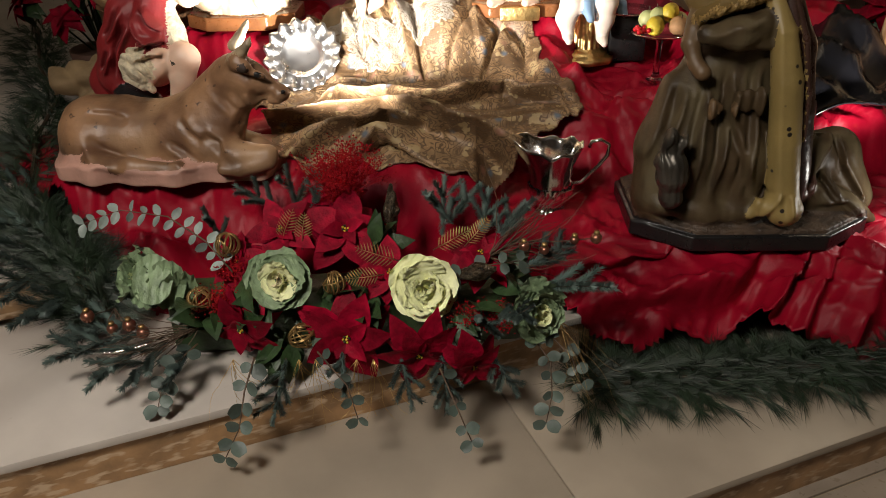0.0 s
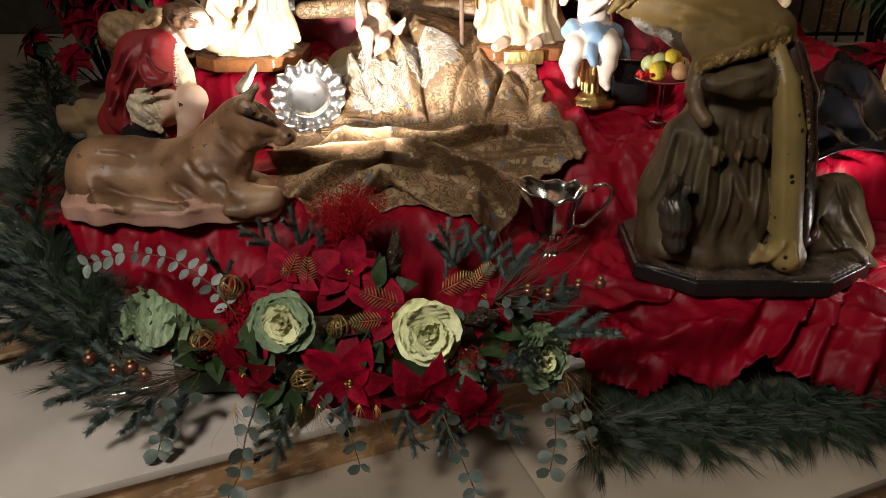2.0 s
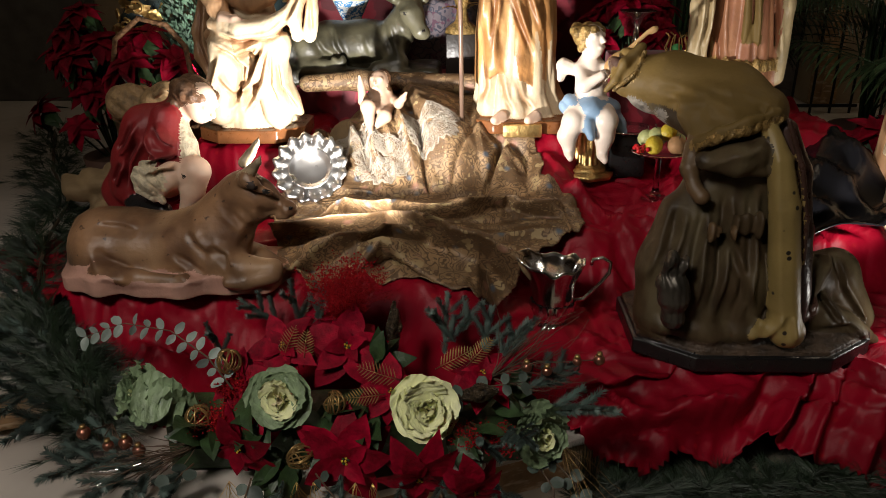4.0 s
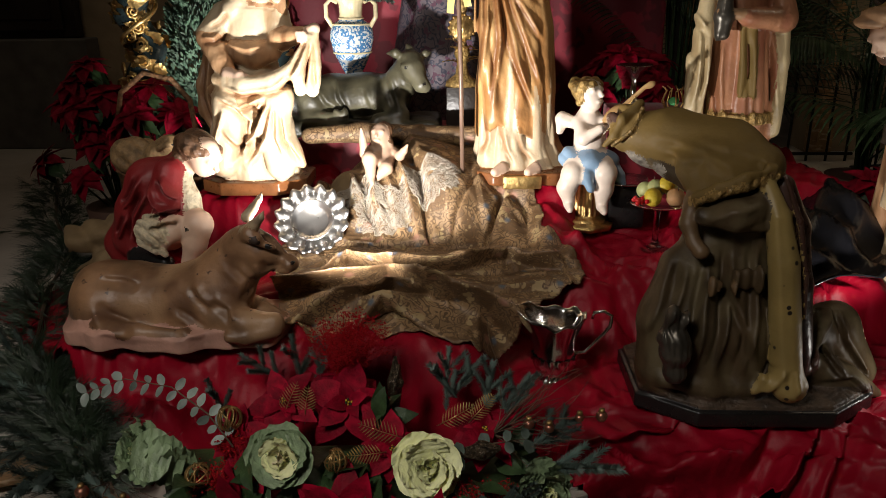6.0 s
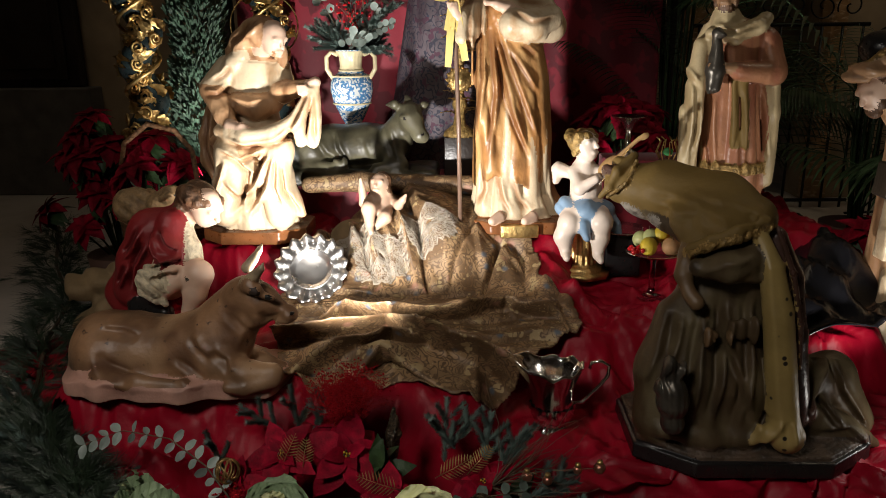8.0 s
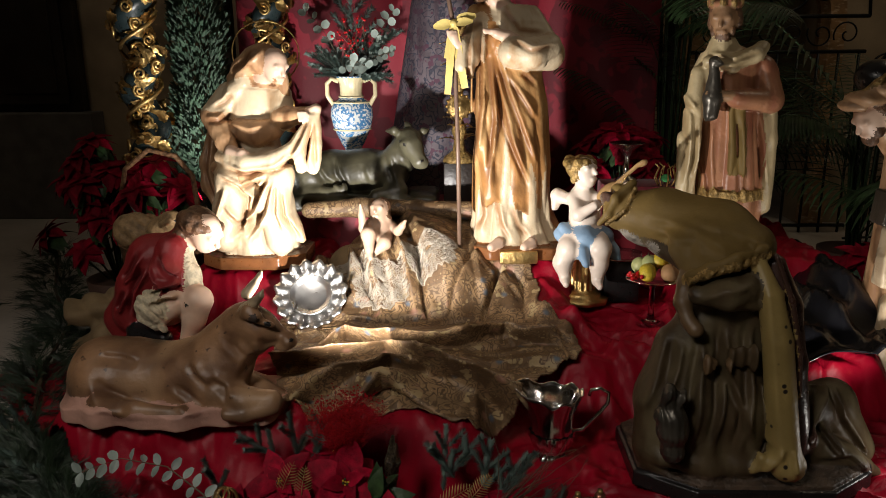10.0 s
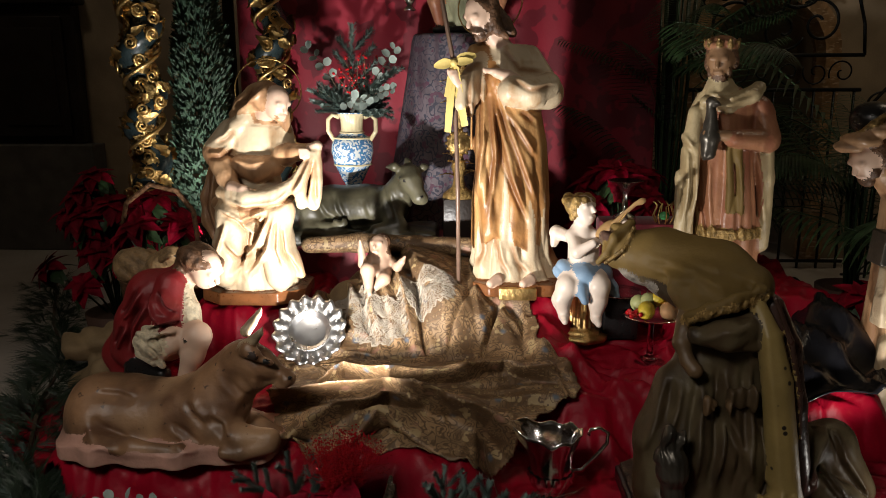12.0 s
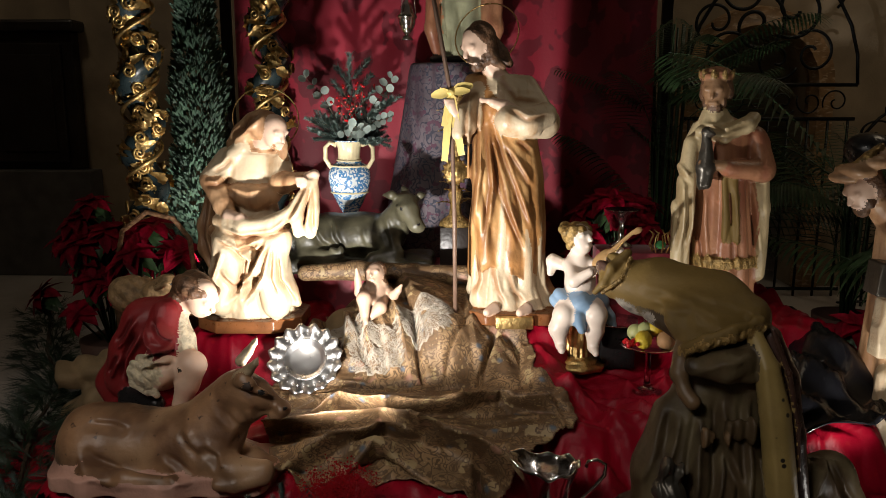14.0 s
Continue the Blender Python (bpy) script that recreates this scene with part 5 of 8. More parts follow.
def standing_king():
    C = Carve(0.0055)
    PK, CR, SK, HR, GD, OL = range(6)
    octagon_base(C, 0.0, 0.0, 0.20, 0.16, 0.0, 0.03, 5)
    C.robe([(0.03, 0.03, 0.0, 0.12, 0.10), (0.30, 0.02, 0.0, 0.115, 0.10), (0.55, 0.01, 0.0, 0.105, 0.09), (0.74, 0.0, 0.0, 0.11, 0.08), (0.80, -0.02, 0.0, 0.05, 0.05)], PK, 0.02, (0.007, 9, 1))
    C.robe([(0.215, 0.02, -0.012, 0.123, 0.105), (0.255, 0.02, -0.012, 0.123, 0.105)], GD, 0.003, (0.004, 22, 1))
    C.robe([(0.16, 0.03, 0.055, 0.16, 0.085), (0.5, 0.01, 0.05, 0.15, 0.085), (0.72, 0.0, 0.04, 0.135, 0.08), (0.78, -0.01, 0.03, 0.10, 0.07)], CR, 0.01, (0.007, 8, 2))
    C.line([(-0.12, -0.02, 0.70), (-0.15, -0.03, 0.45), (-0.15, -0.02, 0.18)], [0.035, 0.04, 0.035], CR, 0.02, (0.005, 60, 1, (1, 0.3, 0)))
    C.line([(0.14, -0.02, 0.70), (0.155, -0.03, 0.45), (0.165, -0.02, 0.18)], [0.035, 0.03, 0.03], CR, 0.02, (0.005, 60, 1, (1, 0.3, 0)))
    C.line([(-0.10, -0.05, 0.75), (-0.03, -0.085, 0.735), (0.06, -0.07, 0.77), (0.10, -0.02, 0.80)], [0.026, 0.028, 0.028, 0.026], CR, 0.015, (0.004, 80, 1))
    C.robe([(0.76, -0.035, -0.01, 0.075, 0.065), (0.80, -0.04, -0.01, 0.06, 0.055), (0.83, -0.045, -0.01, 0.045, 0.045)], CR, 0.01, (0.003, 6, 9))
    C.line([(0.12, -0.02, 0.72), (0.14, -0.06, 0.61)], [0.045, 0.05], PK, 0.015, (0.004, 70, 1))
    C.line([(0.13, -0.07, 0.60), (-0.02, -0.13, 0.615)], [0.045, 0.032], PK, 0.015, (0.004, 70, 1))
    hand(C, (-0.04, -0.135, 0.62), (-0.085, -0.14, 0.625), 0.022, SK)
    C.slab((0.01, -0.105, 0.46), (0.03, 0.01, 0.14), 5, 0.01, (0, -4, 0), 0.008, (0.004, 150, 0, (1, 0, 0)))
    # the slender jug that he holds
    C.line([(-0.105, -0.13, 0.555), (-0.105, -0.13, 0.615), (-0.105, -0.13, 0.66), (-0.105, -0.13, 0.72), (-0.105, -0.13, 0.745)], [0.026, 0.036, 0.026, 0.018, 0.024], 6, 0.008)
    C.cap((-0.04, -0.01, 0.82), (-0.045, -0.015, 0.86), 0.036, 0.036, SK, 0.01)
    C.head((-0.05, -0.02, 0.905), 0.064, -28, 12, SK, HR, HR)
    C.ell((-0.045, -0.005, 0.955), (0.062, 0.062, 0.036), PK, 0.006, (10, 0, 0), (0.003, 90, 1))
    for i in range(9):
        a = 2 * math.pi * i / 9
        C.cap((-0.045 + 0.056 * math.cos(a), -0.008 + 0.056 * math.sin(a), 0.955), (-0.045 + 0.064 * math.cos(a), -0.008 + 0.064 * math.sin(a), 0.978), 0.012, 0.006, GD, 0.006)
    for pts, amp in (([(-0.127, -0.120, 0.581), (-0.125, -0.130, 0.387), (-0.130, -0.130, 0.209)], 0.008), ([(-0.082, -0.120, 0.538), (-0.076, -0.130, 0.387), (-0.048, -0.130, 0.187)], 0.009), ([(0.016, -0.110, 0.559), (0.036, -0.120, 0.386), (0.056, -0.120, 0.185)], 0.008), ([(-0.095, -0.130, 0.343), (-0.081, -0.130, 0.119)], 0.007), ([(0.101, -0.080, 0.578), (0.137, -0.080, 0.379), (0.158, -0.080, 0.256)], 0.009), ([(-0.171, -0.080, 0.600), (-0.156, -0.080, 0.424), (-0.163, -0.080, 0.266)], 0.010), ([(-0.140, -0.100, 0.536), (-0.125, -0.100, 0.382), (-0.147, -0.100, 0.270)], 0.008), ([(-0.106, -0.080, 0.782), (-0.026, -0.100, 0.761), (0.074, -0.080, 0.803)], 0.007), ([(-0.115, -0.080, 0.750), (-0.056, -0.100, 0.730), (0.034, -0.080, 0.761)], 0.006), ([(-0.193, -0.060, 0.707), (-0.183, -0.080, 0.621), (-0.135, -0.100, 0.554)], 0.009)):
        C.fold(pts, 1.4 * amp, 0.0095, 0.02, glaze_shade=0.6)
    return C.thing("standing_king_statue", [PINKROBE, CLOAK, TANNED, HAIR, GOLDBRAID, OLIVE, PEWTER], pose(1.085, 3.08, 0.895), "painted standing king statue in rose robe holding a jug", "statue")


def kneeling_king():
    C = Carve(0.0052)
    GR, OL, ER, DM, SK, HR, GD, BS, BK = range(9)
    octagon_base(C, 0.895, 2.17, 0.345, 0.25, 0.452, 0.50, BK)
    octagon_base(C, 0.895, 2.17, 0.332, 0.238, 0.49, 0.515, BS)
    # skirt over the bent knee and the trailing leg
    C.robe([(0.51, 0.82, 2.15, 0.235, 0.185), (0.58, 0.815, 2.15, 0.215, 0.165), (0.70, 0.82, 2.16, 0.19, 0.15), (0.85, 0.84, 2.17, 0.165, 0.13), (1.02, 0.865, 2.18, 0.14, 0.12)], GR, 0.02, (0.008, 11, 3), 0.004)
    C.line([(0.812, 2.160, 0.977), (0.676, 2.120, 0.867)], [0.101, 0.048], GR, 0.03)
    C.line([(0.668, 2.120, 0.867), (0.628, 2.080, 0.724), (0.617, 2.050, 0.574)], [0.048, 0.073, 0.070], GR, 0.03)
    C.line([(0.716, 2.080, 0.849), (0.728, 2.030, 0.697), (0.735, 2.000, 0.569)], [0.051, 0.062, 0.052], GR, 0.04)
    C.line([(0.819, 2.080, 0.852), (0.839, 2.030, 0.700), (0.854, 2.000, 0.573)], [0.064, 0.072, 0.052], GR, 0.04)
    C.line([(0.618, 1.980, 0.568), (0.745, 1.970, 0.547), (0.885, 1.970, 0.558)], [0.018, 0.021, 0.018], GR, 0.03)
    C.line([(1.090, 2.160, 0.643), (1.178, 2.200, 0.641), (1.250, 2.180, 0.502)], [0.075, 0.067, 0.063], GR, 0.03)
    C.line([(1.088, 2.080, 0.553), (1.195, 2.080, 0.510), (1.287, 2.100, 0.462)], [0.054, 0.041, 0.016], GR, 0.03)
    # trunk under the cape, wide sleeve
    C.line([(0.873, 2.160, 0.996), (0.826, 2.200, 1.084), (0.671, 2.320, 1.154)], [0.137, 0.100, 0.073], GR, 0.03)
    C.line([(0.843, 2.030, 1.061), (0.767, 2.000, 1.053), (0.692, 2.020, 1.045)], [0.046, 0.046, 0.027], GR, 0.012)
    C.line([(0.845, 2.000, 1.023), (0.751, 1.990, 1.035)], [0.020, 0.015], GR, 0.012)
    # short cape drawn over the bowed back, gold fringe
    C.line([(0.556, 2.400, 1.196), (0.660, 2.300, 1.206), (0.796, 2.190, 1.173), (0.872, 2.150, 1.148)], [0.062, 0.080, 0.097, 0.068], OL, 0.02)
    C.line([(0.701, 2.150, 1.145), (0.711, 2.110, 1.099)], [0.062, 0.048], OL, 0.04)
    C.line([(0.775, 2.110, 1.140), (0.854, 2.100, 1.157)], [0.077, 0.054], OL, 0.03)
    C.line([(0.677, 2.070, 1.066), (0.718, 2.030, 1.099), (0.788, 2.015, 1.131), (0.873, 2.040, 1.153)], [0.016, 0.018, 0.018, 0.015], GD, 0.004, (0.003, 330, 0, (0.95, 0, -0.25)))
    C.line([(0.675, 2.060, 1.088), (0.721, 2.025, 1.121), (0.786, 2.010, 1.153), (0.866, 2.035, 1.172)], [0.012] * 4, OL, 0.012)
    # standing collar and hood, gold bordered
    C.ell((0.576, 2.400, 1.223), (0.030, 0.075, 0.078), OL, 0.015, (0, -38, 22))
    C.ell((0.536, 2.410, 1.206), (0.022, 0.066, 0.066), DM, 0.004, (0, -38, 22))
    C.line([(0.576, 2.330, 1.283), (0.545, 2.310, 1.219), (0.495, 2.340, 1.169)], [0.007, 0.008, 0.007], GD, 0.003)
    C.line([(0.573, 2.360, 1.292), (0.524, 2.350, 1.248), (0.505, 2.360, 1.198), (0.480, 2.380, 1.161)], [0.014, 0.016, 0.014, 0.009], OL, 0.01)
    C.ell((0.614, 2.360, 1.135), (0.07, 0.05, 0.035), HR, 0.01, (0, 18, 0), (0.005, 90, 1))
    C.ell((0.670, 2.300, 1.115), (0.065, 0.045, 0.04), HR, 0.01, (0, 20, 0), (0.005, 90, 1))
    # arm and hand on the knee
    C.line([(0.680, 2.090, 1.066), (0.664, 2.060, 1.010), (0.675, 2.030, 0.965)], [0.027, 0.024, 0.018], SK, 0.012)
    C.line([(0.675, 2.030, 0.965), (0.690, 2.010, 0.947)], [0.020, 0.023], SK, 0.01)
    for q in range(4):
        C.cap((0.722 + 0.011 * q, 1.995, 0.868 - 0.003 * q), (0.732 + 0.012 * q, 1.988, 0.836 + 0.006 * q), 0.0072, 0.0058, SK, 0.003)
    # ermine band, mantle down the back
    C.line([(0.853, 2.030, 1.124), (0.880, 2.000, 1.047), (0.903, 1.980, 0.927), (0.923, 1.970, 0.766), (0.940, 1.955, 0.619)], [0.024, 0.033, 0.041, 0.044, 0.045], ER, 0.004)
    C.line([(0.940, 1.955, 0.619), (0.952, 1.945, 0.575)], [0.041, 0.050], ER, 0.01)
    C.line([(0.940, 1.940, 0.588), (0.886, 1.940, 0.590), (0.859, 1.940, 0.559)], [0.027, 0.021, 0.012], ER, 0.012)
    C.line([(0.914, 2.080, 1.111), (0.943, 2.060, 0.997), (0.972, 2.060, 0.830), (1.011, 2.060, 0.581)], [0.032, 0.048, 0.051, 0.051], DM, 0.015)
    C.line([(0.887, 2.000, 1.156), (0.933, 1.985, 1.038), (0.967, 1.980, 0.896), (0.982, 1.980, 0.763)], [0.007, 0.008, 0.008, 0.006], DM, 0.01)
    # lantern-like censer on the base
    C.line([(0.627, 1.925, 0.626), (0.625, 1.925, 0.650), (0.624, 1.925, 0.686), (0.620, 1.925, 0.725), (0.620, 1.925, 0.754), (0.619, 1.925, 0.793)], [0.034, 0.028, 0.042, 0.038, 0.018, 0.024], 9, 0.01, (0.002, 330, 0, (1, 0.5, 0)))
    # flat purse on the skirt
    C.ell((0.827, 1.995, 0.873), (0.036, 0.016, 0.036), GR, 0.008)
    for pts, amp in (([(0.637, 2.080, 0.916), (0.596, 2.050, 0.789), (0.550, 2.050, 0.682)], 0.010), ([(0.671, 2.050, 0.894), (0.656, 2.030, 0.817), (0.634, 2.000, 0.761)], 0.012), ([(0.731, 2.030, 0.904), (0.710, 2.000, 0.780), (0.685, 1.970, 0.584)], 0.014), ([(0.788, 2.020, 0.942), (0.783, 2.000, 0.816), (0.746, 1.970, 0.604)], 0.014), ([(0.850, 2.000, 0.967), (0.852, 1.990, 0.789), (0.818, 1.970, 0.589)], 0.013), ([(0.766, 2.020, 0.875), (0.822, 2.000, 0.749), (0.863, 1.970, 0.608)], 0.010),
                     ([(1.149, 2.140, 0.737), (1.093, 2.100, 0.673), (1.054, 2.060, 0.564)], 0.014), ([(1.153, 2.140, 0.728), (1.181, 2.100, 0.638), (1.280, 2.100, 0.501)], 0.012), ([(1.093, 2.050, 0.644), (1.157, 2.050, 0.554)], 0.012), ([(1.076, 2.050, 0.551), (1.173, 2.050, 0.554), (1.235, 2.060, 0.504)], 0.008), ([(0.829, 2.000, 1.085), (0.743, 1.980, 1.074), (0.687, 2.000, 1.035)], 0.008)):
        C.fold(pts, 1.05 * amp, 0.0105, 2.16)
    for pts in ([(0.593, 2.300, 1.217), (0.699, 2.200, 1.206), (0.770, 2.100, 1.159)], [(0.613, 2.300, 1.174), (0.702, 2.200, 1.182), (0.705, 2.100, 1.125)], [(0.842, 2.150, 1.196), (0.851, 2.100, 1.176), (0.880, 2.080, 1.166)], [(0.675, 2.300, 1.227), (0.793, 2.250, 1.214), (0.861, 2.200, 1.185)]):
        C.fold(pts, 0.005, 0.012, 2.3)
    C.fold([(0.858, 2.020, 1.104), (0.870, 1.970, 0.978), (0.919, 1.950, 0.621)], 0.005, 0.010, 2.0)
    C.fold([(0.929, 1.950, 0.639), (0.898, 1.930, 0.587), (0.880, 1.930, 0.551)], 0.009, 0.010, 2.0)
    C.fold([(0.952, 1.950, 0.639), (0.960, 1.930, 0.563)], 0.009, 0.010, 2.0)
    return C.thing("kneeling_king_statue", [GREENROBE, OLIVE, ERMINE, DARKMANTLE, KINGSKIN, GREYHAIR, GOLDBRAID, BROWNBASE, BLACK, PEWTER], pose(0, 0, 0), "dark painted kneeling king statue in olive cape, on octagonal base", "statue")


BROWNBASE = mat("rough_brown_base", (0.07, 0.045, 0.028), 0.6, var=0.4, scale=20, bump=0.8)


def third_king():
    C = Carve(0.0055)
    CR, TN, SK, HR, GD, SV = range(6)
    C.head((1.404, 2.620, 1.471), 0.064, -72, 36, SK, HR, HR)
    C.line([(1.309, 2.600, 1.511), (1.348, 2.560, 1.529), (1.440, 2.560, 1.573)], [0.024, 0.030, 0.030], TN, 0.010, (0.006, 120, 1, (0.3, 0, 1)))
    C.line([(1.310, 2.600, 1.537), (1.346, 2.560, 1.551), (1.374, 2.550, 1.581), (1.421, 2.560, 1.614)], [0.012, 0.012, 0.014, 0.010], GD, 0.006)
    C.ell((1.429, 2.640, 1.587), (0.085, 0.075, 0.065), BKI, 0.008, (0, 14, 0))
    C.cap((1.486, 2.660, 1.417), (1.583, 2.700, 1.342), 0.05, 0.07, TN, 0.02)
    C.robe([(0.47, 1.70, 2.74, 0.20, 0.18), (0.7, 1.70, 2.74, 0.17, 0.15), (1.05, 1.68, 2.72, 0.15, 0.13), (1.3, 1.66, 2.72, 0.13, 0.11), (1.38, 1.62, 2.70, 0.07, 0.07)], TN, 0.02, (0.008, 9, 2))
    # sleeve, hanging cuff and the casket that he holds
    C.line([(1.598, 2.660, 1.180), (1.559, 2.600, 1.054)], [0.06, 0.05], CR, 0.02)
    C.slab((1.513, 2.600, 1.161), (0.055, 0.05, 0.058), SV, 0.004, (0, 6, 0))
    C.slab((1.535, 2.600, 0.989), (0.046, 0.04, 0.105), CR, 0.008, (0, 4, 0), 0.01)
    C.line([(1.562, 2.620, 0.801), (1.584, 2.600, 0.641), (1.602, 2.580, 0.522)], [0.04, 0.07, 0.095], CR, 0.03)
    for pts in ([(1.472, 2.550, 1.086), (1.483, 2.550, 0.907)], [(1.525, 2.560, 0.844), (1.512, 2.530, 0.712), (1.481, 2.500, 0.601)], [(1.517, 2.540, 0.749), (1.498, 2.500, 0.580)]):
        C.fold(pts, 0.009, 0.010, 2.62, glaze_shade=0.8)
    octagon_base(C, 1.70, 2.72, 0.26, 0.22, 0.43, 0.475, 4)
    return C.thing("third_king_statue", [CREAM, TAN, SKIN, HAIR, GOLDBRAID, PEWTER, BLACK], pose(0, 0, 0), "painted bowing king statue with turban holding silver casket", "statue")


BKI = 6


def pedestal_figure():
    C = Carve(0.009)
    C.robe([(1.965, 0.07, 3.95, 0.15, 0.11), (2.2, 0.06, 3.95, 0.135, 0.10), (2.6, 0.05, 3.95, 0.12, 0.09), (2.78, 0.05, 3.95, 0.05, 0.05)], 0, 0.02, (0.014, 7, 8), 0.01)
    C.line([(0.20, 3.88, 2.5), (0.20, 3.86, 2.1), (0.19, 3.87, 1.98)], [0.04, 0.05, 0.03], 1, 0.02, (0.008, 60, 1))
    C.line([(-0.08, 3.88, 2.4), (-0.09, 3.86, 2.1), (-0.06, 3.86, 1.98)], [0.03, 0.035, 0.02], 1, 0.02, (0.008, 60, 1))
    C.ell((0.05, 3.93, 2.88), (0.06, 0.07, 0.08), 2, 0.02)
    C.slab((0.06, 3.95, 1.955), (0.16, 0.13, 0.014), 3)
    return C.thing("robed_figure_statue", [mat("grey_green_robe", (0.32, 0.32, 0.20), 0.4, var=0.3), PINKROBE, SKIN, DARKWOOD], pose(0, 0, 0), "robed painted statue in grey-green, standing on draped pedestal", "statue")


for build in (ox, seated_woman, standing_man, infant, shepherd_boy, sheep, donkey, putto, standing_king, kneeling_king, third_king, pedestal_figure):
    build()

# ---- more materials ----
BRACT = mat("red_poinsettia_bract", (0.25, 0.0015, 0.017), 0.6, var=0.35, scale=30, bump=0.3, bscale=120, spec=0.1)
GREENLEAF = mat("dark_green_leaf", (0.03, 0.06, 0.02), 0.45, var=0.35, scale=25, bump=0.3)
KALEGREEN = mat("grey_green_kale_leaf", (0.21, 0.29, 0.16), 0.5, var=0.3, scale=35, bump=0.5)
KALECREAM = mat("cream_green_kale_leaf", (0.80, 0.82, 0.47), 0.5, var=0.15, scale=25, bump=0.4)
KALEHEART = mat("creamy_kale_heart", (0.78, 0.70, 0.46), 0.5, var=0.1, scale=25, bump=0.3)
SPRUCE = mat("blue_green_needles", (0.115, 0.165, 0.145), 0.5, var=0.35, scale=30)
PINE = mat("dark_green_pine_needles", (0.021, 0.039, 0.019), 0.5, var=0.4, scale=12)
CYPRESS = mat("cypress_green", (0.05, 0.095, 0.06), 0.6, var=0.4, scale=14)
EUCA = mat("grey_green_eucalyptus_leaf", (0.085, 0.115, 0.095), 0.5, var=0.2, scale=20)
EUCAGREY = mat("pale_grey_eucalyptus_leaf", (0.23, 0.28, 0.25), 0.5, var=0.2, scale=20)
EUCAWHITE = mat("whitened_eucalyptus_leaf", (0.32, 0.39, 0.35), 0.5, var=0.15, scale=20)
BARK = mat("brown_twig_bark", (0.10, 0.06, 0.035), 0.7, var=0.3, scale=40)
GOLDPAINT = mat("gold_painted_fern", (0.36, 0.23, 0.09), 0.35, 0.7, var=0.3, scale=40)
COPPER = mat("copper_bauble", (0.46, 0.20, 0.135), 0.3, 0.9, var=0.15)
REDGLIT = mat("red_glitter", (0.55, 0.02, 0.03), 0.16, 0.5, var=0.3, scale=90)
DARKGLIT = mat("dark_glittered_pod", (0.07, 0.05, 0.03), 0.3, 0.5, var=0.6, scale=120, bump=1.0, bscale=160)
LEMON = mat("lemon_peel", (0.75, 0.55, 0.05), 0.4, var=0.12, bump=0.4, bscale=150)
PEACH = mat("peach_skin", (0.66, 0.36, 0.16), 0.6, var=0.25, scale=18)
PEAR = mat("pale_green_pear", (0.50, 0.52, 0.22), 0.45, var=0.15, scale=20)
BERRY = mat("red_berry", (0.5, 0.01, 0.015), 0.25)
MAIOLICA = mat("blue_and_white_maiolica", (0.62, 0.66, 0.66), 0.2, var=0.1, scale=10, bump=0.04, coat=0.4)
mixed(MAIOLICA, "ShaderNodeTexNoise", 62, 0.45, (0.06, 0.17, 0.36), 0.02, "Fac")
contour(MAIOLICA, 26, 5, 0.13, (0.06, 0.20, 0.40))
mixed(MAIOLICA, "ShaderNodeTexVoronoi", 26, 0.13, (0.07, 0.25, 0.38), 0.04)
CERAMIC = mat("cream_ceramic_glaze", (0.68, 0.58, 0.36), 0.25, var=0.15, scale=15, coat=0.3)
PAISLEY = mat("grey_violet_paisley_cloth", (0.125, 0.10, 0.115), 0.7, var=0.2, scale=8, bump=0.2)
mixed(PAISLEY, "ShaderNodeTexVoronoi", 34, 0.25, (0.05, 0.055, 0.085), 0.04)
contour(PAISLEY, 17, 7, 0.14, (0.035, 0.035, 0.055))
mixed(PAISLEY, "ShaderNodeTexNoise", 26, 0.40, (0.09, 0.035, 0.06), 0.02, "Fac")
mixed(PAISLEY, "ShaderNodeTexNoise", 3.5, 0.38, (0.07, 0.045, 0.06), 0.05, "Fac", (3, 1, 0.2))
KRAFT = mat("tan_sackcloth", (0.25, 0.17, 0.085), 0.8, var=0.2, scale=9, bump=0.3)
YELLOWRIBBON = mat("pale_yellow_ribbon", (0.65, 0.50, 0.16), 0.45, var=0.15)
BLACKFOIL = mat("black_plastic_sheet", (0.008, 0.008, 0.01), 0.22, var=0.3, bump=0.4, bscale=14)
POT = mat("dark_clay_pot", (0.09, 0.045, 0.03), 0.7)
GREENGLASS = mat("green_glass", (0.10, 0.45, 0.16), 0.1, coat=0.5)
GLASS = bpy.data.materials.new("clear_glass")
GLASS.use_nodes = True
GLASS.node_tree.nodes["Principled BSDF"].inputs["Transmission Weight"].default_value = 1.0
GLASS.node_tree.nodes["Principled BSDF"].inputs["Roughness"].default_value = 0.03
RND = random.Random(7)


def randomise(m, amount=0.5):
    """Varies a colour from object to object."""
    nt = m.node_tree
    b = nt.nodes["Principled BSDF"].inputs["Base Color"]
    src = b.links[0].from_socket
    info = nt.nodes.new("ShaderNodeObjectInfo")
    mr = nt.nodes.new("ShaderNodeMapRange")
    mr.inputs["To Min"].default_value, mr.inputs["To Max"].default_value = 1 - amount, 1 + amount * 0.4
    hs = nt.nodes.new("ShaderNodeHueSaturation")
    nt.links.new(info.outputs["Random"], mr.inputs["Value"])
    nt.links.new(mr.outputs["Result"], hs.inputs["Value"])
    nt.links.new(src, hs.inputs["Color"])
    nt.links.new(hs.outputs["Color"], b)


for m in (BRACT, EUCA, EUCAGREY, SPRUCE):
    randomise(m, 0.4)
randomise(KALECREAM, 0.12)


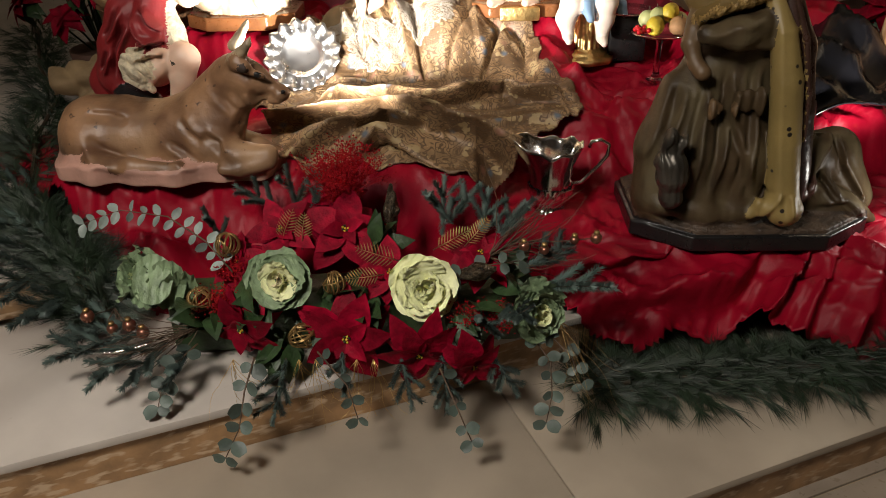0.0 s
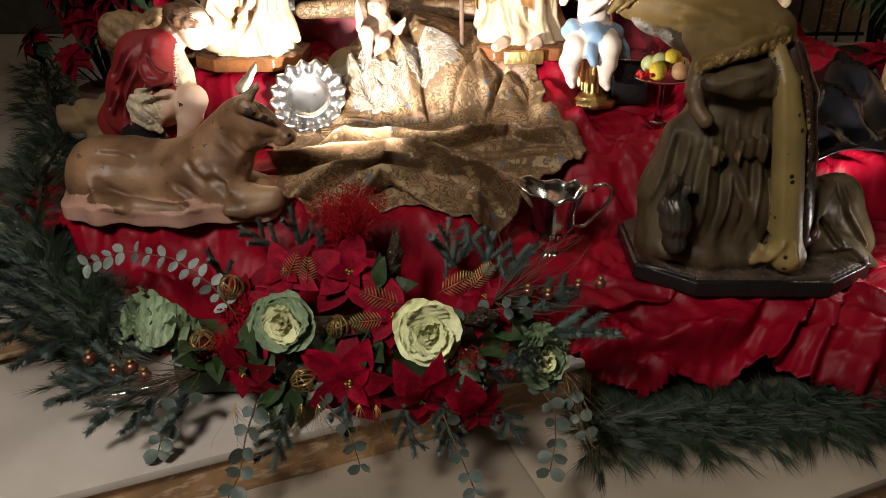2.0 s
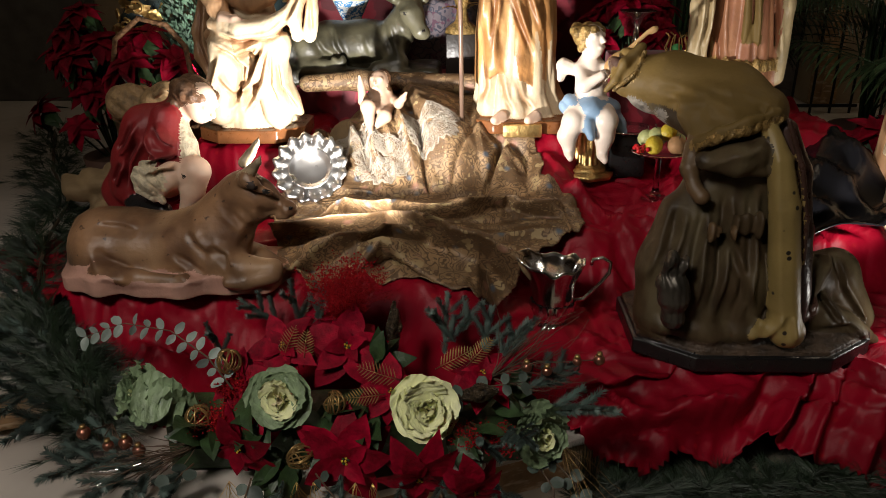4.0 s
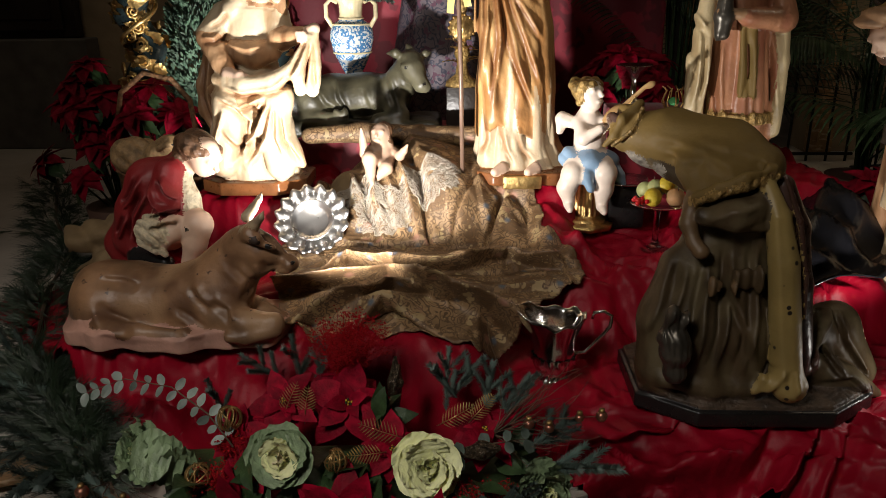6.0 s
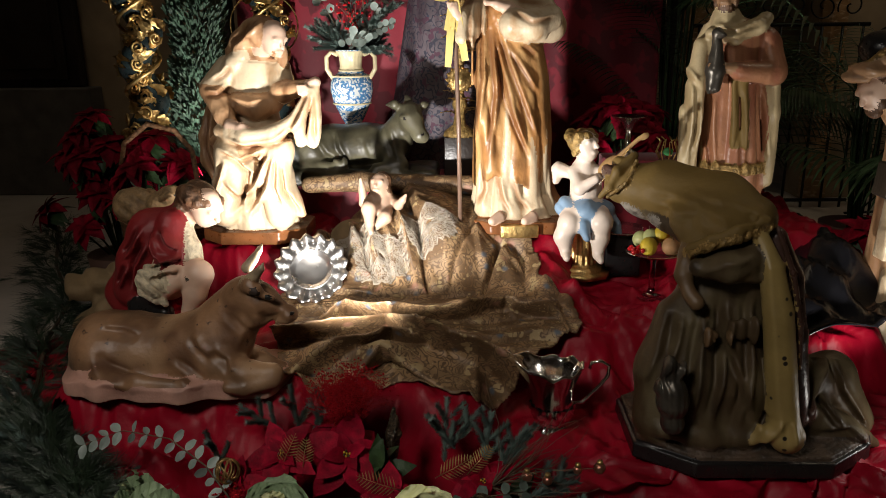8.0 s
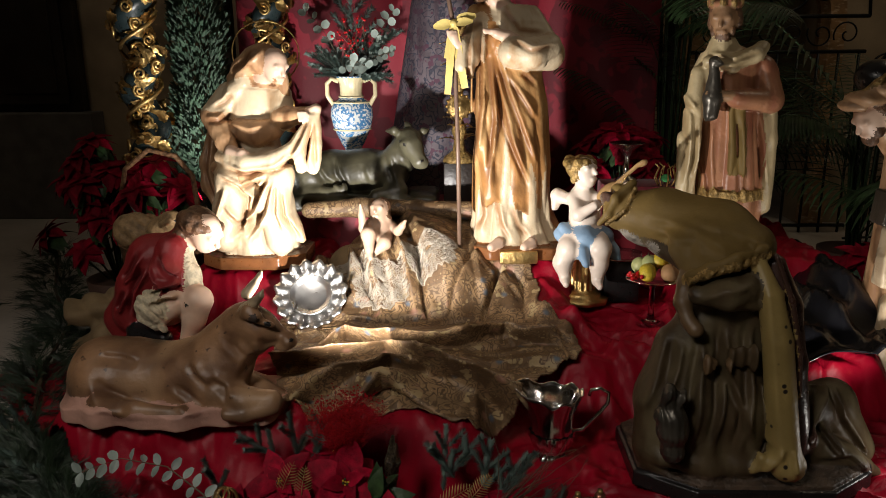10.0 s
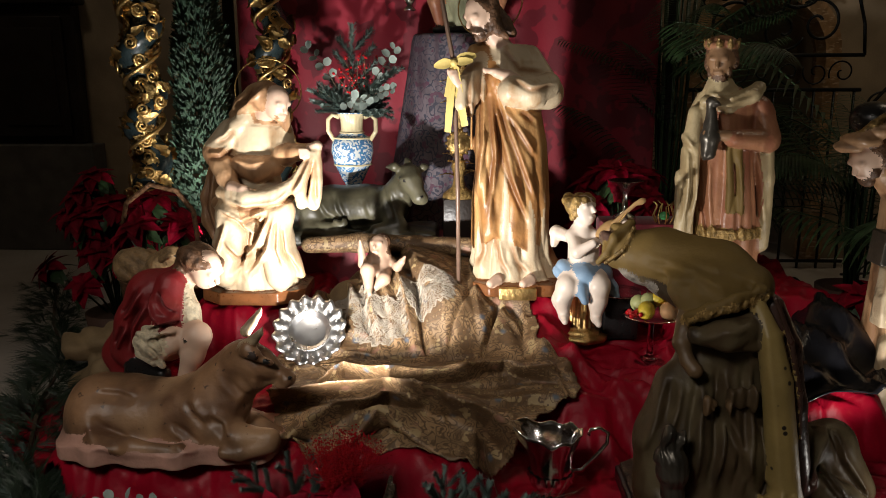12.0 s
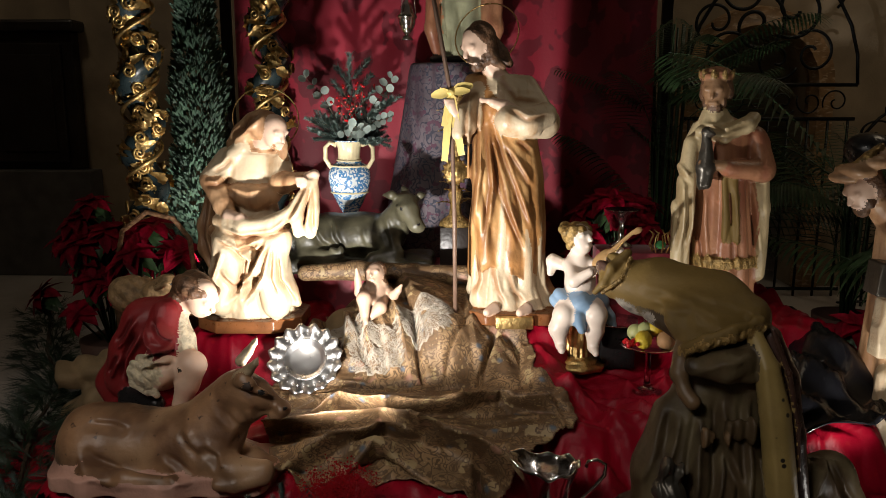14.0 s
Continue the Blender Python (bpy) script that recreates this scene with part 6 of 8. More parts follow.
# ---- plant parts ----
def leaf(L, W, n=6, curl=0.0, fold=0.15, p=0.8, ruffle=0.0, cup=0.0, blunt=0.0, full=1.0):
    """A leaf along +x; the tip falls by curl, the edges rise by fold."""
    V, F = [], []
    for i in range(n + 1):
        s = i / n
        w = W * max(0.0, math.sin(math.pi * min(1, s ** p * (1 - blunt)))) ** full if 0 < i else W * 0.04
        if i == n and not blunt:
            w = W * 0.01
        x, z = L * s, -curl * L * s * s
        for j, u in enumerate((-1, -0.5, 0, 0.5, 1)):
            r = ruffle * W * math.sin(i * 2.3 + j * 1.9) * abs(u)
            V.append((x, w * u, z + fold * w * abs(u) + cup * L * u * u * s + r))
    for i in range(n):
        for j in range(4):
            a = i * 5 + j
            F.append((a, a + 1, a + 6, a + 5))
    return V, F


def facing(p, d, spin=None):
    """A pose at p whose z axis looks along d."""
    q = Vector(d).normalized().to_track_quat("Z", "Y").to_matrix().to_4x4()
    return Matrix.Translation(p) @ q @ Matrix.Rotation(RND.uniform(0, 6.28) if spin is None else spin, 4, "Z")


def rot(rz=0, ry=0, rx=0):
    return pose(0, 0, 0, 0, 0, rz) @ pose(0, 0, 0, 0, ry, 0) @ pose(0, 0, 0, rx, 0, 0)


def sphere_vf(r, c=(0, 0, 0), n=10, sz=1.0):
    V, F = lathe([(max(1e-4, r * math.sin(math.pi * i / n)), -r * sz * math.cos(math.pi * i / n)) for i in range(n + 1)], n + 2)
    return [(v[0] + c[0], v[1] + c[1], v[2] + c[2]) for v in V], F


def bead_vf(r, c):
    x, y, z = c
    return [(x + r, y, z), (x - r, y, z), (x, y + r, z), (x, y - r, z), (x, y, z + r), (x, y, z - r)], [(0, 2, 4), (2, 1, 4), (1, 3, 4), (3, 0, 4), (2, 0, 5), (1, 2, 5), (3, 1, 5), (0, 3, 5)]


BRACTS = [mesh_from("bract", *leaf(0.118, 0.036, 9, c, 0.16, 0.8, 0.05), [BRACT]) for c in (0.25, 0.45, 0.1)]
SMALL_BRACT = mesh_from("bract", *leaf(0.065, 0.02, 6, 0.2, 0.3, 0.75), [BRACT])
UNDERLEAF = mesh_from("leaf", *leaf(0.11, 0.032, 6, 0.3, 0.2, 0.75), [GREENLEAF])
_h = Heap()
for i in range(7):
    a = i * 0.9
    _h.add(bead_vf(0.0035, (0.007 * math.cos(a) * (i > 0), 0.007 * math.sin(a) * (i > 0), 0.008)), i % 2)
FLOWER_EYE = _h.mesh("flower_eye", [LEMON, GREENLEAF])


def poinsettia(p, d, size=1.0, label="crimson poinsettia flower in the arrangement", group="poinsettias in the arrangement"):
    m = facing(p, d) @ Matrix.Scale(size, 4)
    e = empty("poinsettia", m, label, "flower", group)
    for ring, (k, tilt, me) in enumerate(((6, 12, None), (5, -14, None), (4, -38, SMALL_BRACT))):
        for i in range(k):
            a = 360 / k * i + ring * 31 + RND.uniform(-10, 10)
            part("bract", me or RND.choice(BRACTS), None, e, m=rot(a, tilt + RND.uniform(-9, 14)) @ Matrix.Scale(RND.uniform(0.8, 1.1), 4))
    for i in range(3):
        part("leaf", UNDERLEAF, None, e, "dark green leaf", m=rot(RND.uniform(0, 360), 28) @ Matrix.Scale(1.05, 4))
    part("flower_eye", FLOWER_EYE, None, e, "yellow-green flower centre")
    return e


KALE_LEAF = {}
for nm, mm in (("green", KALEGREEN), ("cream", KALECREAM), ("heart", KALEHEART)):
    KALE_LEAF[nm] = [mesh_from("leaf", *leaf(0.074, 0.050, 14, c, 0.06, 0.95, 0.13, 0.10, 0.04, 0.45), [mm]) for c in (-0.1, 0.12)]


def kale(p, d, tones, size=1.0, label="ornamental kale head with ruffled leaves"):
    m = facing(p, d, 0.4) @ Matrix.Scale(size, 4)
    e = empty("ornamental_kale", m, label, "flower", "kale heads in the arrangement")
    rings = [(2, -82, 0.30), (3, -72, 0.42), (3, -58, 0.58), (4, -42, 0.76), (5, -22, 0.98), (6, 2, 1.1)]
    for r, (k, tilt, s) in enumerate(rings):
        tone = tones[r]
        if not tone:
            continue
        for i in range(k):
            a = 360 / k * i + r * 37 + RND.uniform(-14, 14)
            part("leaf", KALE_LEAF[tone][(i + r) % 2], None, e, m=rot(a, tilt + RND.uniform(-11, 11), RND.uniform(-14, 14)) @ Matrix.Translation((0.006, 0, 0.0)) @ Matrix.Scale(s * RND.uniform(0.86, 1.12), 4))
    V, F = tube([(0, 0, -0.09), (0, 0, -0.03), (0, 0, 0.012)], 0.012, 8, 1.3)
    part("stalk", mesh_from("stalk", V, F, [KALEGREEN]), None, e, "pale green stalk")
    return e


def needle_sprig(L, needle, count, spread, rnd, sub=0):
    """Stem and needles of one conifer sprig along +x."""
    pts = [(L * t, 0.05 * L * math.sin(2 * t), -0.10 * L * t * t) for t in [i / 5 for i in range(6)]]
    stem, nd = Heap(), Heap()
    axes = [(pts, L)]
    for k in range(sub):
        t = 0.2 + 0.6 * k / max(1, sub)
        s = 1 if k % 2 else -1
        b = Vector((L * t, 0, -0.10 * L * t * t))
        l2 = L * 0.5 * (1 - 0.5 * t)
        axes.append(([tuple(b + Vector((0.75 * l2 * u, s * 0.6 * l2 * u, 0.02 * u))) for u in (0, 0.5, 1)], l2))
    for ps, l in axes:
        stem.add(tube(ps, 0.0022, 5, 0.5))
        P = [Vector(q) for q in ps]
        for i in range(int(count * l / L)):
            t = rnd.random() * (len(P) - 1) * 0.999
            a, b = P[int(t)], P[int(t) + 1]
            d = (b - a).normalized()
            o = a + (b - a) * (t - int(t))
            side = d.orthogonal().normalized()
            side.rotate(Matrix.Rotation(rnd.uniform(0, 6.28), 3, d))
            tip = o + (d * rnd.uniform(0.45, 0.8) + side * spread) * needle * rnd.uniform(0.8, 1.15)
            w = d.cross(side) * needle * 0.055
            mid = (o + tip) / 2 + Vector((0, 0, needle * 0.04))
            k = len(nd.V)
            nd.V += [o - w, o + w, mid + w, mid - w, tip]
            nd.F += [(k, k + 1, k + 2, k + 3), (k + 3, k + 2, k + 4)]
            nd.I += [0, 0]
    return stem, nd


SPRIGS = []
for k in range(4):
    st, nd = needle_sprig((0.16, 0.20, 0.13, 0.18)[k], 0.019, 720, 0.75, RND, (4, 5, 2, 4)[k])
    SPRIGS.append((st.mesh("stem", [BARK]), nd.mesh("needles", [SPRUCE])))


def along(p, d, up=(0, 0, 1), spin=0.0):
    """A pose at p whose x axis runs along d."""
    x = Vector(d).normalized()
    y = Vector(up).cross(x)
    y = y.normalized() if y.length > 1e-3 else Vector((0, 1, 0))
    z = x.cross(y)
    return Matrix.Translation(p) @ Matrix((x, y, z)).transposed().to_4x4() @ pose(0, 0, 0, spin, 0, 0)


def sprig(p, d, k=0, s=1.0, label="blue-green spruce sprig tucked into the arrangement", group="spruce sprigs"):
    e = empty("spruce_sprig", along(p, d, (0, -0.3, 1), RND.uniform(-30, 30)) @ Matrix.Scale(s, 4), label, "greenery", group)
    part("stem", SPRIGS[k][0], None, e)
    part("needles", SPRIGS[k][1], None, e)
    return e


ROUND_LEAF = [mesh_from("leaf", *leaf(0.042, 0.019, 6, c, 0.1, 0.75, 0, 0.05, 0.2), [EUCA]) for c in (0.1, -0.15)]
OVAL_LEAF = mesh_from("leaf", *leaf(0.036, 0.0115, 6, 0.2, 0.15, 0.8, 0, 0.03, 0.12), [EUCAGREY])
ROUND_LEAF_W = mesh_from("leaf", *leaf(0.04, 0.018, 6, 0.1, 0.1, 0.75, 0, 0.05, 0.2), [EUCAWHITE])


def eucalyptus(pts, pairs, size=1.0, white=False, oval=False, label="hanging eucalyptus spray with round grey leaves"):
    e = empty("eucalyptus_spray", pts[0], label, "greenery", "eucalyptus sprays")
    P = [Vector(p) - Vector(pts[0]) for p in pts]
    part("stem", mesh_from("stem", *tube(P, 0.0025, 6, 0.5), [BARK]), None, e)
    for i in range(pairs):
        t = (0.08 + 0.92 * i / max(1, pairs - 1)) * (len(P) - 1) * 0.999
        a, b = P[int(t)], P[int(t) + 1]
        o = a + (b - a) * (t - int(t))
        d = (b - a).normalized()
        for s in (-1, 1):
            side = Vector((0, -0.35, 0.25)).cross(d).normalized() * s
            w = (side + d * 0.4 + Vector((RND.uniform(-0.3, 0.3), RND.uniform(-0.5, 0.1), RND.uniform(-0.3, 0.3)))).normalized()
            part("leaf", (OVAL_LEAF if oval else ROUND_LEAF_W if white else RND.choice(ROUND_LEAF)), None, e, m=along(o, w, (0, -1, 0.6), RND.uniform(-40, 40)) @ Matrix.Scale(size * RND.uniform(0.75, 1.1), 4))
    return e


def ring_vf(r, wire, m, n=20):
    pts = [m @ Vector((r * math.cos(6.2832 * i / n), r * math.sin(6.2832 * i / n), 0)) for i in range(n + 1)]
    return tube(pts, wire, 5)


def wicker_ball(p, r, metal=GOLDPAINT):
    h = Heap()
    for i in range(9):
        m = rot(RND.uniform(0, 360), RND.uniform(0, 180), RND.uniform(0, 180)) @ Matrix.Translation((0, 0, r * RND.uniform(-0.35, 0.35)))
        h.add(ring_vf(r * RND.uniform(0.88, 1.0), 0.0022, m))
    ob = new("wicker_ball", h.mesh("wicker_ball", [metal]))
    ob.location = p
    return tagged(ob, "gold painted ball of woven wicker strands", "ornament", "wicker balls")


def fern(p, d, L, up=(0, -1, 0.5)):
    h = Heap()
    h.add(tube([(0, 0, 0), (L / 2, 0, 0.01), (L, 0, -0.01)], 0.0016, 5, 0.5))
    for i in range(11):
        t = (i + 2) / 13
        w = L * 0.24 * math.sin(math.pi * min(1, 0.15 + t * 0.85)) + 0.006
        for s in (-1, 1):
            m = Matrix.Translation((L * t, 0, 0)) @ rot(s * 58, 0, 0)
            h.add(leaf(w, 0.0017, 4, 0.1, 0.2), 0, m)
    ob = new("gold_fern", h.mesh("gold_fern", [GOLDPAINT]))
    ob.matrix_world = along(p, d, up)
    return tagged(ob, "gold painted fern frond in the arrangement", "greenery", "gold ferns")


def baubles(spots, label="cluster of copper baubles on short stems"):
    e = empty("bauble_pick", spots[0][:3], label, "ornament", "copper baubles")
    o = Vector(spots[0][:3])
    for x, y, z, r in spots:
        c = Vector((x, y, z)) - o
        b = part("bauble", mesh_from("bauble", *sphere_vf(r, (0, 0, 0), 12), [COPPER]), None, e, m=Matrix.Translation(c))
        part("cap", lathe_mesh("cap", [(0.0001, 0.006), (0.007, 0.005), (0.008, -0.003), (0.0001, -0.003)], GOLDPAINT, 12), None, b, "glittered gold cap", m=Matrix.Translation((0, 0, r + 0.001)))
        part("stem", mesh_from("stem", *tube([c, c * 0.5 + Vector((0.0, 0.04, -0.02)), Vector((0.03, 0.08, -0.03))], 0.0015, 5), [BARK]), None, e)
    return e


def wiggly(p, d, L, n, amp, rnd):
    P = [Vector(p)]
    d = Vector(d).normalized()
    for i in range(n):
        d = (d + Vector((rnd.uniform(-amp, amp), rnd.uniform(-amp, amp), rnd.uniform(-amp, amp)))).normalized()
        P.append(P[-1] + d * L / n)
    return P


def strands(name, p, d, L, count, fan, amp, wire, m, label, category, curl=8, piece="strand"):
    e = empty(name, p, label, category)
    for i in range(count):
        dd = Vector(d) + Vector((RND.uniform(-fan, fan), RND.uniform(-fan, fan), RND.uniform(-fan, fan)))
        part(piece, mesh_from(piece, *tube(wiggly((0, 0, 0), dd, L * RND.uniform(0.6, 1.1), curl, amp, RND), wire, 4, 0.4), [m]), None, e)
    return e


# ---- the flower arrangement at the foot ----
base = new("floral_foam_base", from_bm(box_bm(0.95, 0.16, 0.16, 0.03), "floral_foam_base", GREENLEAF))
base.location = (-0.25, 1.74, 0.385)
base.rotation_euler = (0, 0, 0.06)
tagged(base, "dark green floral foam block under the flowers", "floral base")
foot = new("arrangement_stand", from_bm(box_bm(0.7, 0.12, 0.03, 0.005), "arrangement_stand", DARKWOOD))
foot.location = (-0.25, 1.76, 0.312)
tagged(foot, "low wooden block carrying the flower arrangement", "stand")

kale((-0.395, 1.60, 0.56), (0.05, -0.85, 0.6), ("heart", "heart", "cream", "cream", "green", "green"), 0.92, "ornamental kale with cream heart and green outer leaves")
kale((-0.035, 1.60, 0.535), (0.02, -0.85, 0.6), ("heart", "cream", "cream", "cream", "cream", "cream"), 1.02, "large pale cream-green ornamental kale head")
kale((-0.75, 1.61, 0.565), (-0.85, -0.45, 0.35), ("cream", "cream", "cream", "green", "green", "green"), 0.9, "ornamental kale seen from its green side, gold-glittered edge")
kale((0.235, 1.555, 0.50), (0.5, -0.85, 0.2), ("cream", "cream", "cream", "green", "green", "green"), 0.9, "green ornamental kale with gold-glittered tips")
for i in range(5):
    ob = part("leaf", KALE_LEAF["green"][i % 2], None, bpy.data.objects["ornamental_kale.002"])
    ob.matrix_world = along((-0.60 - 0.025 * i, 1.60 - 0.012 * (i % 3), 0.54 + 0.02 * (i % 3)), (-0.9, -0.2, 0.15), (0, -1, 0.4), -30 + 25 * i) @ Matrix.Scale(1.25, 4)
for x, y, z, d, s in ((-0.49, 1.54, 0.46, (-0.2, -0.9, -0.15), 1.05), (-0.23, 1.53, 0.44, (0.0, -1, 0.1), 1.2), (-0.05, 1.49, 0.42, (0.1, -0.9, -0.35), 1.0), (0.08, 1.47, 0.40, (0.35, -0.9, -0.3), 0.9), (-0.42, 1.76, 0.62, (-0.2, -0.6, 0.8), 0.95), (-0.25, 1.76, 0.62, (0.1, -0.75, 0.7), 1.05), (0.10, 1.70, 0.58, (0.2, -0.5, 0.8), 0.85), (-0.13, 1.66, 0.55, (0, -0.7, 0.7), 0.8), (-0.52, 1.68, 0.57, (-0.3, -0.6, 0.7), 0.8), (-0.30, 1.90, 0.63, (0, -0.4, 0.9), 0.8)):
    poinsettia((x, y, z), d, s)
for p, r in (((-0.54, 1.68, 0.62), 0.031), ((-0.592, 1.57, 0.53), 0.031), ((-0.262, 1.60, 0.555), 0.029), ((-0.342, 1.535, 0.44), 0.033)):
    wicker_ball(p, r)
fern((-0.42, 1.73, 0.58), (0.35, 0.1, 0.9), 0.115)
fern((-0.36, 1.72, 0.58), (0.1, 0.2, 0.9), 0.10)
fern((-0.02, 1.70, 0.59), (0.9, 0.1, 0.5), 0.11)
fern((0.06, 1.70, 0.60), (0.6, 0.3, 0.6), 0.095)
fern((-0.10, 1.66, 0.58), (-0.8, -0.1, 0.35), 0.12)
fern((-0.14, 1.63, 0.56), (-0.9, -0.2, 0.0), 0.10)
for p, d, k, s in (((-0.40, 1.90, 0.60), (-0.2, 0.3, 0.9), 2, 1.0), ((-0.45, 1.90, 0.60), (-0.9, 0.2, 0.6), 0, 0.9), ((-0.36, 1.88, 0.60), (0.2, 0.3, 0.9), 3, 0.8), ((0.0, 1.82, 0.56), (0.1, 0.7, 0.7), 1, 0.9), ((0.02, 1.84, 0.60), (0.6, 0.5, 0.6), 2, 1.0), ((0.03, 1.82, 0.60), (-0.6, 0.6, 0.6), 2, 0.9),
                   ((0.12, 1.72, 0.57), (0.5, 0.7, 0.4), 1, 1.0), ((0.10, 1.75, 0.58), (0.2, 0.8, 0.5), 3, 1.0), ((0.20, 1.62, 0.53), (0.95, -0.1, 0.1), 1, 1.15), ((0.2, 1.66, 0.55), (0.8, 0.5, 0.2), 0, 1.1),
                   ((-0.75, 1.55, 0.44), (-0.9, -0.25, -0.05), 1, 1.15), ((-0.72, 1.54, 0.43), (-0.6, -0.7, -0.1), 3, 1.05), ((-0.68, 1.53, 0.43), (-0.4, -0.8, -0.1), 0, 1.0), ((-0.80, 1.6, 0.44), (-0.9, 0.1, -0.2), 0, 1.2), ((-0.62, 1.52, 0.42), (-0.3, -0.9, -0.15), 2, 1.0),
                   ((-0.24, 1.50, 0.42), (0.0, -0.6, -0.8), 2, 0.8), ((-0.10, 1.50, 0.42), (0.2, -0.6, -0.7), 3, 0.8), ((0.12, 1.52, 0.40), (0.4, -0.7, -0.3), 0, 0.8), ((0.08, 1.58, 0.47), (0.5, -0.7, 0.1), 2, 0.8), ((-0.38, 1.50, 0.40), (-0.2, -0.7, -0.6), 1, 0.8), ((0.16, 1.58, 0.50), (0.3, -0.8, 0.3), 1, 0.7), ((-0.56, 1.72, 0.60), (-0.3, 0.2, 0.7), 2, 0.8), ((0.0, 1.52, 0.42), (0.1, -0.7, -0.5), 1, 0.8)):
    sprig(p, d, k, s)
eucalyptus([(-0.52, 1.63, 0.57), (-0.60, 1.70, 0.62), (-0.72, 1.78, 0.65), (-0.86, 1.82, 0.65), (-0.96, 1.80, 0.62)], 13, 1.0, False, True, "grey-green eucalyptus spray reaching over the red cloth")
eucalyptus([(-0.45, 1.48, 0.42), (-0.465, 1.41, 0.37), (-0.475, 1.36, 0.30), (-0.51, 1.33, 0.235)], 6, 0.95)
eucalyptus([(-0.60, 1.52, 0.43), (-0.645, 1.46, 0.41), (-0.665, 1.41, 0.37), (-0.675, 1.395, 0.335)], 5, 0.85)
eucalyptus([(0.0, 1.46, 0.40), (0.05, 1.38, 0.32), (0.075, 1.35, 0.27)], 4, 0.8)
eucalyptus([(0.22, 1.55, 0.44), (0.265, 1.47, 0.41), (0.265, 1.41, 0.36), (0.25, 1.37, 0.31)], 6, 0.8)
eucalyptus([(0.26, 1.56, 0.44), (0.32, 1.50, 0.40), (0.34, 1.46, 0.35)], 4, 0.75)
eucalyptus([(0.02, 1.62, 0.55), (0.12, 1.64, 0.58), (0.2, 1.66, 0.58)], 4, 0.8)
eucalyptus([(-0.3, 1.5, 0.42), (-0.22, 1.42, 0.38), (-0.19, 1.36, 0.33)], 4, 0.7)
for x, y, z, d, L in ((-0.20, 1.62, 0.50, (-0.5, -0.8, 0.1), 1.2), (-0.32, 1.64, 0.50, (0.3, -0.9, -0.2), 1.1), (0.06, 1.6, 0.48, (0.5, -0.8, 0), 1.1), (-0.47, 1.62, 0.52, (-0.1, -0.9, 0.2), 1.1), (-0.6, 1.6, 0.48, (-0.6, -0.6, 0), 1.2), (0.15, 1.7, 0.52, (0.7, -0.3, 0.5), 1.1), (-0.15, 1.75, 0.56, (0.2, 0.2, 0.9), 1.0), (-0.4, 1.56, 0.42, (-0.4, -0.8, -0.4), 1.0)):
    e = empty("foliage_spray", (x, y, z), "dark green leaves filling the arrangement", "greenery", "foliage sprays")
    for i in range(9):
        w = Vector(d) + Vector((RND.uniform(-0.8, 0.8), RND.uniform(-0.5, 0.5), RND.uniform(-0.7, 0.7)))
        part("leaf", UNDERLEAF, None, e, m=along((RND.uniform(-0.04, 0.04), RND.uniform(-0.03, 0.03), RND.uniform(-0.04, 0.04)), w, (0, -0.5, 1), RND.uniform(-50, 50)) @ Matrix.Scale(L * RND.uniform(0.6, 0.95), 4))
baubles([(-0.88, 1.56, 0.485, 0.017), (-0.82, 1.55, 0.455, 0.014), (-0.775, 1.55, 0.465, 0.017), (-0.74, 1.54, 0.45, 0.016)])
baubles([(0.21, 1.69, 0.605, 0.014), (0.26, 1.68, 0.60, 0.013), (0.395, 1.72, 0.61, 0.015), (0.34, 1.72, 0.605, 0.012)])


def glitter_bush(p, r, h, count, label):
    st, bd = Heap(), Heap()
    for i in range(count):
        d = Vector((RND.uniform(-1, 1) * r, RND.uniform(-1, 1) * r * 0.6, h * RND.uniform(0.6, 1)))
        P = wiggly((0, 0, 0), d, d.length, 5, 0.25, RND)
        st.add(tube(P, 0.0011, 3, 0.6))
        for q in P[2:]:
            for k in range(5):
                bd.add(bead_vf(RND.uniform(0.0018, 0.0036), tuple(q + Vector((RND.uniform(-1, 1), RND.uniform(-1, 1), RND.uniform(-1, 1))) * 0.016)))
    e = empty("glitter_bush", p, label, "ornament", "red glitter sprays")
    tagged(part("wire_twig", st.mesh("wire_twig", [REDGLIT]), None, e), kind="stuff")
    tagged(part("glitter", bd.mesh("glitter", [REDGLIT], False), None, e, "glittering red beads"), kind="stuff")


glitter_bush((-0.275, 1.88, 0.615), 0.085, 0.19, 150, "fluffy red glitter spray above the flowers")
glitter_bush((-0.52, 1.66, 0.53), 0.05, 0.06, 40, "small red glitter spray beside the gold ball")
glitter_bush((-0.55, 1.58, 0.48), 0.05, 0.07, 40, "small red glitter spray beside the kale")
glitter_bush((0.10, 1.58, 0.43), 0.09, 0.07, 40, "loose red glitter spray low in the arrangement")
for p, d, nm in (((-0.14, 1.84, 0.57), (0.05, 0.1, 1), 0.13), ((0.05, 1.63, 0.56), (0.8, -0.1, 0.2), 0.09)):
    C = Carve(0.004)
    C.line([(0, 0, 0), (0, 0, nm * 0.5), (0, 0, nm)], [0.012, 0.02, 0.005], 0, 0.01, (0.003, 300, 0))
    C.thing("glittered_pod", [DARKGLIT], facing(p, d, 0), "dark seed pod covered in gold glitter", "ornament", "glittered pods")
strands("twig_bundle", (-0.60, 1.55, 0.46), (-0.8, -0.35, -0.1), 0.26, 30, 0.4, 0.25, 0.0014, BARK, "bundle of bare brown twigs with frosted tips", "twigs")
strands("twig_bundle", (0.12, 1.68, 0.58), (0.8, 0.3, 0.25), 0.30, 30, 0.5, 0.33, 0.0014, BARK, "bundle of bare curly brown twigs", "twigs")
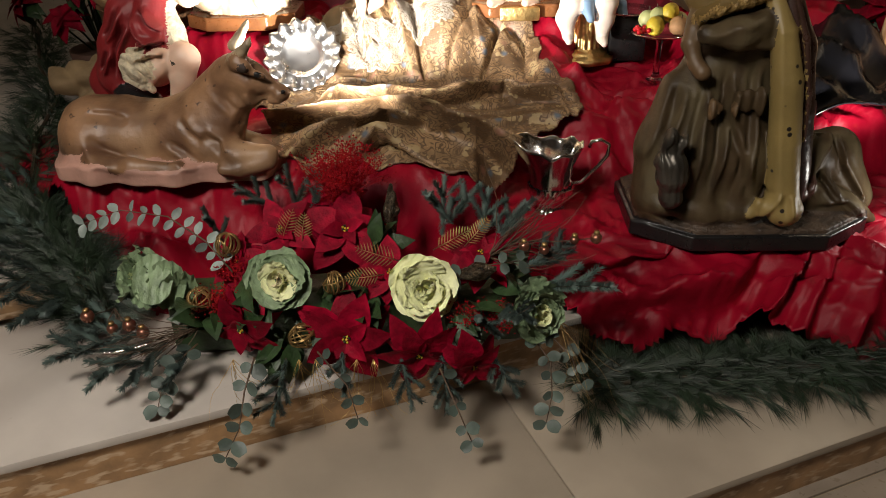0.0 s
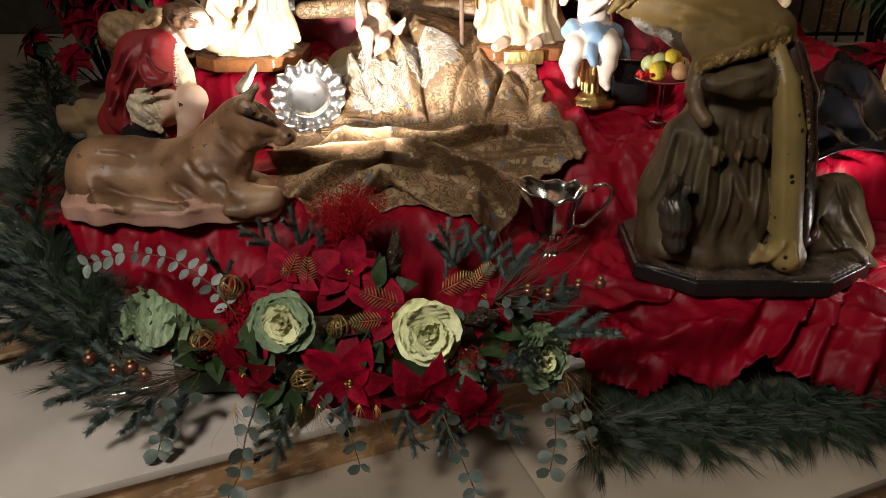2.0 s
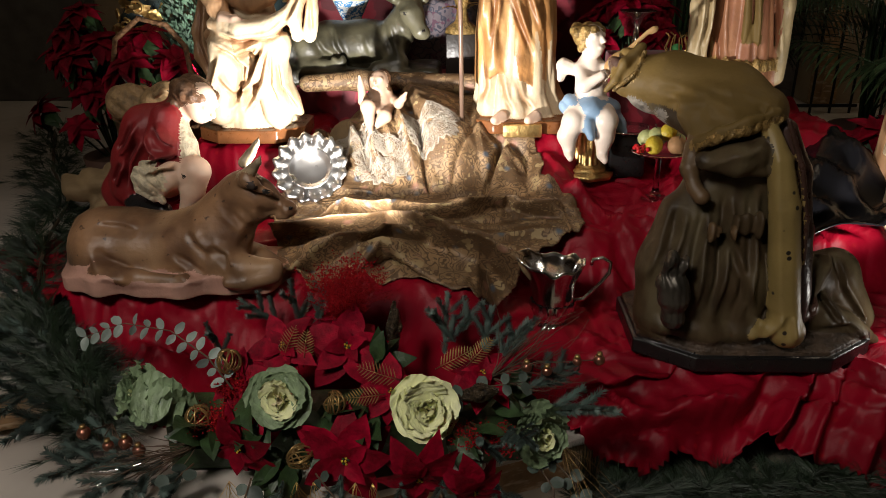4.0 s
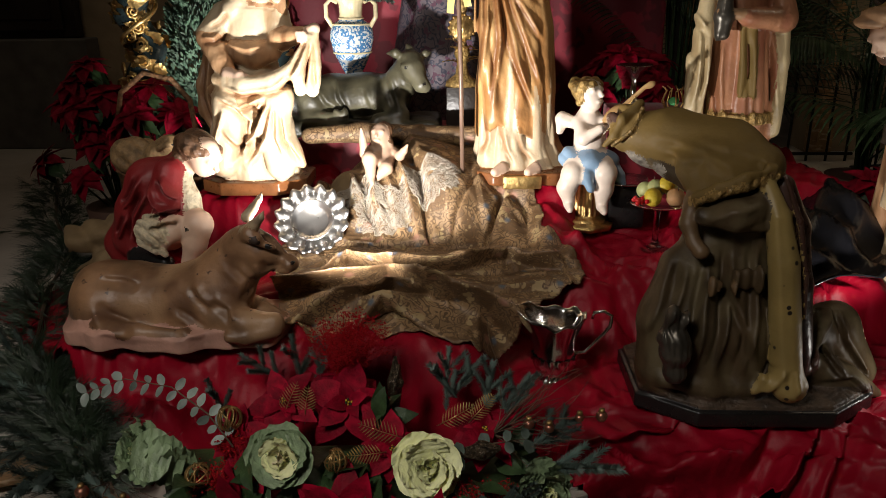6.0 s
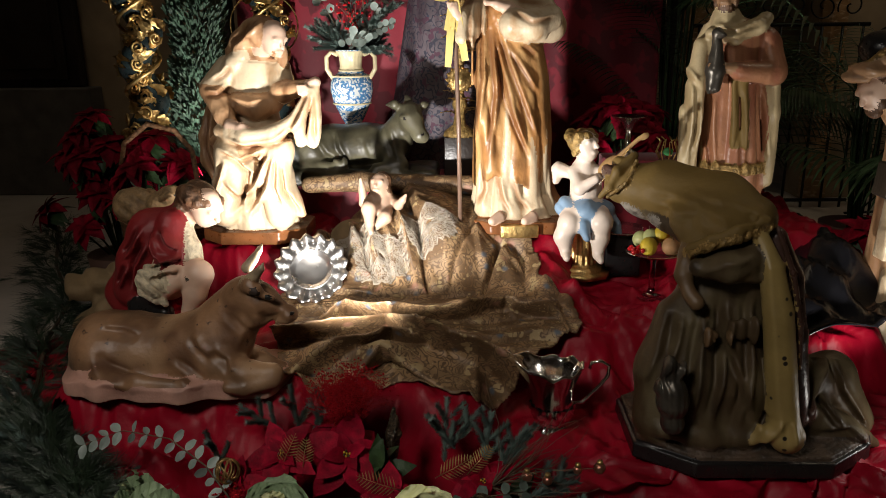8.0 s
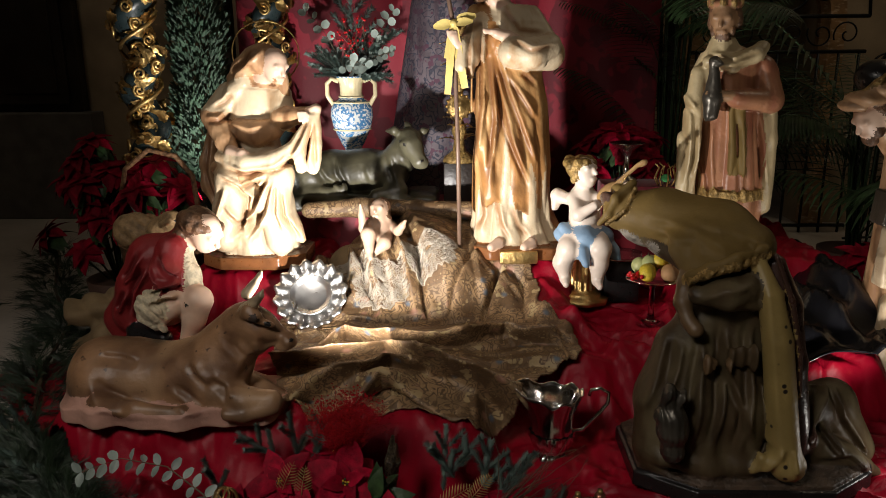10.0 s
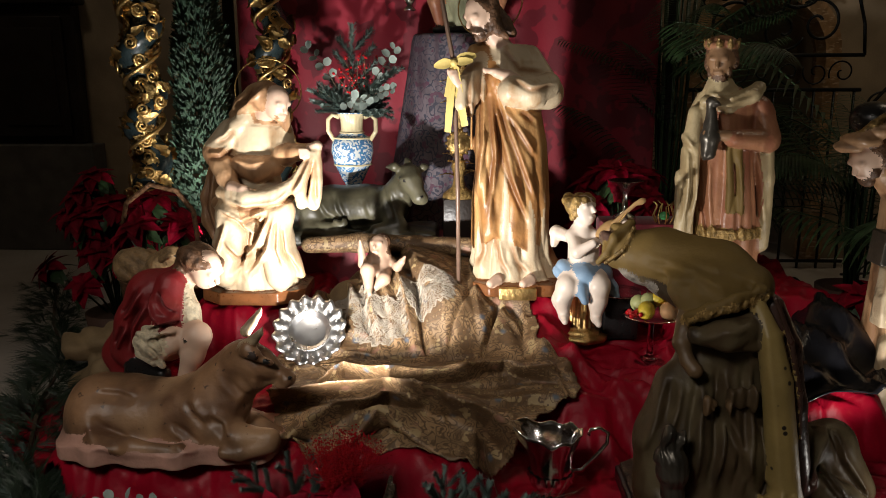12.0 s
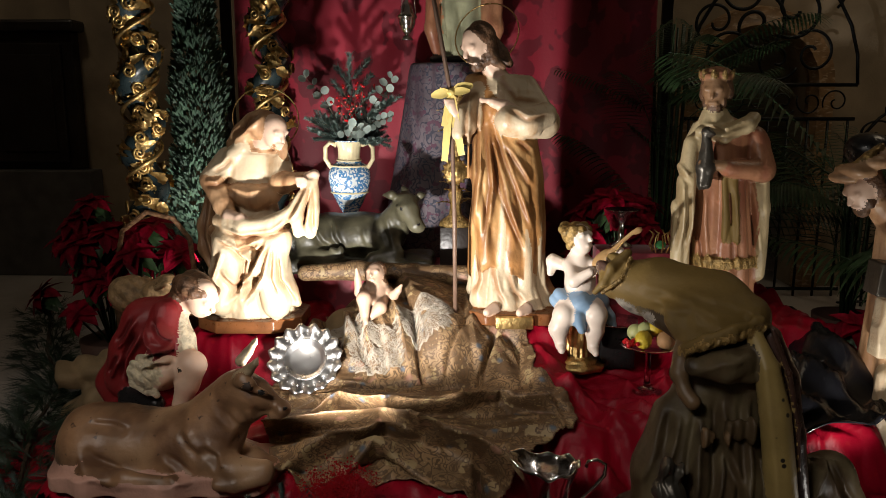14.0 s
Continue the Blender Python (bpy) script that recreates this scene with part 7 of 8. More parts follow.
strands("frosted_twig", (-0.68, 1.52, 0.45), (-0.8, -0.4, -0.2), 0.18, 3, 0.1, 0.15, 0.002, SILVER, "thin silvery frosted twig over the marble step", "twigs")
strands("grass_tuft", (0.29, 1.56, 0.47), (0.35, -0.45, -0.5), 0.24, 16, 0.3, 0.2, 0.001, GOLDPAINT, "tuft of dry golden grass hanging from the flowers", "grass")
for x in (-0.50, -0.34, -0.30, -0.20, -0.16):
    strands("tinsel", (x, 1.47, 0.42), (0, -0.4, -1), 0.17, 7, 0.35, 0.35, 0.0008, GOLD, "thin curly gold tinsel hanging over the step", "tinsel")

# ---- garlands ----
def garland(path, width, tufts, length, label, m=PINE, up=0.5):
    h = Heap()
    P = [Vector(p) for p in path]
    for i in range(tufts):
        t = RND.random() * (len(P) - 1) * 0.999
        a, b = P[int(t)], P[int(t) + 1]
        o = a + (b - a) * (t - int(t))
        side = Vector((0, 0, 1)).cross((b - a).normalized())
        u = RND.gauss(0, 0.45)
        o = o + side * width * u + Vector((0, 0, RND.uniform(0.0, 0.05) * (1.2 - abs(u))))
        d = ((b - a).normalized() * RND.uniform(-0.6, 0.9) + side * (1.2 * u + RND.uniform(-0.5, 0.5)) + Vector((0, 0, RND.uniform(-0.1, up)))).normalized()
        for k in range(20):
            e = (d + Vector((RND.uniform(-1, 1), RND.uniform(-1, 1), RND.uniform(-1, 1))) * 0.42).normalized()
            s = o + d * RND.uniform(0, 0.05)
            tip = s + e * length * RND.uniform(0.6, 1.1) - Vector((0, 0, 0.012))
            tip.z = max(tip.z, float(step_level(tip.x, tip.y)) + 0.004)
            w = e.orthogonal().normalized() * 0.0011
            n = len(h.V)
            h.V += [s - w, s + w, tip]
            h.F.append((n, n + 1, n + 2))
            h.I.append(0)
    h.add(tube([p + Vector((0, 0, 0.012)) for p in P], 0.008, 6), 1)
    ob = new("pine_garland", h.mesh("pine_garland", [m, BARK], False))
    return tagged(ob, label, "garland", "pine garlands", "stuff")


garland([(0.36, 1.66, 0.17), (0.6, 1.68, 0.17), (0.9, 1.72, 0.18), (1.2, 1.72, 0.19), (1.7, 1.78, 0.19)], 0.10, 800, 0.085, "dark pine garland lying along the marble step")
garland([(-0.90, 1.70, 0.36), (-1.02, 1.82, 0.45), (-1.2, 1.98, 0.47), (-1.35, 2.2, 0.47)], 0.12, 800, 0.08, "dark pine garland at the left edge of the cloth")
garland([(-1.42, 2.35, 0.47), (-1.62, 2.8, 0.47), (-1.75, 3.25, 0.47), (-2.1, 3.8, 0.47), (-2.5, 4.6, 0.47)], 0.14, 520, 0.10, "dark pine garland trailing back along the upper floor")
for p, d, k in (((-1.05, 1.80, 0.47), (-0.8, -0.5, 0.1), 1), ((-1.1, 1.9, 0.47), (-0.9, 0.2, 0.2), 3), ((-1.2, 2.05, 0.48), (-0.9, -0.3, 0.2), 1), ((-0.98, 1.75, 0.44), (-0.6, -0.8, 0.1), 0), ((-1.25, 2.2, 0.48), (-0.9, 0.1, 0.2), 1)):
    sprig(p, d, k, 1.3, "blue-green fir sprig lying in the garland", "fir sprigs in the garland")

# ---- silver ----
plate_m = facing((-0.522, 2.745, 0.80), (0.02, -0.78, 0.62), 0.2)
plate = empty("silver_plate", plate_m, "round scalloped silver plate leaning on the brocade", "plate")
V, F = [], []
N = 96
prof = [(0.001, 0.0), (0.055, 0.0), (0.064, 0.003), (0.074, 0.012), (0.082, 0.016), (0.10, 0.014), (0.12, 0.018), (0.135, 0.024), (0.136, 0.020), (0.12, 0.012), (0.08, 0.008), (0.06, -0.006), (0.001, -0.006)]
for r, z in prof:
    for i in range(N):
        a = 6.28318 * i / N
        k = max(0, (r - 0.085) / 0.05)
        V.append(((r + 0.006 * k * math.cos(16 * a)) * math.cos(a), (r + 0.006 * k * math.cos(16 * a)) * math.sin(a), z + 0.006 * k * math.cos(16 * a)))
for j in range(len(prof) - 1):
    for i in range(N):
        F.append((j * N + i, j * N + (i + 1) % N, (j + 1) * N + (i + 1) % N, (j + 1) * N + i))
part("dish", mesh_from("dish", V, F, [PLATESILVER]), None, plate)
part("beaded_ring", mesh_from("beaded_ring", *ring_vf(0.079, 0.003, Matrix.Translation((0, 0, 0.016)), 48), [PLATESILVER]), None, plate)
rim_bead = mesh_from("bead", *sphere_vf(0.0035, (0, 0, 0), 6), [PLATESILVER])
for i in range(32):
    a = 6.28318 * i / 32
    part("bead", rim_bead, None, plate, m=Matrix.Translation((0.104 * math.cos(a), 0.104 * math.sin(a), 0.017)))


def ewer(p):
    e = empty("silver_ewer", p, "polished silver helmet-shaped ewer on the red cloth", "jug")
    V, F = lathe([(0.0005, 0.04), (0.03, 0.042), (0.05, 0.058), (0.060, 0.085), (0.058, 0.12), (0.060, 0.155), (0.070, 0.20), (0.074, 0.215), (0.071, 0.214), (0.066, 0.20), (0.054, 0.16), (0.05, 0.13), (0.052, 0.10), (0.0005, 0.07)], 48)
    W = []
    for x, y, z in V:
        t = max(0, (z - 0.13) / 0.085)
        lip = max(0, -x / 0.07) ** 2 * t
        W.append((x * (1 + 0.15 * t) - 0.045 * lip, y * (1 - 0.25 * lip), z + 0.022 * lip - 0.012 * t * (1 - abs(x) / 0.08) + 0.006 * t * math.sin(9 * math.atan2(y, x))))
    part("body", mesh_from("body", W, F, [SILVER]), None, e)
    part("lower_bowl", lathe_mesh("lower_bowl", [(0.034, 0.036), (0.053, 0.052), (0.063, 0.075), (0.0625, 0.095)], SILVER, 64, 0.035, 14), None, e, "gadrooned silver bowl")
    part("foot", lathe_mesh("foot", [(0.0005, 0.0), (0.05, 0.0), (0.048, 0.01), (0.038, 0.022), (0.032, 0.032), (0.036, 0.042)], SILVER, 64, 0.05, 14), None, e, "fluted silver foot")
    pts = [(0.055, 0, 0.095), (0.085, 0, 0.10), (0.105, 0, 0.125), (0.13, 0, 0.155), (0.15, 0, 0.185), (0.152, 0, 0.215), (0.13, 0, 0.228), (0.105, 0, 0.222), (0.10, 0, 0.205)]
    part("handle", mesh_from("handle", *tube(pts, 0.006, 8, 0.8), [SILVER]), None, e)
    return e


ewer_ob = ewer((0.325, 2.17, 0.452))
ewer_ob.rotation_euler = (0, 0, -0.1)
ewer_ob.scale = (1.1, 1.1, 1.1)

# ---- lace under the infant ----
LAY_X, LAY_Y = np.meshgrid(np.linspace(-0.62, 0.12, 149), np.linspace(2.68, 3.12, 89), indexing="ij")
LAY_Z = brocade_height(LAY_X, LAY_Y)
for k in range(3):
    soft = (LAY_Z + np.roll(LAY_Z, 1, 0) + np.roll(LAY_Z, -1, 0) + np.roll(LAY_Z, 1, 1) + np.roll(LAY_Z, -1, 1)) / 5
    LAY_Z = np.maximum(soft, LAY_Z - 0.004)


def lace_doily(cx, cy, r, spin):
    """Openwork lace that lies on the brocade."""
    h = Heap()
    n = 60

    def lay(us, vs):
        us, vs = np.array(us), np.array(vs)
        x, y = cx + us * math.cos(spin) - vs * math.sin(spin), cy + 0.6 * (us * math.sin(spin) + vs * math.cos(spin))
        z = LAY_Z[np.clip(np.rint((x + 0.62) / 0.005).astype(int), 0, 148), np.clip(np.rint((y - 2.68) / 0.005).astype(int), 0, 88)] + 0.005
        return list(zip(x.tolist(), y.tolist(), z.tolist()))

    rim = []
    for i in range(n + 1):
        a = 6.28318 * i / n
        rr = r * (0.72 + 0.20 * abs(math.sin(3 * a)) + 0.08 * abs(math.sin(15 * a)))
        rim.append((rr * math.cos(a), rr * math.sin(a)))
    for k in (10, 9.5, 8.8, 8, 7.3, 6.4, 5.4, 4.4, 3.4, 2.4, 1.4):
        h.add(tube(lay([x * k / 10 for x, y in rim], [y * k / 10 for x, y in rim]), 0.0022 if k > 9 else 0.0013, 3))
    for i in range(n):
        q = np.array((0.1, 0.3, 0.5, 0.7, 0.85, 1.0))
        h.add(tube(lay(rim[i][0] * q, rim[i][1] * q), 0.0010, 3))
    b = np.array((0, 1.05, 2.1, 3.14, 4.2, 5.2, 6.28))
    for i in range(80):
        a, q = RND.uniform(0, 6.28), math.sqrt(RND.uniform(0.03, 0.75)) * r
        g = RND.uniform(0.004, 0.009)
        h.add(tube(lay(q * math.cos(a) + g * np.cos(b), q * math.sin(a) + g * np.sin(b)), 0.0019, 3))
    ob = new("lace_doily", h.mesh("lace_doily", [LACE]))
    return tagged(ob, "white openwork lace doily spread on the brocade", "lace", "lace doilies")


lace_doily(-0.42, 2.94, 0.135, 0.3)
lace_doily(-0.27, 2.85, 0.12, 1.2)
lace_doily(-0.09, 2.94, 0.13, 2.0)
# rolled cloth behind the infant
C = Carve(0.009)
C.line([(-0.62, 3.26, 1.02), (-0.4, 3.27, 1.03), (-0.15, 3.27, 1.02), (0.08, 3.24, 1.02)], [0.035, 0.042, 0.04, 0.042], 0, 0.02)
C.thing("rolled_cloth", [BROCADE], pose(0, 0, 0), "rolled brocade bolster behind the infant", "cloth")
C = Carve(0.01)
C.line([(-0.42, 3.12, 0.80), (-0.13, 3.12, 0.82), (0.12, 3.12, 0.80)], [0.10, 0.12, 0.10], 0, 0.03)
C.thing("manger_mound", [KRAFT], pose(0, 0, 0), "straw coloured mound under the brocade", "manger")

# ---- halos, staff and ribbon ----
def halo(c, r, d):
    ob = new("halo", mesh_from("halo", *ring_vf(r, 0.0028, facing(c, d, 0), 40), [GOLD]))
    return tagged(ob, "thin gilded wire halo above the statue", "halo", "halos")


halo((-0.722, 3.09, 1.685), 0.128, (0.25, -0.9, 0.3))
halo((0.155, 3.24, 2.02), 0.135, (-0.35, -0.9, 0.35))
staff = empty("walking_staff", (0.035, 2.98, 0.925), "thin wooden staff tied with a yellow ribbon", "staff")
part("rod", mesh_from("rod", *tube([(0, 0, 0), (-0.005, 0, 0.4), (-0.02, 0, 0.85), (-0.11, 0, 1.33)], 0.0085, 8), [mat("grey_brown_rod", (0.16, 0.10, 0.07), 0.4)]), None, staff)
h = Heap()
knot = Vector((-0.02, -0.014, 0.862))
for d, L, w in (((0.9, -0.1, 0.35), 0.085, 0.022), ((-0.8, -0.1, -0.1), 0.075, 0.020), ((0.75, -0.2, 0.1), 0.07, 0.016)):
    h.add(leaf(L, w, 8, 0.25, 0.25, 0.8, 0.1, 0, 0.1), 0, along(knot, d, (0, -1, 0.2)))
for d, L, w in (((-0.10, -0.05, -1), 0.26, 0.015), ((0.17, -0.06, -1), 0.24, 0.016), ((-0.22, -0.05, -1), 0.13, 0.013)):
    h.add(leaf(L, w, 12, 0.05, 0.15, 0.35, 0.16, 0, 0.25, 0.5), 0, along(knot, d, (0, -1, 0), 12))
h.add(sphere_vf(0.015, tuple(knot), 8))
rb = part("ribbon", h.mesh("ribbon", [YELLOWRIBBON]), None, staff, "pale yellow ribbon bow")

gb = new("gilded_block", from_bm(box_bm(0.15, 0.06, 0.05, 0.006), "gilded_block", GOLD))
gb.location = (0.269, 2.965, 0.894)
tagged(gb, "small gilded block under the standing statue's base", "block")

# ---- gilded stool of the putto ----
stool = empty("gilded_column_stool", (0.525, 2.965, 0.715), "small gilded fluted column on stepped octagonal base", "column")
part("shaft", lathe_mesh("shaft", [(0.055, 0.045), (0.052, 0.06), (0.05, 0.20), (0.056, 0.215), (0.062, 0.23), (0.001, 0.232)], GOLD, 96, 0.05, 14), None, stool)
part("base", lathe_mesh("base", [(0.001, 0.0), (0.115, 0.0), (0.115, 0.018), (0.085, 0.022), (0.085, 0.032), (0.066, 0.04), (0.06, 0.05)], GOLD, 8), None, stool)

# ---- fruit stand ----
fs = (0.765, 2.80, 0.672)
st = empty("glass_fruit_stand", fs, "clear glass cake stand on the red cloth", "stand")
part("plate", lathe_mesh("plate", [(0.001, 0.178), (0.08, 0.18), (0.105, 0.188), (0.107, 0.184), (0.08, 0.174), (0.001, 0.172)], GLASS, 40), None, st)
part("stem", lathe_mesh("stem", [(0.001, 0.0), (0.058, 0.0), (0.056, 0.006), (0.02, 0.014), (0.011, 0.04), (0.012, 0.09), (0.01, 0.14), (0.02, 0.172), (0.001, 0.173)], GLASS, 32), None, st)


def fruit(name, p, r, m, sz, label, tip=False):
    e = empty(name, p, label, "fruit", "fruits on the glass stand")
    pr = [(max(1e-4, r * math.sin(math.pi * i / 14)), -r * sz * math.cos(math.pi * i / 14)) for i in range(15)]
    if tip:
        pr = pr[:-1] + [(r * 0.16, r * sz * 1.05), (r * 0.08, r * sz * 1.15), (1e-4, r * sz * 1.17)]
    part("flesh", lathe_mesh("flesh", pr, m, 20), None, e)
    part("stalk", mesh_from("stalk", *tube([(0, 0, r * sz * 0.96), (0.003, 0, r * sz + 0.014)], 0.002, 5), [BARK]), None, e)
    e.rotation_euler = (RND.uniform(-0.5, 0.5), RND.uniform(0.6, 1.4) if tip else RND.uniform(-0.4, 0.4), RND.uniform(0, 3))
    return e


fruit("lemon", (0.735, 2.765, 0.885), 0.032, LEMON, 1.2, "ripe yellow lemon lying on the glass stand", True)
fruit("peach", (0.815, 2.755, 0.887), 0.035, PEACH, 0.95, "ripe orange-pink peach lying on the glass stand")
fruit("lemon", (0.79, 2.80, 0.925), 0.03, LEMON, 1.2, "ripe yellow lemon lying on the glass stand", True)
fruit("pear", (0.755, 2.81, 0.905), 0.034, PEAR, 1.1, "ripe pale green pear lying on the glass stand")
fruit("pear", (0.72, 2.83, 0.895), 0.032, PEAR, 1.0, "ripe pale green pear lying on the glass stand")
fruit("apple", (0.83, 2.83, 0.89), 0.034, PEAR, 0.9, "ripe pale green apple lying on the glass stand")
h = Heap()
for i in range(12):
    h.add(sphere_vf(0.009, (0.69 + RND.uniform(-0.02, 0.02), 2.76 + RND.uniform(-0.03, 0.03), 0.866 + RND.uniform(0, 0.016)), 6))
tagged(new("berries", h.mesh("berries", [BERRY])), "small bunch of red berries hanging over the glass rim", "fruit")

# ---- maiolica vase with greenery, and what carries it ----
ob = new("covered_stand", from_bm(box_bm(1.1, 0.62, 0.55, 0.01), "covered_stand", DAMASK))
ob.location = (-0.42, 3.66, 0.45 + 0.275)
tagged(ob, "low stand covered with dark red cloth", "stand")
ob = new("vase_plinth", from_bm(box_bm(0.26, 0.22, 0.163, 0.008), "vase_plinth", DAMASK))
ob.location = (-0.47, 3.76, 1.0815)
tagged(ob, "small red covered plinth under the vase", "stand")
vase = empty("maiolica_vase", Matrix.Translation((-0.485, 3.72, 1.165)) @ Matrix.Scale(1.09, 4), "blue and white maiolica vase with two cream handles", "vase")
part("body", lathe_mesh("body", [(0.001, 0), (0.048, 0), (0.05, 0.012), (0.03, 0.03), (0.032, 0.05), (0.055, 0.09), (0.082, 0.15), (0.093, 0.20), (0.092, 0.235), (0.075, 0.265), (0.052, 0.28), (0.046, 0.30), (0.048, 0.34), (0.062, 0.368), (0.066, 0.372), (0.060, 0.372), (0.042, 0.34), (0.04, 0.30), (0.001, 0.28)], MAIOLICA, 40), None, vase)
for z, r in ((0.262, 0.079), (0.145, 0.082), (0.285, 0.053)):
    part("band", mesh_from("band", *ring_vf(r, 0.004, Matrix.Translation((0, 0, z)), 40), [CERAMIC]), None, vase, "ochre glazed band")
part("neck_glaze", lathe_mesh("neck_glaze", [(0.0535, 0.283), (0.0475, 0.30), (0.0495, 0.34), (0.063, 0.366)], CERAMIC, 48, 0.02, 16), None, vase, "cream ribbed neck")
for s in (-1, 1):
    part("handle", mesh_from("handle", *tube([(s * 0.08, 0, 0.25), (s * 0.105, 0, 0.29), (s * 0.105, 0, 0.34), (s * 0.085, 0, 0.362), (s * 0.055, 0, 0.35)], 0.010, 8), [CERAMIC]), None, vase, "cream glazed handle")
for i in range(20):
    a = RND.uniform(0, 6.28)
    d = (0.8 * math.cos(a), 0.35 * math.sin(a) - 0.15, RND.uniform(-0.15, 1.0))
    sprig((-0.485 + 0.02 * math.cos(a), 3.72, 1.57), d, i % 4, RND.uniform(0.9, 1.2), "spruce sprig standing in the maiolica vase", "sprigs in the vase")
sprig((-0.47, 3.71, 1.62), (0.05, -0.05, 1), 1, 1.75, "tall spruce tip standing in the maiolica vase", "sprigs in the vase")
sprig((-0.45, 3.71, 1.62), (0.7, -0.1, 0.6), 1, 1.3, "spruce sprig standing in the maiolica vase", "sprigs in the vase")
for pts in ([(-0.49, 3.71, 1.58), (-0.55, 3.66, 1.70), (-0.60, 3.62, 1.80), (-0.66, 3.60, 1.86)], [(-0.46, 3.70, 1.58), (-0.36, 3.65, 1.66), (-0.28, 3.62, 1.68)], [(-0.46, 3.70, 1.58), (-0.34, 3.66, 1.76), (-0.27, 3.64, 1.86)], [(-0.48, 3.68, 1.58), (-0.44, 3.62, 1.64), (-0.40, 3.60, 1.62)]):
    eucalyptus(pts, 6, 1.05, True, False, "pale eucalyptus spray standing in the vase")
h = Heap()
for i in range(9):
    P = wiggly((-0.44, 3.70, 1.60), (RND.uniform(-0.6, 0.6), -0.2, 1), 0.24, 5, 0.3, RND)
    h.add(tube(P, 0.002, 4), 1)
    for q in P[2:]:
        for k in range(2):
            h.add(sphere_vf(0.006, tuple(q + Vector((RND.uniform(-1, 1), RND.uniform(-1, 1), RND.uniform(-1, 1))) * 0.012), 5))
tagged(new("berry_branch", h.mesh("berry_branch", [BERRY, BARK])), "red berry branches standing in the vase", "greenery")

# ---- draped pedestal, reliquary, hanging censer ----
C = Carve(0.01)
C.robe([(0.47, -0.10, 3.93, 0.36, 0.26), (0.95, -0.07, 3.93, 0.29, 0.22), (1.4, -0.05, 3.93, 0.225, 0.19), (1.9, -0.02, 3.93, 0.185, 0.165), (1.94, -0.02, 3.93, 0.175, 0.155)], 0, 0.01, (0.016, 7, 3), 0.01)
C.thing("draped_pedestal", [PAISLEY], pose(0, 0, 0), "tall pedestal draped with grey and violet paisley cloth", "pedestal")


def reliquary(p):
    e = empty("gilded_reliquary", p, "tall ornate gilded candlestick with round medallion", "candlestick")
    part("shaft", lathe_mesh("shaft", [(0.001, 0), (0.075, 0), (0.07, 0.02), (0.03, 0.05), (0.022, 0.10), (0.035, 0.14), (0.018, 0.19), (0.016, 0.30), (0.028, 0.34), (0.016, 0.38), (0.015, 0.46), (0.03, 0.50), (0.02, 0.54), (0.035, 0.58), (0.03, 0.62), (0.001, 0.63)], GOLDBRAID, 24), None, e)
    md = part("medallion", lathe_mesh("medallion", [(0.001, -0.012), (0.05, -0.012), (0.055, 0.0), (0.05, 0.012), (0.035, 0.01), (0.03, 0.016), (0.001, 0.02)], GOLD, 32, 0.04, 12), None, e, m=Matrix.Translation((0, -0.03, 0.25)) @ pose(0, 0, 0, 90))
    bead = mesh_from("bead", *sphere_vf(0.008, (0, 0, 0), 6), [GOLD])
    for i in range(14):
        a = 6.28 * i / 14
        part("bead", bead, None, md, m=Matrix.Translation((0.055 * math.cos(a), 0.055 * math.sin(a), 0.004)))
    for i in range(26):
        a, z = RND.uniform(0, 6.28), RND.choice((0.36, 0.42, 0.47, 0.53, 0.58, 0.10, 0.16)) + RND.uniform(-0.02, 0.02)
        part("acanthus_leaf", ACANTHUS[i % 2], None, e, m=Matrix.Translation((0.02 * math.cos(a), 0.02 * math.sin(a), z)) @ rot(math.degrees(a), -50) @ Matrix.Scale(0.75, 4))
    return e


ACANTHUS = [mesh_from("acanthus_leaf", *leaf(0.07, 0.024, 8, c, 0.35, 0.7, 0.35), [GOLD]) for c in (0.5, 0.9)]
reliquary((0.03, 3.50, 1.195))
ob = new("reliquary_stand", from_bm(box_bm(0.14, 0.12, 0.2, 0.006), "reliquary_stand", DARKWOOD))
ob.location = (0.03, 3.50, 1.095)
tagged(ob, "dark wooden block under the gilded candlestick", "stand")
cz = (-0.216, 3.9, 2.05)
ce = empty("hanging_censer", cz, "small silver censer hanging on thin chains", "censer")
part("bowl", lathe_mesh("bowl", [(0.001, 0), (0.032, 0), (0.028, 0.01), (0.01, 0.025), (0.03, 0.05), (0.042, 0.075), (0.042, 0.10), (0.05, 0.105), (0.05, 0.115), (0.036, 0.13), (0.03, 0.16), (0.012, 0.185), (0.001, 0.2)], SILVER, 24, 0.03, 8), None, ce)
for i in range(3):
    a = 2.1 * i
    part("chain", mesh_from("chain", *tube([(0.045 * math.cos(a), 0.045 * math.sin(a), 0.11), (0.012 * math.cos(a), 0.012 * math.sin(a), 0.5), (0, 0, 0.98)], 0.003, 5), [SILVER]), None, ce)

# ---- crimson damask hanging ----
nx, nz = 220, 12
V, F = [], []
for i in range(nx + 1):
    for j in range(nz + 1):
        x, z = -1.14 + 2.2 * i / nx, 0.45 + 2.65 * j / nz
        V.append((x, 4.16 + 0.012 * math.sin(11 * x + 1.5 * math.sin(4 * x)) + 0.006 * math.sin(27 * x + z), z))
for i in range(nx):
    for j in range(nz):
        a = i * (nz + 1) + j
        F.append((a, a + nz + 1, a + nz + 2, a + 1))
hang = empty("damask_hanging", (0, 0, 0), "deep crimson damask hanging behind the nativity", "curtain")
cl = part("cloth", mesh_from("cloth", V, F, [DAMASK]), None, hang)
so = cl.modifiers.new("thickness", "SOLIDIFY")
so.thickness = 0.006
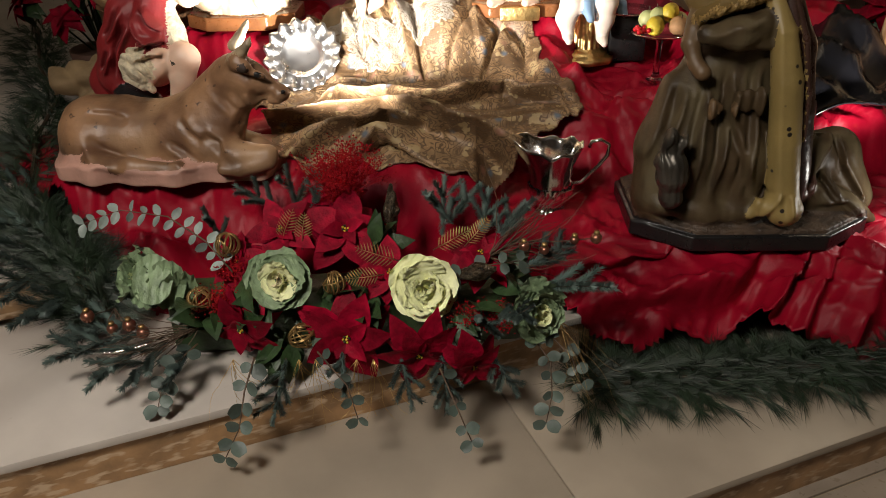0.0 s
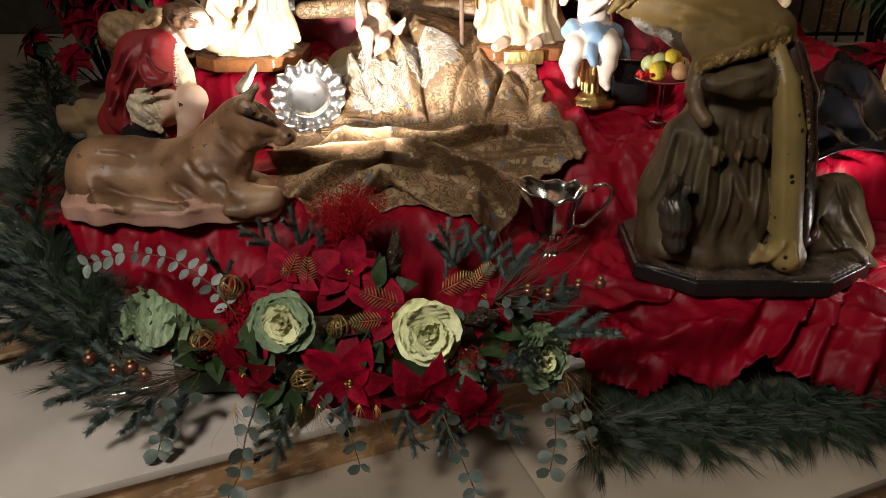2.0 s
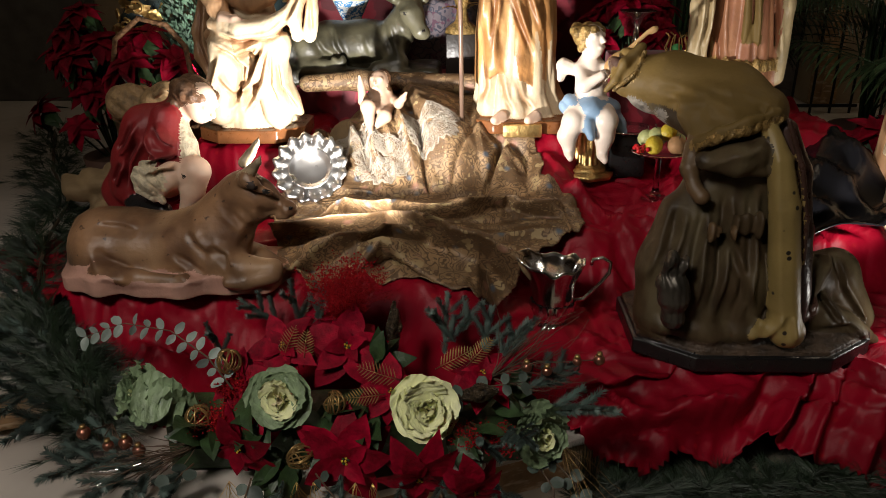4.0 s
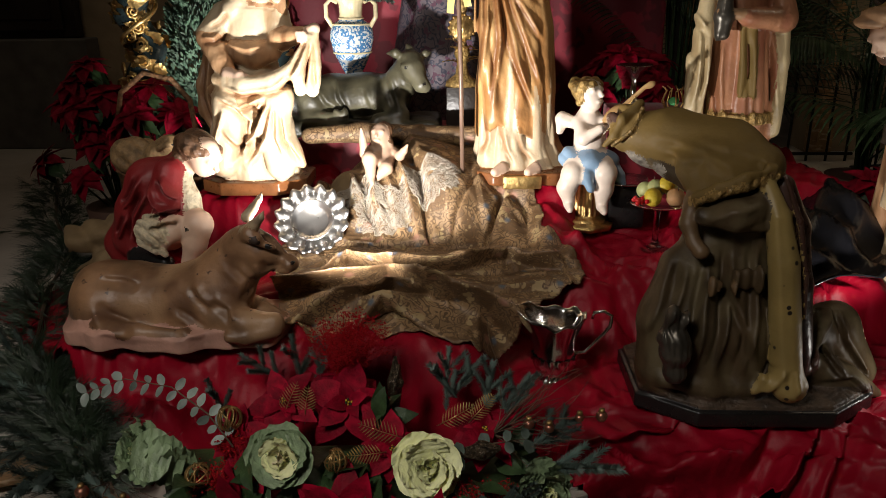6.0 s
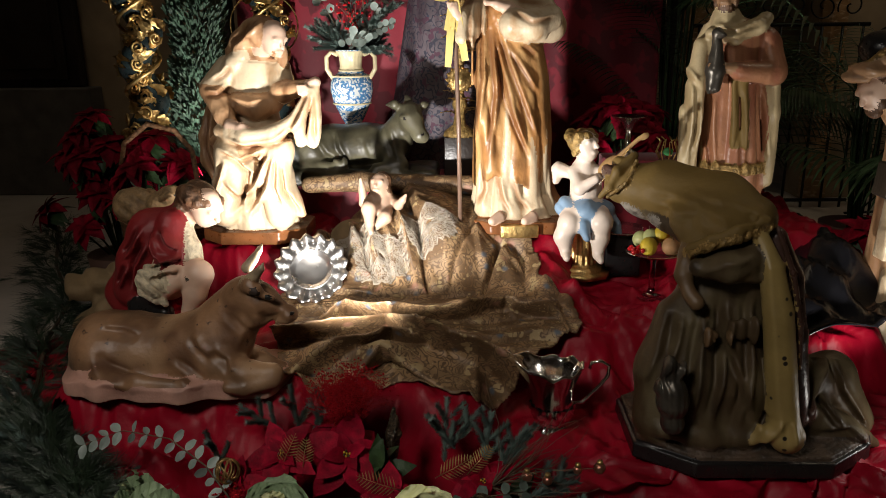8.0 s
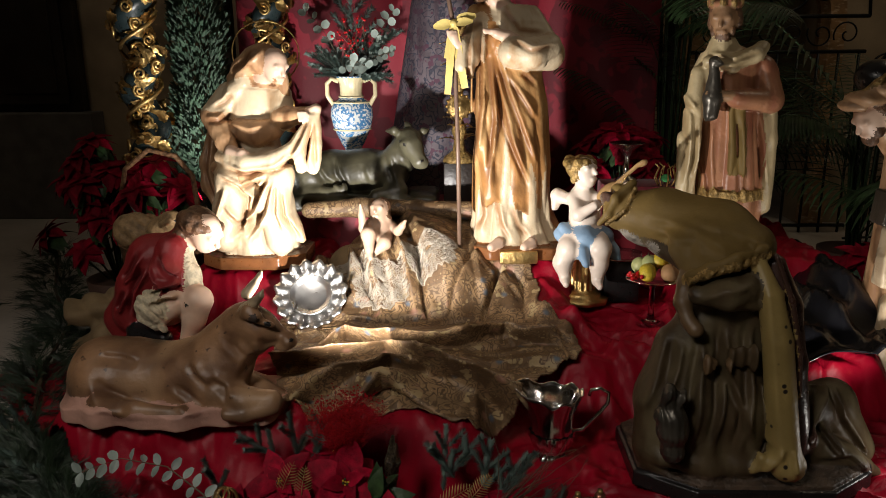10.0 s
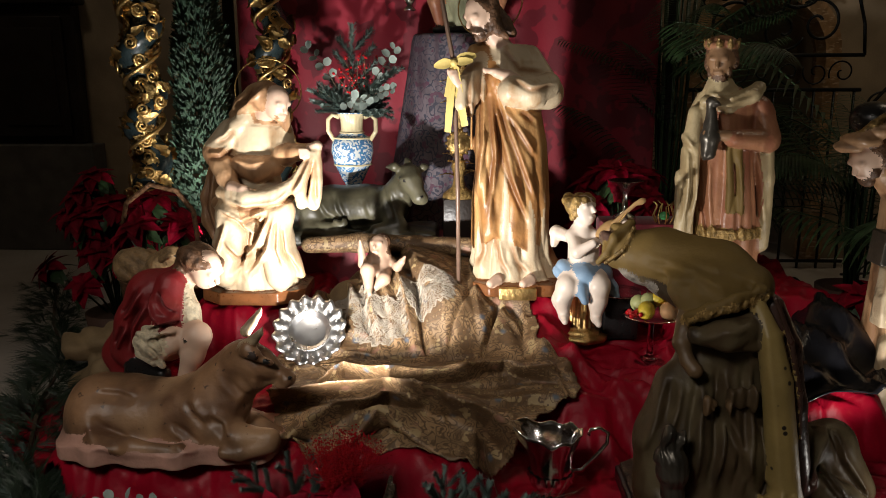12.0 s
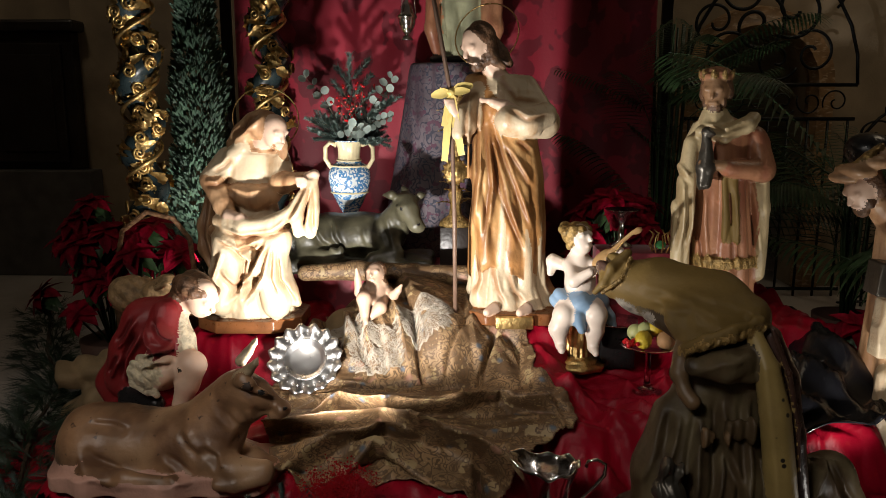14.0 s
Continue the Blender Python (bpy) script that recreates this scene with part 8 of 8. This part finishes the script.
part("rail", mesh_from("rail", *tube([(-1.3, 4.2, 3.1), (1.22, 4.2, 3.1)], 0.02, 8), [DARKWOOD]), None, hang, "dark wooden rail")
for x in (-1.2, 1.13):
    part("post", box_bm(0.05, 0.05, 2.68, 0.004, (x, 4.22, 0.45 + 1.34)), DARKWOOD, hang, "dark wooden post", False)
cr = new("censer_hook", mesh_from("censer_hook", *tube([(-0.216, 4.2, 3.08), (-0.216, 4.0, 3.06), (-0.216, 3.9, 3.03)], 0.008, 6), [IRON]))
tagged(cr, "iron hook holding the censer", "hook")


# ---- gilded twisted columns ----
def twisted_column(x, y, z0, z1, r):
    e = empty("twisted_column", (x, y, z0), "dark twisted column wound with gilded vine leaves", "column", "twisted columns")
    H = z1 - z0
    pitch = 0.30
    V, F = [], []
    n, m = 20, int(H / 0.018)
    for j in range(m + 1):
        z = H * j / m
        a = 6.28318 * z / pitch
        cx, cy = 0.32 * r * math.cos(a), 0.32 * r * math.sin(a)
        for i in range(n):
            t = 6.28318 * i / n
            V.append((cx + 0.72 * r * math.cos(t), cy + 0.72 * r * math.sin(t), z))
    for j in range(m):
        for i in range(n):
            F.append((j * n + i, j * n + (i + 1) % n, (j + 1) * n + (i + 1) % n, (j + 1) * n + i))
    part("shaft", mesh_from("shaft", V, F, [COLUMNGREEN]), None, e)
    vine = [Vector((0.8 * r * math.cos(6.28318 * t / pitch + 2.4), 0.8 * r * math.sin(6.28318 * t / pitch + 2.4), t)) for t in [H * k / (m * 2) for k in range(m * 2 + 1)]]
    part("vine", mesh_from("vine", *tube(vine, 0.009, 6), [GOLD]), None, e, "gilded winding vine stem")
    k = int(H / 0.0078)
    for i in range(k):
        z = H * (i + RND.random()) / k
        a = 6.28318 * z / pitch
        t = RND.uniform(0, 6.28)
        p = Vector((0.32 * r * math.cos(a) + 0.74 * r * math.cos(t), 0.32 * r * math.sin(a) + 0.74 * r * math.sin(t), z))
        out = Vector((math.cos(t), math.sin(t), 0))
        part("acanthus_leaf", ACANTHUS[i % 2], None, e, m=along(p, Vector((-out.y, out.x, RND.uniform(-1, 1))) * RND.choice((-1, 1)) + out * 0.30, out, RND.uniform(-18, 18)) @ Matrix.Scale(RND.uniform(0.75, 1.2), 4))
    for i in range(int(H / 0.035)):
        z = 0.03 + 0.035 * i
        a = 6.28318 * z / pitch
        t = RND.uniform(0, 6.28) if i % 2 else -1.57 + RND.uniform(-0.9, 0.9)
        p = Vector((0.32 * r * math.cos(a) + 0.78 * r * math.cos(t), 0.32 * r * math.sin(a) + 0.78 * r * math.sin(t), z))
        part("scroll", SCROLL, None, e, m=along(p, (-math.sin(t), math.cos(t), 0.3), (math.cos(t), math.sin(t), 0)) @ pose(0, 0, 0, 0, 0, RND.uniform(0, 360)))
    return e


SCROLL = mesh_from("scroll", *tube([(0.004 * k ** 0.75 * math.cos(0.8 * k), 0.004 * k ** 0.75 * math.sin(0.8 * k), 0.004) for k in range(1, 16)], 0.0055, 6, 1.3), [GOLD])
twisted_column(-1.37, 3.45, 0.45, 2.75, 0.098)
twisted_column(-0.885, 3.86, 0.45, 2.85, 0.098)


# ---- evergreens, palms and pot plants ----
def cypress(x, y, z0, z1):
    e = empty("potted_cypress", (x, y, z0), "tall narrow potted cypress with dense grey-green foliage", "tree")
    part("pot", lathe_mesh("pot", [(0.001, 0), (0.11, 0), (0.14, 0.24), (0.15, 0.25), (0.13, 0.25), (0.12, 0.22), (0.001, 0.22)], POT, 24), None, e)
    part("trunk", mesh_from("trunk", *tube([(0, 0, 0.2), (0.01, 0, 0.9), (0, 0, z1 - z0 - 0.1)], 0.02, 8, 0.2), [BARK]), None, e)
    h = Heap()
    H = z1 - z0
    for i in range(7000):
        t = RND.random() ** 0.8
        z = 0.28 + (H - 0.28) * t
        r = (0.20 * (1 - t) ** 0.55 + 0.01) * (0.86 + 0.22 * math.sin(7 * t * 3.1 + 1) * (1 - t))
        a = RND.uniform(0, 6.28)
        q = r * math.sqrt(RND.uniform(0.35, 1.0)) * (1 + 0.14 * math.sin(5 * a + 9 * t))
        p = Vector((q * math.cos(a), q * math.sin(a), z))
        d = Vector((math.cos(a) * 0.55, math.sin(a) * 0.55, RND.uniform(0.5, 1.1))).normalized()
        L = RND.uniform(0.02, 0.045)
        for k in range(3):
            g = (d + Vector((RND.uniform(-1, 1), RND.uniform(-1, 1), RND.uniform(-1, 1))) * 0.45).normalized()
            w = g.orthogonal().normalized() * 0.0035
            n = len(h.V)
            h.V += [p - w, p + w, p + g * L * 0.7 + w * 0.9, p + g * L, p + g * L * 0.7 - w * 0.9]
            h.F.append((n, n + 1, n + 2, n + 3, n + 4))
            h.I.append(0)
    part("crown", h.mesh("crown", [CYPRESS], False), None, e)
    return e


cypress(-1.21, 3.75, 0.45, 2.55)


def frond(L, droop, n=26):
    h = Heap()
    pts = [Vector((L * t * math.cos(droop * t * 0.6), 0, L * t * (1.0 - droop * t * 0.75))) for t in [i / 10 for i in range(11)]]
    h.add(tube(pts, 0.004, 5, 0.3))
    for i in range(n):
        t = 0.18 + 0.82 * i / n
        k = min(9, int(t * 10))
        o = pts[k] + (pts[k + 1] - pts[k]) * (t * 10 - k)
        d = (pts[k + 1] - pts[k]).normalized()
        for s in (-1, 1):
            w = (d * 0.75 + Vector((0, s, -0.25))).normalized()
            h.add(leaf(L * 0.30 * math.sin(math.pi * (0.25 + 0.7 * t)) + 0.03, 0.007, 4, 0.35, 0.2), 0, along(o, w, (0, 0, 1)))
    return h.mesh("frond", [GREENLEAF])


FRONDS = [frond(0.75, 0.5), frond(0.95, 0.75), frond(0.6, 1.0)]


def palm(x, y, z0, count, s, lift):
    e = empty("potted_palm", (x, y, z0), "dark green potted palm with arching feathery fronds", "plant", "potted palms")
    part("pot", lathe_mesh("pot", [(0.001, 0), (0.13, 0), (0.16, 0.28), (0.145, 0.28), (0.13, 0.24), (0.001, 0.24)], POT, 24), None, e)
    for i in range(count):
        a = 360 / count * i + RND.uniform(-15, 15)
        part("frond", FRONDS[i % 3], None, e, m=Matrix.Translation((0, 0, 0.24 + RND.uniform(0, lift))) @ rot(a, RND.uniform(-22, 20)) @ Matrix.Scale(s * RND.uniform(0.85, 1.2), 4))
        part("stem", STALK, None, e, m=rot(a, 3) @ Matrix.Translation((0.01, 0, 0.2)) @ Matrix.Diagonal((1, 1, 0.3 + lift, 1)))
    return e


STALK = mesh_from("stem", *tube([(0, 0, 0), (0.01, 0, 0.5), (0, 0, 1)], 0.006, 5), [GREENLEAF])
palm(1.16, 4.22, 0.45, 24, 0.85, 1.2)
palm(1.95, 3.7, 0.45, 14, 1.15, 0.6)
palm(1.45, 4.4, 0.45, 10, 1.0, 0.5)
palm(2.3, 3.1, 0.45, 12, 1.1, 0.4)


def potted_poinsettia(c, rx, ry, rz, heads, z0, label):
    e = empty("poinsettia_plant", (c[0], c[1], z0), label, "plant", "poinsettia plants")
    part("pot", lathe_mesh("pot", [(0.001, 0), (0.12, 0), (0.15, 0.22), (0.14, 0.22), (0.001, 0.2)], POT, 24), None, e)
    st = Heap()
    for i in range(heads):
        a, q = RND.uniform(0, 6.28), math.sqrt(RND.random())
        p = Vector((rx * q * math.cos(a), ry * q * math.sin(a), c[2] - z0 + rz * (RND.uniform(0.1, 1) * (1 - 0.4 * q * q) - 1.6 * q * q * RND.random())))
        h = Heap()
        for ring, (k, tilt, s) in enumerate(((6, 14, 1.0), (5, -14, 0.85), (3, -35, 0.55))):
            for j in range(k):
                h.add(leaf(0.115 * s, 0.034 * s, 6, 0.3, 0.28, 0.72), 0, rot(360 / k * j + 31 * ring + RND.uniform(-9, 9), tilt + RND.uniform(-8, 12)))
        for j in range(4):
            h.add(leaf(0.12, 0.034, 5, 0.4, 0.2, 0.75), 1, Matrix.Translation((0, 0, -0.02)) @ rot(RND.uniform(0, 360), 25))
        d = Vector((p.x * 1.3, p.y * 1.3 - 0.12, 0.35 + RND.random() * 0.3))
        part("flower_head", h.mesh("flower_head", [BRACT, GREENLEAF]), None, e, m=facing(p, d))
        st.add(tube([(0, 0, 0.15), p * 0.5 + Vector((0, 0, 0.1)), p], 0.005, 5))
    tagged(part("stem", st.mesh("stem", [GREENLEAF]), None, e), kind="stuff")
    return e


potted_poinsettia((-1.56, 3.42, 1.10), 0.34, 0.2, 0.22, 34, 0.45, "dark red poinsettia plant in a shaded pot")
potted_poinsettia((-1.27, 3.22, 1.12), 0.16, 0.14, 0.14, 9, 0.45, "red poinsettia plant in a wicker basket")
potted_poinsettia((0.80, 3.50, 1.24), 0.26, 0.16, 0.14, 18, 0.45, "red poinsettia plant behind the putto")
potted_poinsettia((1.62, 3.0, 0.82), 0.16, 0.14, 0.10, 8, 0.45, "shaded red poinsettia plant beside the third king")
bk = new("basket_handle", mesh_from("basket_handle", *tube([(-1.40, 3.16, 1.08), (-1.36, 3.15, 1.22), (-1.25, 3.14, 1.30), (-1.14, 3.14, 1.275), (-1.075, 3.14, 1.19), (-1.06, 3.14, 1.02), (-1.06, 3.16, 0.9)], 0.011, 8), [mat("brown_wicker", (0.20, 0.10, 0.045), 0.6, var=0.4, scale=60, bump=1.0)]))
tagged(bk, "brown wicker basket handle over the poinsettias", "basket")
bs = new("wicker_basket", lathe_mesh("wicker_basket", [(0.001, 0), (0.14, 0), (0.18, 0.45), (0.19, 0.46), (0.165, 0.45), (0.13, 0.02), (0.001, 0.02)], bpy.data.materials["brown_wicker"], 40, 0.02, 20))
bs.location = (-1.235, 3.18, 0.452)
tagged(bs, "brown wicker basket holding poinsettias", "basket")

# sackcloth bundles and the black sheet
C = Carve(0.01)
C.slab((-1.46, 2.95, 0.68), (0.12, 0.06, 0.035), 0, 0.02, (25, -12, 10), 0.02, (0.010, 45, 1))
C.line([(-1.42, 2.86, 0.52), (-1.36, 2.82, 0.60), (-1.3, 2.84, 0.64)], [0.05, 0.045, 0.03], 0, 0.02, (0.01, 60, 1))
C.line([(-1.55, 3.0, 0.48), (-1.4, 2.95, 0.55), (-1.3, 2.9, 0.6)], [0.05, 0.08, 0.06], 0, 0.03, (0.008, 50, 2))
C.thing("sack", [KRAFT], pose(0, 0, 0), "crumpled tan sackcloth bundle on the floor", "sack")
C = Carve(0.01)
C.line([(-1.75, 3.3, 0.5), (-1.62, 3.25, 0.52), (-1.55, 3.2, 0.5)], [0.05, 0.06, 0.04], 0, 0.03, (0.008, 55, 2))
C.thing("stone", [mat("grey_shell_stone", (0.25, 0.22, 0.19), 0.7, bump=0.4)], pose(0, 0, 0), "grey rough stone beside the garland", "stone")


def foil_height(x, y):
    return 0.70 + 0.18 * np.exp(-((x - 1.42) / 0.2) ** 2) * np.clip((y - 2.5) / 0.25, 0, 1) + 0.035 * ridge(x, y, 23, 0.7, 1) + 0.03 * ridge(x, y, 31, 2.1, 3)


foil = sheet("black_plastic_sheet", foil_height, lambda x, y: (x > 1.22 + 0.03 * np.sin(17 * y)) & (y < 3.25), 1.2, 2.1, 2.45, 3.3, 0.02, BLACKFOIL)
tagged(foil, "crumpled glossy black plastic sheet beside the king", "sheet")

# dish and jewelled basket behind the kneeling king
ob = new("silver_dish", lathe_mesh("silver_dish", [(0.001, 0), (0.05, 0), (0.045, 0.012), (0.014, 0.03), (0.012, 0.10), (0.03, 0.135), (0.072, 0.16), (0.074, 0.162), (0.03, 0.142), (0.001, 0.14)], SILVER, 32))
ob.location = (0.735, 3.24, 1.148)
tagged(ob, "footed silver dish on a low stand", "dish")
ob = new("dish_stand", from_bm(box_bm(0.34, 0.2, 0.44, 0.01), "dish_stand", DAMASK))
ob.location = (0.80, 3.22, 0.925)
tagged(ob, "stand covered in dark red cloth", "stand")
jb = empty("jewelled_basket", (0.875, 3.14, 1.148), "small gilt wire basket with green glass stone", "ornament")
h = Heap()
for i in range(8):
    a = 0.785 * i
    h.add(tube([(0.03 * math.cos(a), 0.03 * math.sin(a), 0), (0.045 * math.cos(a), 0.045 * math.sin(a), 0.03), (0.03 * math.cos(a), 0.03 * math.sin(a), 0.07), (0.045 * math.cos(a + 0.4), 0.045 * math.sin(a + 0.4), 0.085)], 0.003, 5))
part("wire_body", h.mesh("wire_body", [GOLD]), None, jb)
part("stone", mesh_from("stone", *sphere_vf(0.022, (0, -0.01, 0.03), 8, 0.8), [GREENGLASS]), None, jb, "bright green glass stone")
ob = new("silver_tray", lathe_mesh("silver_tray", [(0.001, 0), (0.07, 0), (0.1, 0.012), (0.102, 0.01), (0.07, -0.004), (0.001, -0.004)], SILVER, 32))
ob.location = (0.68, 2.99, 0.885)
tagged(ob, "small round silver tray behind the fruit", "tray")
ob = new("tray_stand", from_bm(box_bm(0.14, 0.12, 0.17, 0.01), "tray_stand", BLACK))
ob.location = (0.68, 3.0, 0.793)
tagged(ob, "small black block under the silver tray", "stand")

# ---- far wall with arch, iron grille, choir woodwork ----
def arched_wall(x0, x1, z1, ax, ar, spring, z0, y, t):
    """A wall with one round-headed opening and a raised stone surround."""
    e = empty("wall_arch", (0, y, 0), "warm stone wall with a round-headed arch", "wall", "", "structure")
    bm = bmesh.new()
    arc = [(ax + ar * math.cos(math.pi * k / 16), spring + ar * math.sin(math.pi * k / 16)) for k in range(17)]
    for k in range(16):
        (xa, za), (xb, zb) = arc[k], arc[k + 1]
        q = [bm.verts.new((x, 0, z)) for x, z in ((xa, za), (xa, z1), (xb, z1), (xb, zb))]
        bm.faces.new(q)
    for xa, xb in ((x0, ax - ar), (ax + ar, x1)):
        bm.faces.new([bm.verts.new((x, 0, z)) for x, z in ((xa, z0), (xb, z0), (xb, z1), (xa, z1))])
    bmesh.ops.remove_doubles(bm, verts=bm.verts[:], dist=0.001)
    r = bmesh.ops.extrude_face_region(bm, geom=bm.faces[:])
    for v in r["geom"]:
        if isinstance(v, bmesh.types.BMVert):
            v.co.y += t
    part("wall", bm, WALLSTONE, e, smooth=False)
    bm = bmesh.new()
    prof = [(ar + 0.002, 0.02), (ar + 0.002, -0.05), (ar + 0.05, -0.09), (ar + 0.09, -0.06), (ar + 0.17, -0.06), (ar + 0.19, 0.02)]
    rows = []
    for k in range(-1, 18):
        row = []
        for rr, yy in prof:
            if k == -1:
                row.append((ax + rr, yy, z0))
            elif k == 17:
                row.append((ax - rr, yy, z0))
            else:
                row.append((ax + rr * math.cos(math.pi * k / 16), yy, spring + rr * math.sin(math.pi * k / 16)))
        rows.append([bm.verts.new(p) for p in row])
    for a, b in zip(rows, rows[1:]):
        for i in range(len(prof) - 1):
            bm.faces.new((a[i], a[i + 1], b[i + 1], b[i]))
    part("arch_surround", bm, TRAVERTINE, e, "moulded ochre stone surround")
    return e


arched_wall(0.9, 6.3, 6.9, 2.08, 0.36, 1.86, 0.45, 5.5, 0.25)
gr = empty("iron_grille", (2.08, 5.2, 0.45), "black wrought-iron grille gate with scrollwork", "gate")
for i in range(-4, 5):
    part("bar", mesh_from("bar", *tube([(0.13 * i, 0, 0), (0.13 * i, 0, 1.2)], 0.009, 6), [IRON]), None, gr)
for z in (0.05, 1.2, 1.42):
    part("rail", mesh_from("rail", *tube([(-0.56, 0, z), (0.56, 0, z)], 0.013, 6), [IRON]), None, gr)
SPIRAL = mesh_from("scroll", *tube([(0.0105 * (k / 3) ** 0.85 * math.cos(0.55 * k / 3), 0, 0.0105 * (k / 3) ** 0.85 * math.sin(0.55 * k / 3)) for k in range(6, 49)], 0.007, 6), [IRON])
for i in range(6):
    part("scroll", SPIRAL, None, gr, m=Matrix.Translation((-0.42 + 0.17 * i, 0, 1.31)) @ rot(0, 60 * i) @ Matrix.Diagonal((0.8 if i % 2 else -0.8, 1, 0.8, 1)))
for i, (x, z, s) in enumerate(((-0.30, 1.60, 1.5), (-0.12, 1.80, 1.8), (0.12, 1.9, 1.7), (-0.38, 1.82, 1.4), (-0.2, 2.02, 1.6), (0.25, 1.62, 1.4), (0.3, 2.02, 1.3), (0.02, 1.58, 1.3))):
    part("scroll", SPIRAL, None, gr, m=Matrix.Translation((x, 0, z)) @ rot(0, 75 * i) @ Matrix.Diagonal((s * (1 if i % 2 else -1), 1, s, 1)))
part("top_bar", mesh_from("top_bar", *tube([(-0.56 * math.cos(0.2618 * k), 0, 1.42 + 0.75 * math.sin(0.2618 * k)) for k in range(13)], 0.012, 6), [IRON]), None, gr)
g2 = copy_thing(gr, pose(3.05, 5.0, 0.45, 0, 0, 10))
g2.scale = (1, 1, 0.62)
wl = new("wall_choir", from_bm(box_bm(4.2, 0.25, 6.6), "wall_choir", WALLSTONE, False))
wl.location = (-3.1, 6.25, 0.45 + 3.3)
tagged(wl, "brown stone wall behind the choir woodwork", "wall", "", "structure")
ca = empty("choir_cabinet", (-3.75, 5.9, 0.45), "tall dark wooden choir cabinet in deep shadow", "cabinet")
part("plinth", box_bm(2.1, 0.5, 0.8, 0.01, (0, 0, 0.4)), mat("dark_grey_plinth_stone", (0.10, 0.09, 0.08), 0.6), ca, "grey stone plinth", False)
part("body", box_bm(1.9, 0.35, 1.0, 0.01, (0, 0.02, 1.305)), DARKWOOD, ca, smooth=False)
part("cornice", box_bm(2.0, 0.45, 0.08, 0.02, (0, 0.0, 1.848)), DARKWOOD, ca, smooth=False)
for x in (-0.6, 0, 0.6):
    dr = part("door", box_bm(0.54, 0.03, 0.86, 0.006, (x, -0.172, 1.29)), DARKWOOD, ca, smooth=False)
    part("panel", box_bm(0.40, 0.012, 0.70, 0.005, (x, -0.194, 1.29)), DARKWOOD, dr, "raised dark panel", False)
pl = new("stone_pilaster", from_bm(box_bm(0.34, 0.3, 6.0, 0.01), "stone_pilaster", WALLSTONE))
pl.location = (-2.68, 6.0, 3.45)
tagged(pl, "ochre stone pilaster beside the cabinet", "pilaster", "", "structure")
